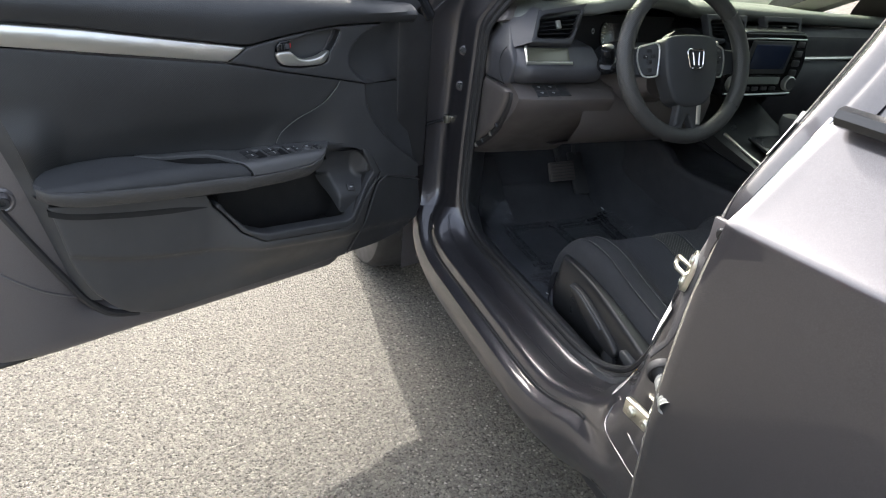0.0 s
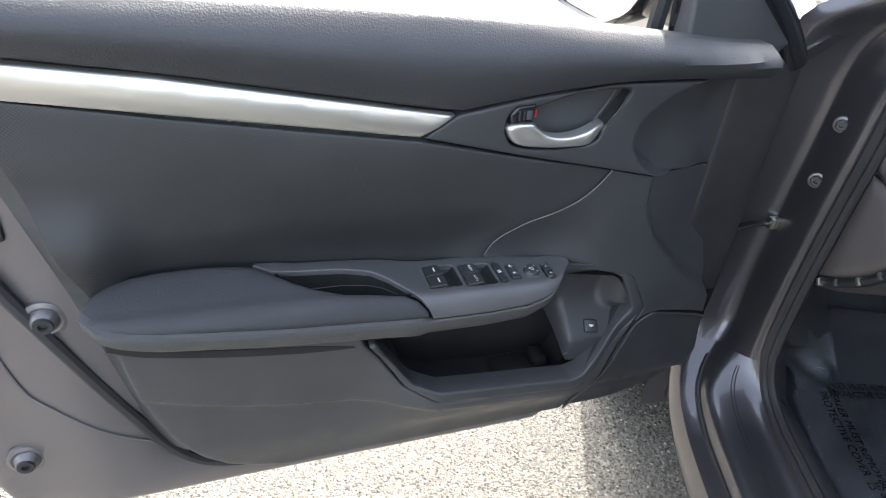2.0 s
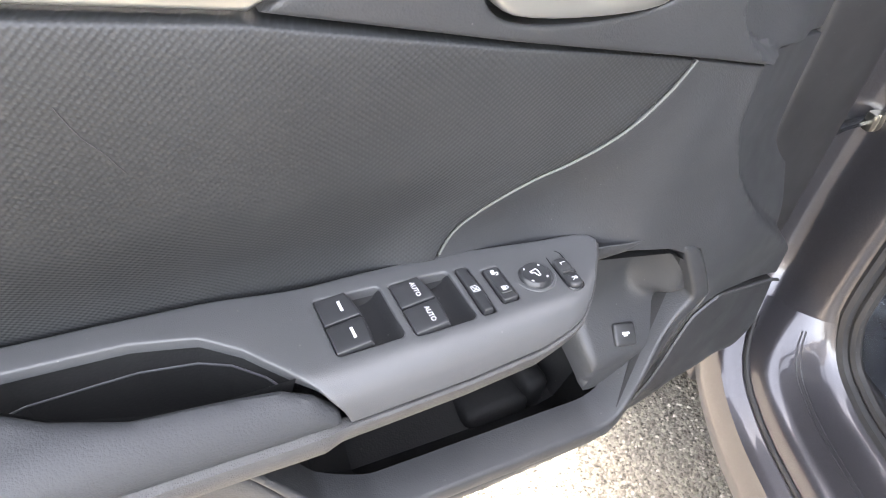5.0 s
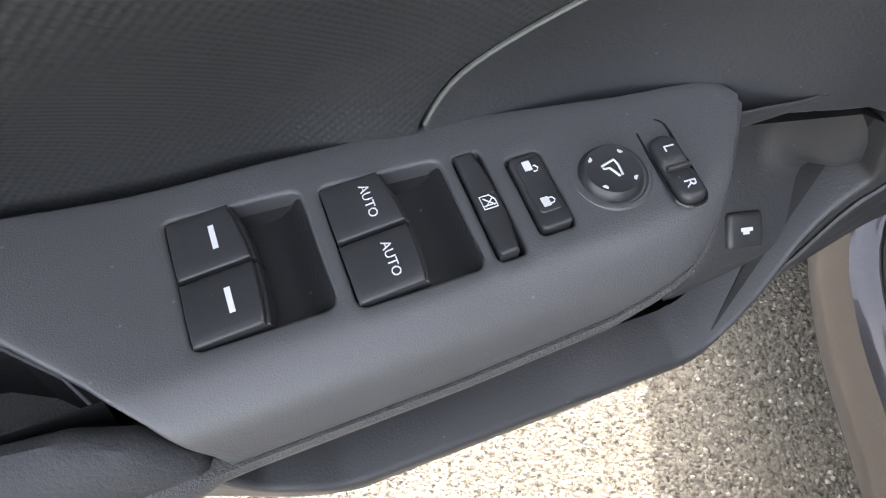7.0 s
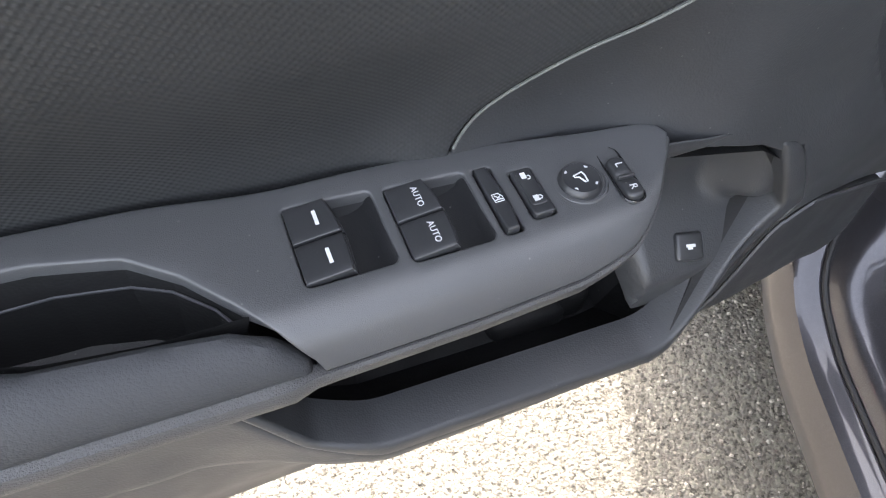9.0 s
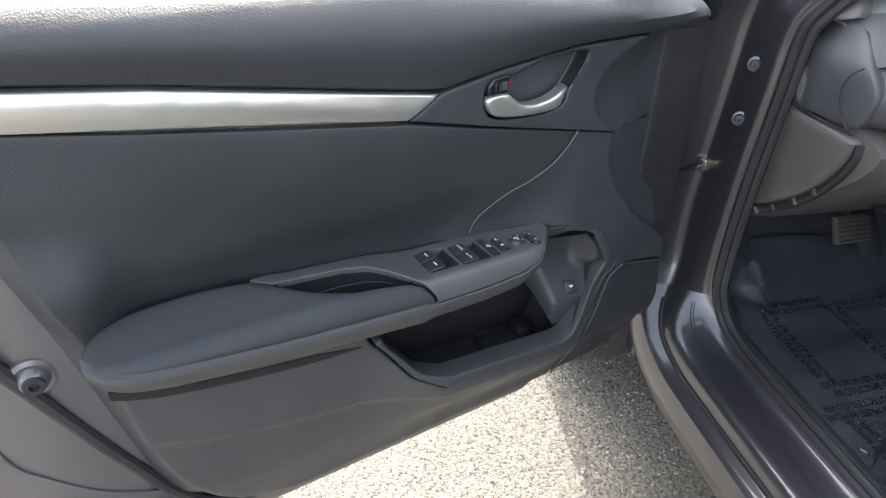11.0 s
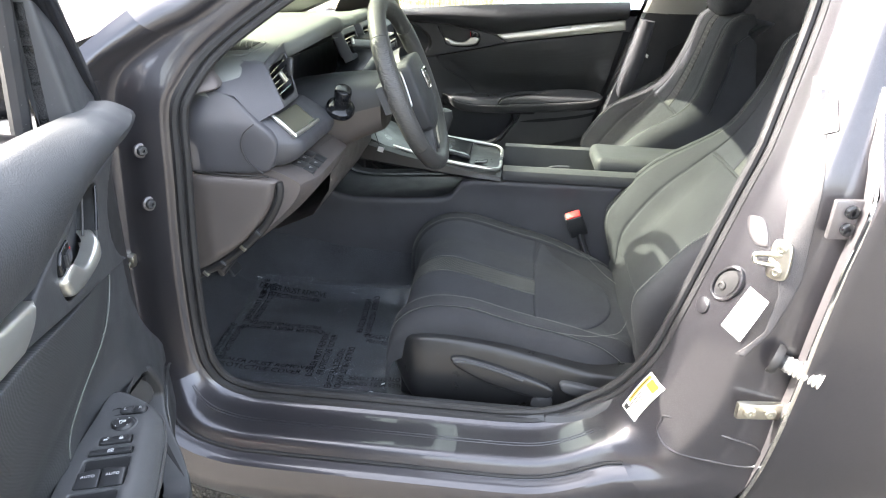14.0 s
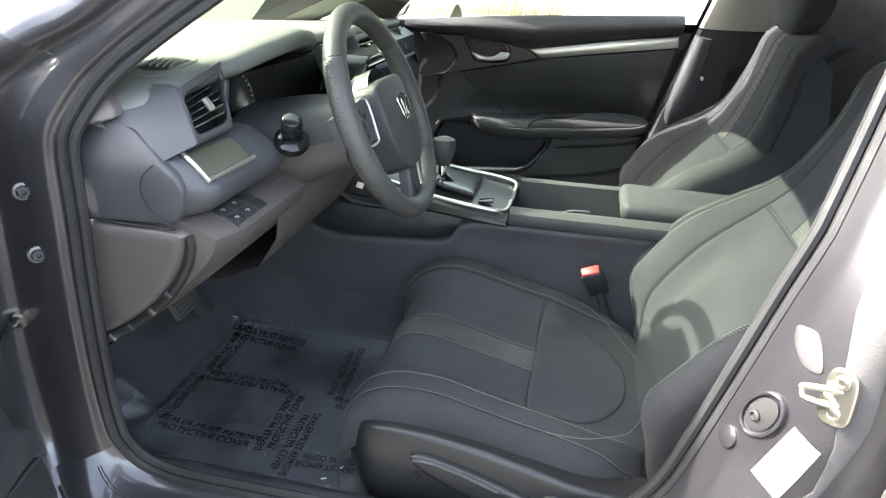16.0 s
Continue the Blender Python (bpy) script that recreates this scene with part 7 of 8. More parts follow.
part("knob", lathe([(0.0135, -0.002), (0.0160, 0.004), (0.0150, 0.020), (0.0165, 0.022), (0.0165, 0.036), (0.0150, 0.041), (0.012, 0.0425), (0, 0.043)], md, 28), GLOSS, stalk, "ribbed black knob")
part("collar", lathe([(0.012, -0.018), (0.026, -0.016), (0.0285, -0.010), (0.027, -0.002), (0.021, 0.003), (0.0145, 0.004)], md, 28), GLOSS, stalk)
part("right_stalk", tube([(0.47, -0.24, 0.905), (0.53, -0.262, 0.93), (0.575, -0.275, 0.948)], [0.011, 0.009, 0.013], 12), BLACK, dash)
# instruments
part("cluster_bowl", loft([[Vector((x, y, z)) for x in (0.23, 0.30, 0.40, 0.50, 0.57)] for y, z in ((-0.19, 1.0), (-0.10, 0.99), (-0.085, 0.93), (-0.10, 0.87), (-0.16, 0.855), (-0.20, 0.86))]), INK, dash)
cl = part("dial", lathe([(0.062, 0.0), (0.060, 0.004), (0.056, 0.002), (0.0, 0.002)], axes((0.40, -0.10, 0.935), (1, 0, 0), (0, -1, 0.25)), 36), GLOSS, dash, "dark instrument dial")
bm = bmesh.new()
for k in range(25):
    a = radians(-40 + 260 * k / 24)
    rbox((0.0012, 0.006, 0.0006), axes((0.40, -0.10, 0.935), (1, 0, 0), (0, -1, 0.25)) @ pose(0.052 * math.cos(a), 0.052 * math.sin(a), 0.0035, 0, 0, math.degrees(a) - 90), 0, bm=bm)
part("dial_marks", bm, MARK, cl)
writing("lettering", "0", 0.02, axes((0.315, -0.100, 0.945), (1, 0, 0), (0, -1, 0.25)) @ pose(0, 0, 0.004), MARK, cl, "white figure")
# centre stack
st = part("radio_panel", patch(rounded([(0.665, 0.985), (0.890, 0.985), (0.925, 0.90), (0.915, 0.805), (0.66, 0.805), (0.645, 0.90)], 0.02), lambda x, z, h: Vector((x, -0.262 - (z - 0.95) * 0.12 - h, z)), 0.015, 0.008, 0.09), GLOSS, dash, "gloss black centre stack")
part("screen_bezel", rbox((0.150, 0.006, 0.088), pose(0.772, -0.266, 0.919, 6), 0.004), BLACK, st)
part("screen", rbox((0.126, 0.006, 0.066), pose(0.772, -0.2685, 0.921, 6), 0.002), shader("dark_screen", (0.02, 0.03, 0.06), 0.12)[0], st, "dark touch screen")
for x in (0.872, ):
    for z in (0.93, 0.905, 0.88, 0.855):
        part("button", rbox((0.022, 0.008, 0.016), pose(x, -0.268, z + 0.024), 0.002), BUTTON, st)
for x in (0.676, 0.877):
    part("climate_knob", lathe([(0.021, 0), (0.020, 0.012), (0.016, 0.014), (0, 0.014)], axes((x, -0.256, 0.848), (1, 0, 0), (0, -1, 0.05)), 26), SATIN, st, "silver-ringed knob")
    part("knob_face", lathe([(0.0165, 0.010), (0.0160, 0.0155), (0, 0.0155)], axes((x, -0.256, 0.848), (1, 0, 0), (0, -1, 0.05)), 26), BLACK, st)
part("climate_strip", rbox((0.150, 0.006, 0.020), pose(0.77, -0.256, 0.855), 0.002), shader("grey_display", (0.20, 0.22, 0.20), 0.25)[0], st, "grey climate display")
for k in range(5):
    part("climate_key", rbox((0.022, 0.006, 0.010), pose(0.706 + 0.032 * k, -0.252, 0.832), 0.002), BUTTON, st)
part("silver_frame", tube(spline([(0.665, -0.266, 0.966), (0.77, -0.268, 0.968), (0.89, -0.266, 0.966)], 6), 0.002, 8), SATIN, st)
part("silver_frame", tube(spline([(0.665, -0.250, 0.818), (0.77, -0.252, 0.816), (0.905, -0.250, 0.818)], 6), 0.0028, 8), SATIN, st)
for mirror in (False, True):
    pts_ = spline([(0, y, z) for y, z in ((-0.050, 0.90), (-0.058, 0.94), (-0.080, 0.985), (-0.120, 1.035), (-0.19, 1.092), (-0.30, 1.167), (-0.45, 1.257))], 4)
    rows = []
    for p in pts_:
        x0 = side_x(p.z, False) + 0.012
        rows.append([Vector((2 * XC - x if mirror else x, y, z)) for x, y, z in ((x0, p.y + 0.004, p.z + 0.002), (x0 + 0.018, p.y + 0.020, p.z + 0.006), (x0 + 0.045, p.y + 0.055, p.z + 0.016), (x0 + 0.080, p.y + 0.115, p.z + 0.030))])
    part("pillar_foot_trim", loft(rows[:14]), KNEE, dash, "brownish grey pillar foot trim")
    part("pillar_foot_trim", loft(rows[13:]), BEIGE, dash, "pale grey pillar trim")
# passenger side
part("dash_face", loft([[Vector((x, y - 0.02 * smoothstep(1.1, 0.9, x), z)) for y, z in ((-0.115, 0.975), (-0.150, 0.955), (-0.155, 0.90), (-0.150, 0.89), (-0.17, 0.86), (-0.165, 0.78), (-0.12, 0.68), (-0.02, 0.60))] for x in (0.90, 1.05, 1.2, 1.35, 1.48)]), DASH_MID, dash)
part("dash_strip", tube([(0.92, -0.180, 0.897), (1.2, -0.160, 0.897), (1.47, -0.155, 0.899)], 0.005, 8), SATIN, dash, "satin silver strip")
part("end_far", patch([(-0.05, 0.96), (-0.13, 0.96), (-0.17, 0.88), (-0.16, 0.78), (-0.10, 0.66), (-0.03, 0.60)], lambda y, z, h: Vector((1.49 + h, y, z)), 0.02, 0.006, 0.03), DASH_MID, dash)

# ---- steering wheel ----
wheel_c = Vector((0.381, -0.391, 0.934))
WM = Matrix.Translation(wheel_c) @ axes((0, 0, 0), (1, 0, 0), (0, -math.cos(radians(22)), math.sin(radians(22))))
sw_ = thing("steering_wheel", "black leather steering wheel with silver spoke trims", "steering wheel", wheel_c)
R_W = 0.1675


def rim_arc(a0, a1, r, k=40):
    return tube([WM @ Vector((R_W * math.cos(radians(a0 + (a1 - a0) * i / k)), R_W * math.sin(radians(a0 + (a1 - a0) * i / k)), 0.0)) for i in range(k + 1)], r, 14)


PERF = dotted("perforated_leather", (0.050, 0.050, 0.048), 0.45, 0.0035, 0.0004, (0.030, 0.030, 0.03), "XZ")
WHEEL_SKIN = leather("wheel_leather", (0.042, 0.042, 0.041), 0.45, 520.0, 0.0005)
for a0, a1, mt, r in ((38.5, 141.5, WHEEL_SKIN, 0.0178), (142, 217.5, PERF, 0.0188), (-37.5, 38, PERF, 0.0188), (218, 322, WHEEL_SKIN, 0.0178)):
    part("rim_section", rim_arc(a0, a1, r), mt, sw_, "black leather rim" if mt is WHEEL_SKIN else "black perforated leather grip")
part("rim_core", tube([WM @ Vector((R_W * math.cos(2 * math.pi * k / 60), R_W * math.sin(2 * math.pi * k / 60), 0)) for k in range(60)], 0.0170, 12, True), BLACK, sw_)


def hub(a, b, h):
    return WM @ Vector((a, b, 0.012 + 0.020 * (1 - (a / 0.11) ** 2) * (1 - (b / 0.12) ** 2) + h))


hubp = part("airbag_cover", patch(curve2([(-0.064, 0.050), (0.0, 0.056), (0.064, 0.050), (0.074, 0.020), (0.072, -0.028), (0.060, -0.068), (0.042, -0.094), (0.0, -0.103), (-0.042, -0.094), (-0.060, -0.068), (-0.072, -0.028), (-0.074, 0.020)], 5), hub, 0.010, 0.006, 0.035), ROLL, sw_, "grained black airbag cover")
ring = curve2([(-0.021, 0.020), (0.0, 0.0215), (0.021, 0.020), (0.0195, 0.0), (0.015, -0.017), (0.0, -0.0195), (-0.015, -0.017), (-0.0195, 0.0)], 4)
bm = tube([hub(a, b, 0.003) for a, b in ring], 0.0022, 8, True)
tube([hub(-0.009, 0.015, 0.003), hub(-0.007, 0.0, 0.003), hub(-0.006, -0.013, 0.003)], 0.0022, 8, bm=bm)
tube([hub(0.009, 0.015, 0.003), hub(0.007, 0.0, 0.003), hub(0.006, -0.013, 0.003)], 0.0022, 8, bm=bm)
part("badge", bm, CHROME, hubp, "chrome badge shape")
for s in (-1, 1):
    def spoke(a, b, h):
        return WM @ Vector((a, b, -0.014 + 0.016 * smoothstep(0.135, 0.07, abs(a)) + h))
    sp = part("spoke", patch([(s * 0.066, 0.045), (s * 0.115, 0.034), (s * 0.158, 0.030), (s * 0.158, -0.022), (s * 0.115, -0.030), (s * 0.068, -0.030)], spoke, 0.010, 0.005, 0.016), BLACK, sw_)
    loop_ = curve2([(s * 0.076, 0.036), (s * 0.110, 0.036), (s * 0.122, 0.028), (s * 0.124, 0.0), (s * 0.112, -0.030), (s * 0.086, -0.032), (s * 0.080, -0.02)], 4)
    part("silver_trim", tube([spoke(a, b, 0.001) for a, b in loop_], 0.0021, 8, True), SATIN, sp, "satin silver trim")
    for (a, b) in ((0.09, 0.012), (0.106, 0.012), (0.098, 0.024), (0.098, 0.0), (0.098, -0.018)):
        k_ = part("wheel_button", rbox((0.012, 0.009, 0.004), pose(*spoke(s * a, b, 0.001)) @ WM.to_3x3().to_4x4(), 0.0018), BUTTON, sp)
    part("symbol", rbox((0.004, 0.0014, 0.0004), pose(*spoke(s * 0.106, 0.012, 0.0032)) @ WM.to_3x3().to_4x4(), 0), MARK, sp)
low = part("lower_spoke", patch([(-0.040, -0.062), (0.040, -0.062), (0.034, -0.10), (0.040, -0.158), (0.020, -0.160), (0.0, -0.12), (-0.020, -0.160), (-0.040, -0.158), (-0.034, -0.10)], lambda a, b, h: WM @ Vector((a, b, 0.004 + 0.012 * smoothstep(-0.155, -0.07, b) + h)), 0.009, 0.004, 0.014), BLACK, sw_)
for s in (-1, 1):
    part("silver_leg", patch([(s * 0.018, -0.080), (s * 0.032, -0.080), (s * 0.036, -0.142), (s * 0.024, -0.142)], lambda a, b, h: WM @ Vector((a, b, 0.0065 + 0.012 * smoothstep(-0.155, -0.07, b) + h)), 0.008, 0.003, 0.005), SATIN if s > 0 else BLACK, low)
part("hub_back", lathe([(0.075, 0.0), (0.072, 0.03), (0.05, 0.045), (0, 0.045)], WM @ pose(0, 0, 0.005, 180, 0, 0), 28), BLACK, sw_)
part("column", lathe([(0.03, 0.0), (0.03, 0.12)], WM @ pose(0, 0, -0.02, 180, 0, 0), 16), BLACK, sw_)

part("tag", rbox((0.003, 0.014, 0.012), pose(0.50, -0.30, 0.757, 20, 0, 10), 0.001), MARK, dash, "small white tag")
part("tag_string", tube([(0.50, -0.298, 0.762), (0.502, -0.285, 0.80)], 0.0012, 5), BLACK, dash)

# ---- centre console ----
con = thing("centre_console", "dark grey centre console with shifter and padded armrest", "centre console", (XC, -0.5, 0.3))
rows = []
for y, z, x in ((0.10, 0.60, 0.662), (-0.06, 0.615, 0.656), (-0.11, 0.604, 0.654), (-0.145, 0.581, 0.653), (-0.20, 0.574, 0.652), (-0.32, 0.580, 0.650), (-0.43, 0.588, 0.649), (-0.458, 0.600, 0.648), (-0.484, 0.638, 0.648), (-0.52, 0.647, 0.648), (-0.85, 0.650, 0.648), (-1.12, 0.648, 0.655)):
    rows.append([Vector(p) for p in ((x + 0.02, y, 0.30), (x + 0.008, y, z - 0.06), (x, y, z - 0.012), (x + 0.003, y, z), (x + 0.010, y, z + 0.003), (x + 0.026, y, z + 0.002), (x + 0.034, y, min(z, 0.590) - 0.004), (2 * XC - x - 0.034, y, min(z, 0.590) - 0.004), (2 * XC - x - 0.026, y, z + 0.002), (2 * XC - x - 0.010, y, z + 0.003), (2 * XC - x, y, z - 0.01), (2 * XC - x - 0.02, y, 0.30))])
part("console_body", loft([spline(r, 2) for r in rows]), DASH_MID, con, "dark plastic console body")
rows = []
for y, zt, w, th in ((-0.16, 0.78, 0.115, 0.09), (-0.24, 0.742, 0.118, 0.058), (-0.33, 0.705, 0.125, 0.034), (-0.43, 0.685, 0.135, 0.024), (-0.53, 0.672, 0.142, 0.021), (-0.585, 0.664, 0.142, 0.016)):
    rows.append([Vector((XC + w * s, y, zt + dz)) for s, dz in ((-0.92, -th), (-1.0, -th + 0.008), (-1.0, -0.012), (-0.96, 0.0), (-0.5, 0.006), (0.5, 0.006), (0.96, 0.0), (1.0, -0.012), (1.0, -th + 0.008), (0.92, -th))])
part("shift_bridge", loft(rows, close_v=True, caps=True), SHIELD, con, "dark sloping shifter bridge")
part("side_cheek", loft([[Vector((0.640, y, z)), Vector((0.630, y, z + 0.008)), Vector((0.632, y, z + d)), Vector((0.655, y, z + d + 0.006))] for y, z, d in ((-0.20, 0.690, 0.05), (-0.33, 0.672, 0.035), (-0.45, 0.660, 0.024), (-0.585, 0.647, 0.016))]), SHIELD, con, "dark grey side cheek")
for s in (-1, 1):
    part("silver_rail", tube(spline([(XC + s * 0.108, -0.30, 0.722), (XC + s * 0.118, -0.42, 0.697), (XC + s * 0.122, -0.52, 0.684), (XC + s * 0.105, -0.575, 0.676), (XC + s * 0.03, -0.582, 0.674)], 6), 0.0048, 10), SATIN, con, "satin silver rail")
part("shift_plate", patch([(0.705, -0.34), (0.835, -0.34), (0.845, -0.50), (0.695, -0.50)], lambda x, y, h: Vector((x, y, 0.680 - (y + 0.53) * -0.19 + 0.012 + h)), 0.02, 0.004, 0.006), GLOSS, con, "gloss black shift plate")
part("shift_boot", lathe([(0.045, 0.0), (0.036, 0.02), (0.022, 0.04), (0.012, 0.05)], pose(0.745, -0.415, 0.690) @ Matrix.Diagonal((0.8, 1.2, 0.6, 1)), 20), GLOSS, con)
part("shifter", tube([(0.745, -0.415, 0.70), (0.745, -0.417, 0.76)], 0.009, 10), CHROME, con)
part("shift_knob", lathe([(0.0, -0.035), (0.012, -0.033), (0.018, -0.01), (0.023, 0.015), (0.020, 0.034), (0.010, 0.040), (0, 0.041)], pose(0.745, -0.418, 0.773) @ Matrix.Diagonal((1.05, 1.25, 0.9, 1)), 24), ROLL, con, "black leather shift knob")
part("brake_switch", rbox((0.022, 0.034, 0.006), pose(0.695, -0.53, 0.684, -8), 0.002), GLOSS, con)
part("bin_floor", rbox((0.20, 0.42, 0.01), pose(XC, -0.80, 0.60), 0.002), BLACK, con)
for s in (-1, 1):
    part("console_side", loft([[Vector((XC + s * a, y, z)) for a, z in ((0.126, 0.652), (0.135, 0.656), (0.138, 0.668), (0.134, 0.681), (0.118, 0.688), (0.096, 0.685), (0.088, 0.60))] for y in (-0.590, -0.70, -0.85, -1.08)], caps=True), PAD, con, "padded console side")
part("console_armrest", rbox((0.165, 0.36, 0.045), pose(XC, -1.005, 0.688, 1), 0.018, 4), PAD, con, "padded charcoal armrest")
part("bin_edge", tube(spline([(XC - 0.083, -0.60, 0.672), (XC - 0.083, -0.68, 0.672), (XC - 0.083, -0.72, 0.684), (XC - 0.083, -0.76, 0.686)], 5), 0.003, 6), DASH_MID, con)
part("usb_panel", rbox((0.06, 0.01, 0.05), pose(0.695, -0.05, 0.640, 0, 0, 30), 0.004), BLACK, con)

# ---- pedals ----
ped = thing("brake_pedal", "black brake pedal with ribbed rubber pad", "pedal", (0.40, 0.14, 0.5))
pm = pose(0.428, 0.088, 0.476, 62, 0, 4)
part("pad", rbox((0.098, 0.062, 0.014), pm, 0.006), KNEE, ped)
for k in range(6):
    part("rib", rbox((0.086, 0.004, 0.004), pm @ pose(0, -0.024 + 0.0096 * k, 0.008), 0.001), LOWER, ped)
part("arm", tube(spline([(0.43, 0.105, 0.49), (0.435, 0.18, 0.56), (0.43, 0.22, 0.68), (0.43, 0.24, 0.80)], 6), 0.010, 8), BLACK, ped)
acc = thing("accelerator_pedal", "black plastic accelerator pedal", "pedal", (0.53, 0.14, 0.45))
part("pad", rbox((0.055, 0.15, 0.014), pose(0.535, 0.15, 0.44, 50, 0, 0), 0.006), BLACK, acc)
part("arm", tube([(0.535, 0.19, 0.49), (0.535, 0.25, 0.60), (0.535, 0.30, 0.72)], 0.008, 8), BLACK, acc)
foot = thing("foot_rest", "black plastic foot rest", "foot rest", (0.24, 0.2, 0.3))
part("pad", rbox((0.10, 0.24, 0.02), pose(0.235, 0.20, 0.375, 42, 0, 0), 0.008), BLACK, foot)

# ---- floor mat and its cover film ----
def mat_z(x, y):
    return 0.290 + 0.10 * smoothstep(0.06, 0.26, y) * 0.9 + 0.035 * smoothstep(0.56, 0.64, x)


fm = tagged(part("floor_mat", patch(curve2([(0.16, -0.45), (0.60, -0.45), (0.62, -0.30), (0.60, 0.16), (0.50, 0.22), (0.26, 0.22), (0.17, 0.12), (0.155, -0.2)], 4), lambda x, y, h: Vector((x, y, mat_z(x, y) + 0.008 + h)), 0.03, 0.008, 0.006), CARPET), "black carpet floor mat", "floor mat")


def film_z(x, y):
    v = Vector((x * 9, y * 9, 0.3))
    return mat_z(x, y) + 0.0115 + 0.008 * abs(noise.noise(v)) + 0.004 * abs(noise.noise(v * 3.1))


film = thing("plastic_cover", "clear printed plastic film laid over the floor mat", "plastic film", (0.38, -0.15, 0.298))
ff = part("film", patch([(0.148, -0.43), (0.60, -0.44), (0.645, -0.29), (0.652, 0.085), (0.42, 0.072), (0.245, 0.062), (0.16, 0.03), (0.145, -0.1)], lambda x, y, h: Vector((x, y, film_z(x, y) + h)), 0.008, 0.0005, 0.0), FILM, film)
ff.visible_shadow = False
f2 = part("loose_flap", patch([(0.150, 0.03), (0.30, 0.055), (0.28, 0.16), (0.19, 0.20), (0.135, 0.10)], lambda x, y, h: Vector((x - 0.02 * smoothstep(0.2, 0.14, x), y, film_z(x, y) + 0.004 + 0.05 * smoothstep(0.20, 0.14, x) + 0.02 * noise.noise(Vector((x * 30, y * 30, 2))))), 0.008, 0.0005, 0.0), FILM, film, "crumpled clear film")
f2.visible_shadow = False


def lettered(words, size, x0, y0, x1, y1):
    """Two lines of print lying on the film, reading from the first place to the second."""
    ob = writing("lettering", words, size, Matrix(), PRINT, film, "black capitals")
    d = Vector((x1 - x0, y1 - y0, 0))
    k = d.length / max(v.co.x for v in ob.data.vertices) / 2
    d.normalize()
    cx, cy = (x0 + x1) / 2, (y0 + y1) / 2
    for v in ob.data.vertices:
        a, b = v.co.x * k, v.co.y * 1.05
        px, py = cx + d.x * a - d.y * b, cy + d.y * a + d.x * b
        v.co = (px, py, film_z(px, py) + 0.0014)
    return ob


TEXT = "DEALER MUST REMOVE\nPROTECTIVE COVER"
lettered(TEXT, 0.021, 0.238, 0.050, 0.224, -0.182)
lettered(TEXT, 0.021, 0.205, -0.200, 0.400, -0.190)
lettered(TEXT, 0.021, 0.408, -0.168, 0.408, 0.045)
lettered(TEXT, 0.021, 0.232, 0.046, 0.405, 0.055)
lettered(TEXT, 0.021, 0.580, 0.070, 0.566, -0.125)
lettered(TEXT, 0.021, 0.585, -0.256, 0.395, -0.268)
lettered(TEXT, 0.021, 0.385, -0.275, 0.378, -0.43)
lettered(TEXT, 0.021, 0.340, -0.245, 0.155, -0.250)
lettered(TEXT, 0.021, 0.215, -0.420, 0.205, -0.270)
lettered(TEXT, 0.021, 0.420, 0.030, 0.610, 0.040)
# small white strips painted in for glints along the film's creases
for k, (x, y) in enumerate(((0.64, 0.055), (0.642, 0.03), (0.640, 0.0), (0.640, -0.03), (0.641, -0.06), (0.61, 0.075), (0.165, -0.34), (0.20, -0.36))):
    part("crease", rbox((0.012, 0.004 + 0.002 * (k % 3), 0.0012), pose(x, y, film_z(x, y) + 0.004, 20 * (k % 2), -24, 25 * k), 0.0004), MARK, film, "white strip standing for a glint on a film crease")

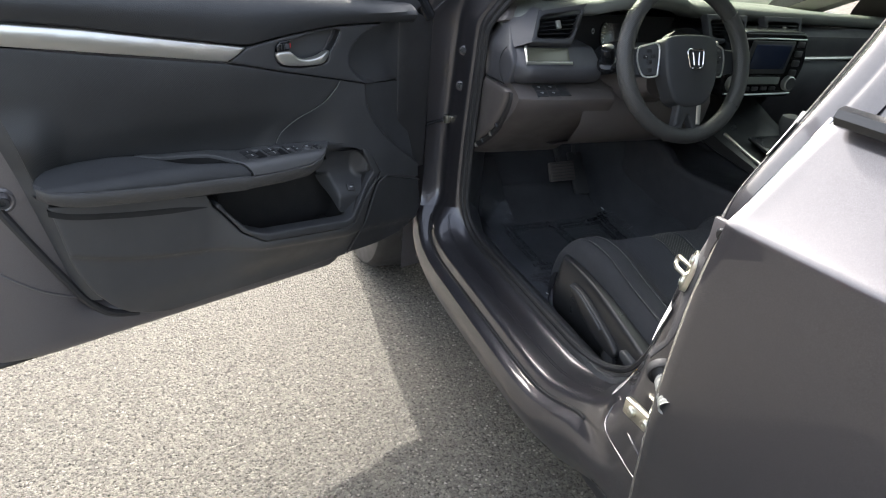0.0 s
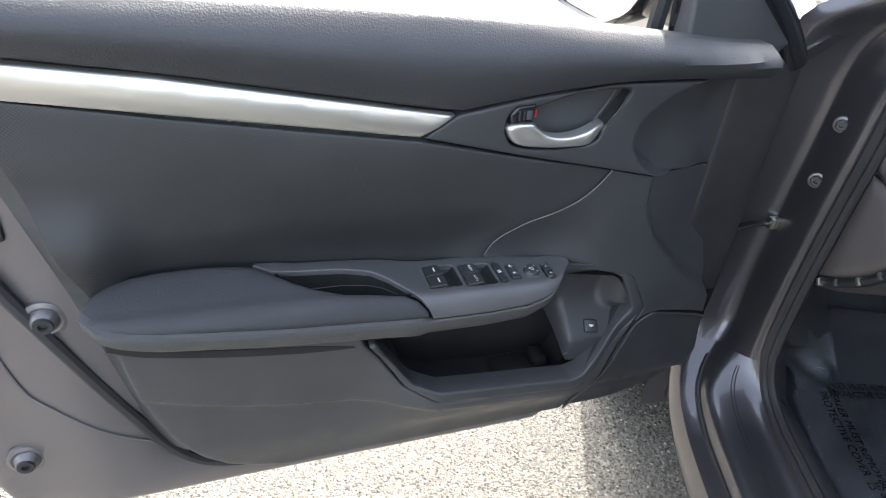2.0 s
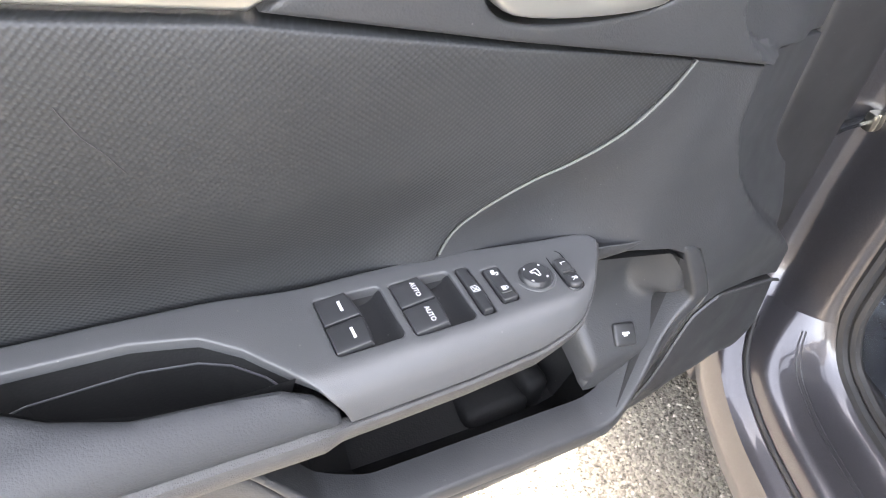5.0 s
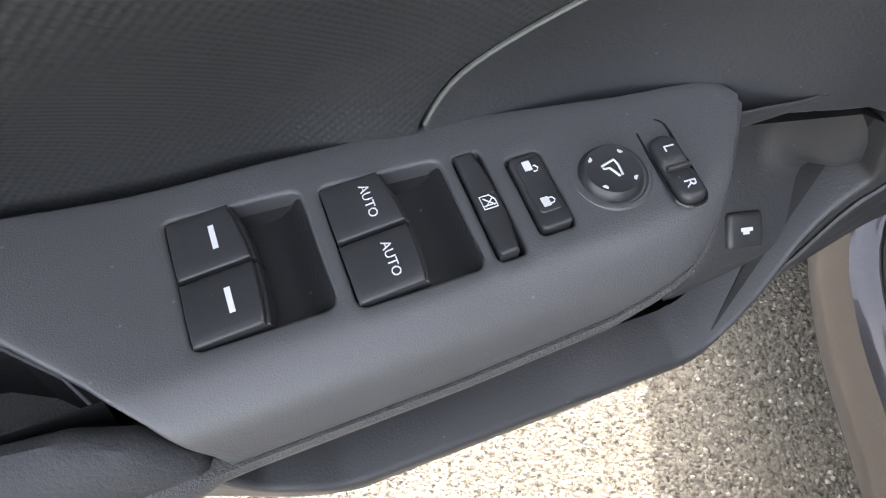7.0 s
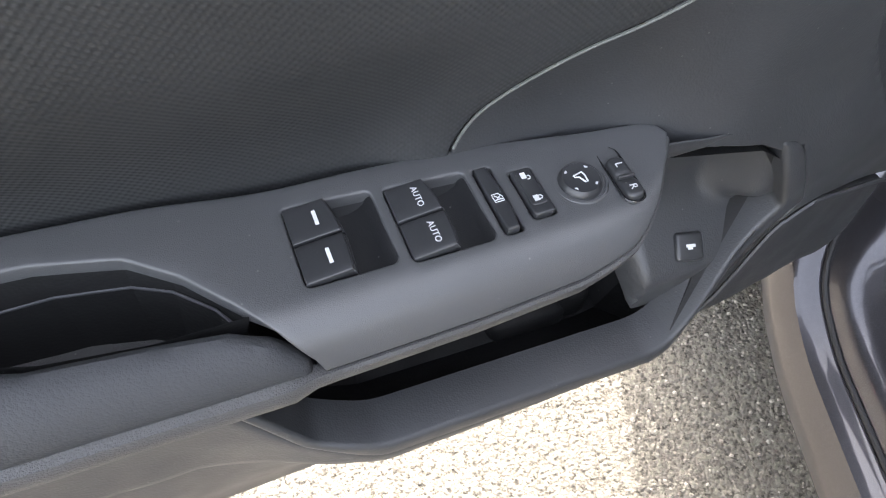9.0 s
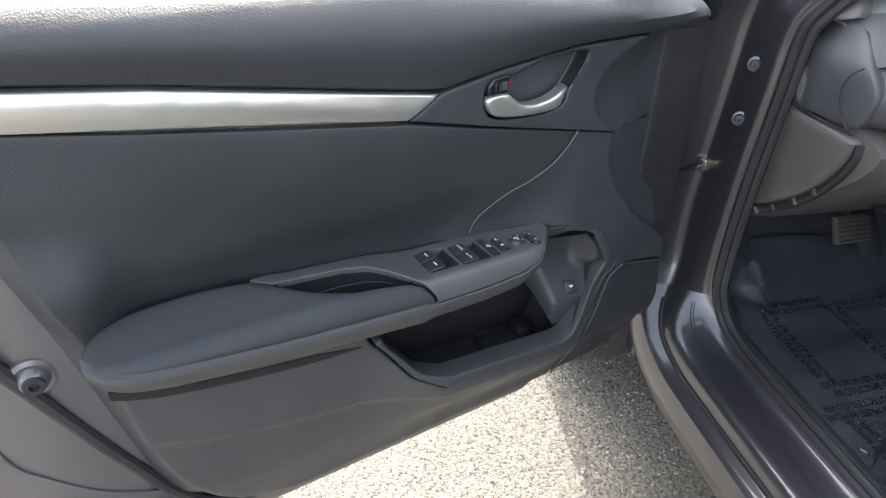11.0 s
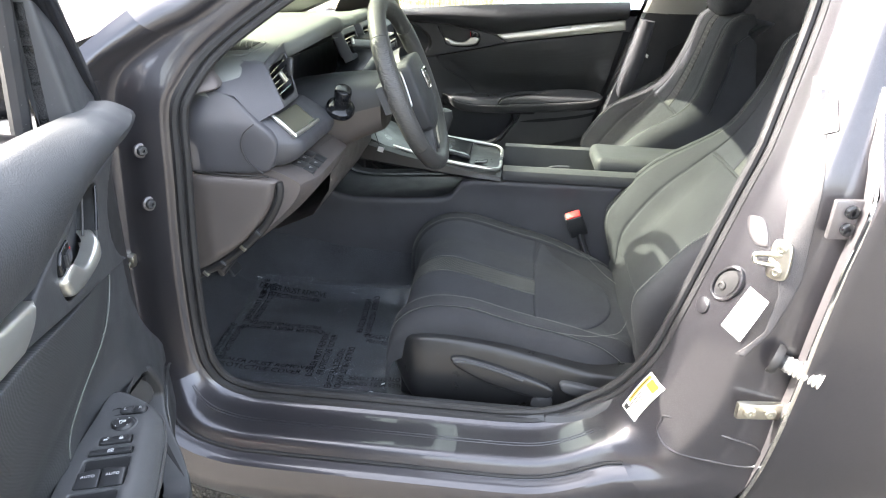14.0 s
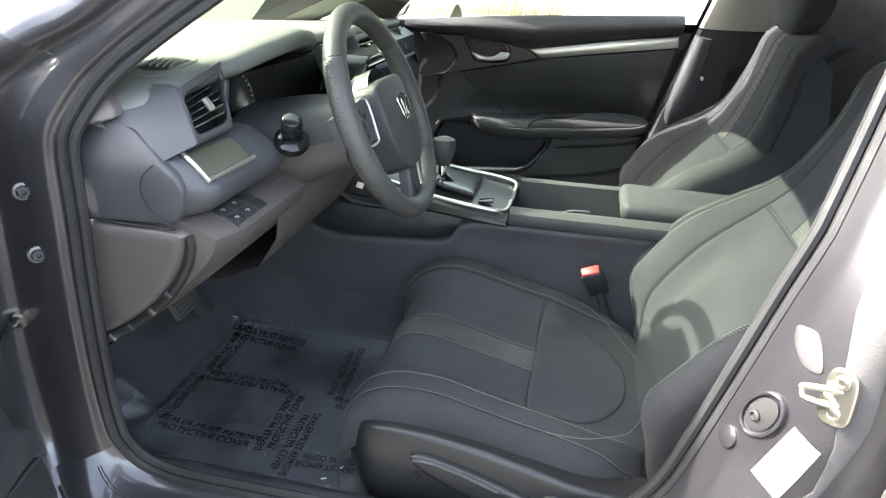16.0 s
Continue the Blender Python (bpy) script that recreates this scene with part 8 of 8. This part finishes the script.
# ---- surroundings ----
def parked_car(name, label, at, turn, paint):
    """A parked saloon of simple form, seen blurred in the mirror and through the windows."""
    ob = thing(name, label, "car", at, "parked cars")
    M = Matrix.Translation(at) @ pose(0, 0, 0, 0, 0, turn)
    prof = [(-2.2, 0.35, 0.80), (-2.25, 0.65, 0.80), (-2.1, 0.92, 0.80), (-1.5, 1.0, 0.80), (1.0, 0.98, 0.80), (1.9, 0.82, 0.76), (2.2, 0.62, 0.70), (2.15, 0.35, 0.70)]
    rows = [[M @ Vector((s * w, y, 0.25 + (z - 0.25) * (1 - 0.10 * abs(s) ** 4))) for s in [k / 5 - 1 for k in range(11)]] for y, z, w in prof]
    bm = loft(rows)
    for s in (-1, 1):
        col = [M @ Vector((s * w, y, 0.25 + (z - 0.25) * 0.90)) for y, z, w in prof]
        colb = [M @ Vector((s * (w + 0.04), y, 0.25 + (z - 0.25) * 0.45)) for y, z, w in prof]
        colc = [M @ Vector((s * w * 0.98, y, 0.22)) for y, z, w in prof]
        loft([col, colb, colc], bm=bm)
    part("body", bm, paint, ob)
    cab = [(-1.75, 0.98, 0.72), (-1.0, 1.40, 0.58), (-0.2, 1.46, 0.58), (0.25, 1.40, 0.58), (1.05, 0.98, 0.70)]
    rows = [[M @ Vector((s * w, y, z)) for s in (-1, -0.5, 0, 0.5, 1)] for y, z, w in cab]
    # blue of the reflected sky is put into the glass's base colour
    part("windows", loft(rows), shader("far_glass", (0.10, 0.22, 0.32), 0.05)[0], ob, "blue reflecting windows")
    for s in (-1, 1):
        part("side_windows", loft([[M @ Vector((s * w, y, z)) for y, z, w in cab], [M @ Vector((s * 0.74, y, 0.97)) for y, z, w in cab]]), DARK_GLASS, ob)
    part("roof", loft([[M @ Vector((s * 0.57, y, z + 0.01 - 0.02 * s * s)) for s in (-1, -0.5, 0, 0.5, 1)] for y, z in ((-1.0, 1.41), (-0.4, 1.47), (0.25, 1.41))]), paint, ob)
    for x in (-0.74, 0.74):
        for y in (-1.35, 1.35):
            part("wheel", lathe([(0.0, 0.10), (0.2, 0.10), (0.31, 0.09), (0.32, 0.0), (0.31, -0.1), (0.0, -0.1)], M @ pose(x, y, 0.32, 0, 90, 0), 24), RUBBER, ob)
    return ob


RED_PAINT = metal_paint("red_paint", (0.48, 0.02, 0.05), (0.6, 0.05, 0.08))
SILVER_PAINT = metal_paint("silver_paint", (0.55, 0.55, 0.55), (0.7, 0.7, 0.7))
parked_car("parked_car", "red parked saloon with blue reflecting windows", (-6.3, 1.9, 0), 70, RED_PAINT)
parked_car("parked_car", "silver parked saloon beyond the car", (7.5, -1.5, 0), 80, SILVER_PAINT)
parked_car("parked_car", "white parked saloon beyond the car", (8.0, 2.2, 0), 85, metal_paint("white_paint", (0.75, 0.75, 0.74), (0.8, 0.8, 0.8)))


def bare_tree(at, seed, tall):
    rng = random.Random(seed)
    ob = thing("bare_tree", "thin young tree with bare brown branches", "tree", at)
    bark = plastic("bark", (0.16, 0.12, 0.08), 0.9, 60.0, 0.004, 0.8)
    p = Vector(at)
    trunk = [p + Vector((0.04 * math.sin(3 * t), 0.03 * math.cos(4 * t), tall * t)) for t in [k / 8 for k in range(9)]]
    part("trunk", tube(trunk, [0.05 - 0.035 * k / 8 for k in range(9)], 8), bark, ob)
    bm = bmesh.new()
    for k in range(34):
        t = rng.uniform(0.35, 0.98)
        a = rng.uniform(0, 6.28)
        s = p + Vector((0.04 * math.sin(3 * t), 0.03 * math.cos(4 * t), tall * t))
        ln = rng.uniform(0.3, 0.9) * (1.2 - t)
        d = Vector((math.cos(a), math.sin(a), rng.uniform(0.4, 1.1))).normalized()
        e = s + d * ln
        tube([s, s.lerp(e, 0.5) + Vector((0, 0, 0.05)), e], [0.012, 0.008, 0.003], 5, bm=bm)
        for _ in range(3):
            f = s.lerp(e, rng.uniform(0.4, 0.9))
            tube([f, f + Vector((rng.uniform(-.2, .2), rng.uniform(-.2, .2), rng.uniform(0.05, .25)))], [0.006, 0.002], 4, bm=bm)
    part("branches", bm, bark, ob)


bare_tree((-10.5, 4.6, 0), 3, 3.2)


def dry_grass():
    rng = random.Random(8)
    verts, faces = [], []
    for _ in range(5000):
        x, y = rng.uniform(9.5, 12.5), rng.uniform(-6, 6)
        h, a = rng.uniform(0.3, 0.95), rng.uniform(0, 6.28)
        k = len(verts)
        w = 0.012
        lx, ly = rng.uniform(-0.3, 0.3), rng.uniform(-0.3, 0.3)
        verts += [(x - w * math.cos(a), y - w * math.sin(a), 0), (x + w * math.cos(a), y + w * math.sin(a), 0), (x + lx * h, y + ly * h, h)]
        faces.append((k, k + 1, k + 2))
    me = bpy.data.meshes.new("dry_grass")
    me.from_pydata(verts, [], faces)
    m, nt, b = shader("dry_straw", (0.42, 0.34, 0.20), 0.8)
    geo = nt.nodes.new("ShaderNodeNewGeometry")
    nt.links.new(ramp(nt, geo.outputs["Random Per Island"], [(0.0, (0.22, 0.17, 0.09)), (0.5, (0.45, 0.37, 0.22)), (1.0, (0.60, 0.52, 0.36))]).outputs[0], b.inputs["Base Color"])
    me.materials.append(m)
    tagged(new("dry_grass", me), "tall dry straw-coloured grass along the car park", "grass", kind="stuff")


dry_grass()
wall_m = plastic("pale_render", (0.72, 0.66, 0.56), 0.85, 40.0, 0.004, 0.5)
far_wall = thing("building", "long pale rendered building beyond the car park", "building", (19, 0, 0))
part("wall", rbox((0.4, 40, 4.5), pose(19, 0, 2.25), 0.03), wall_m, far_wall)
part("roof", rbox((1.2, 40.6, 0.25), pose(19, 0, 4.6), 0.03), DASH_MID, far_wall)
for k in range(8):
    w_ = part("window", rbox((0.1, 1.8, 1.4), pose(18.78, -14 + 4 * k, 2.0), 0.02), GLOSS, far_wall)
    part("frame", rbox((0.08, 2.0, 0.10), pose(18.74, -14 + 4 * k, 1.25), 0.02), MARK, w_)
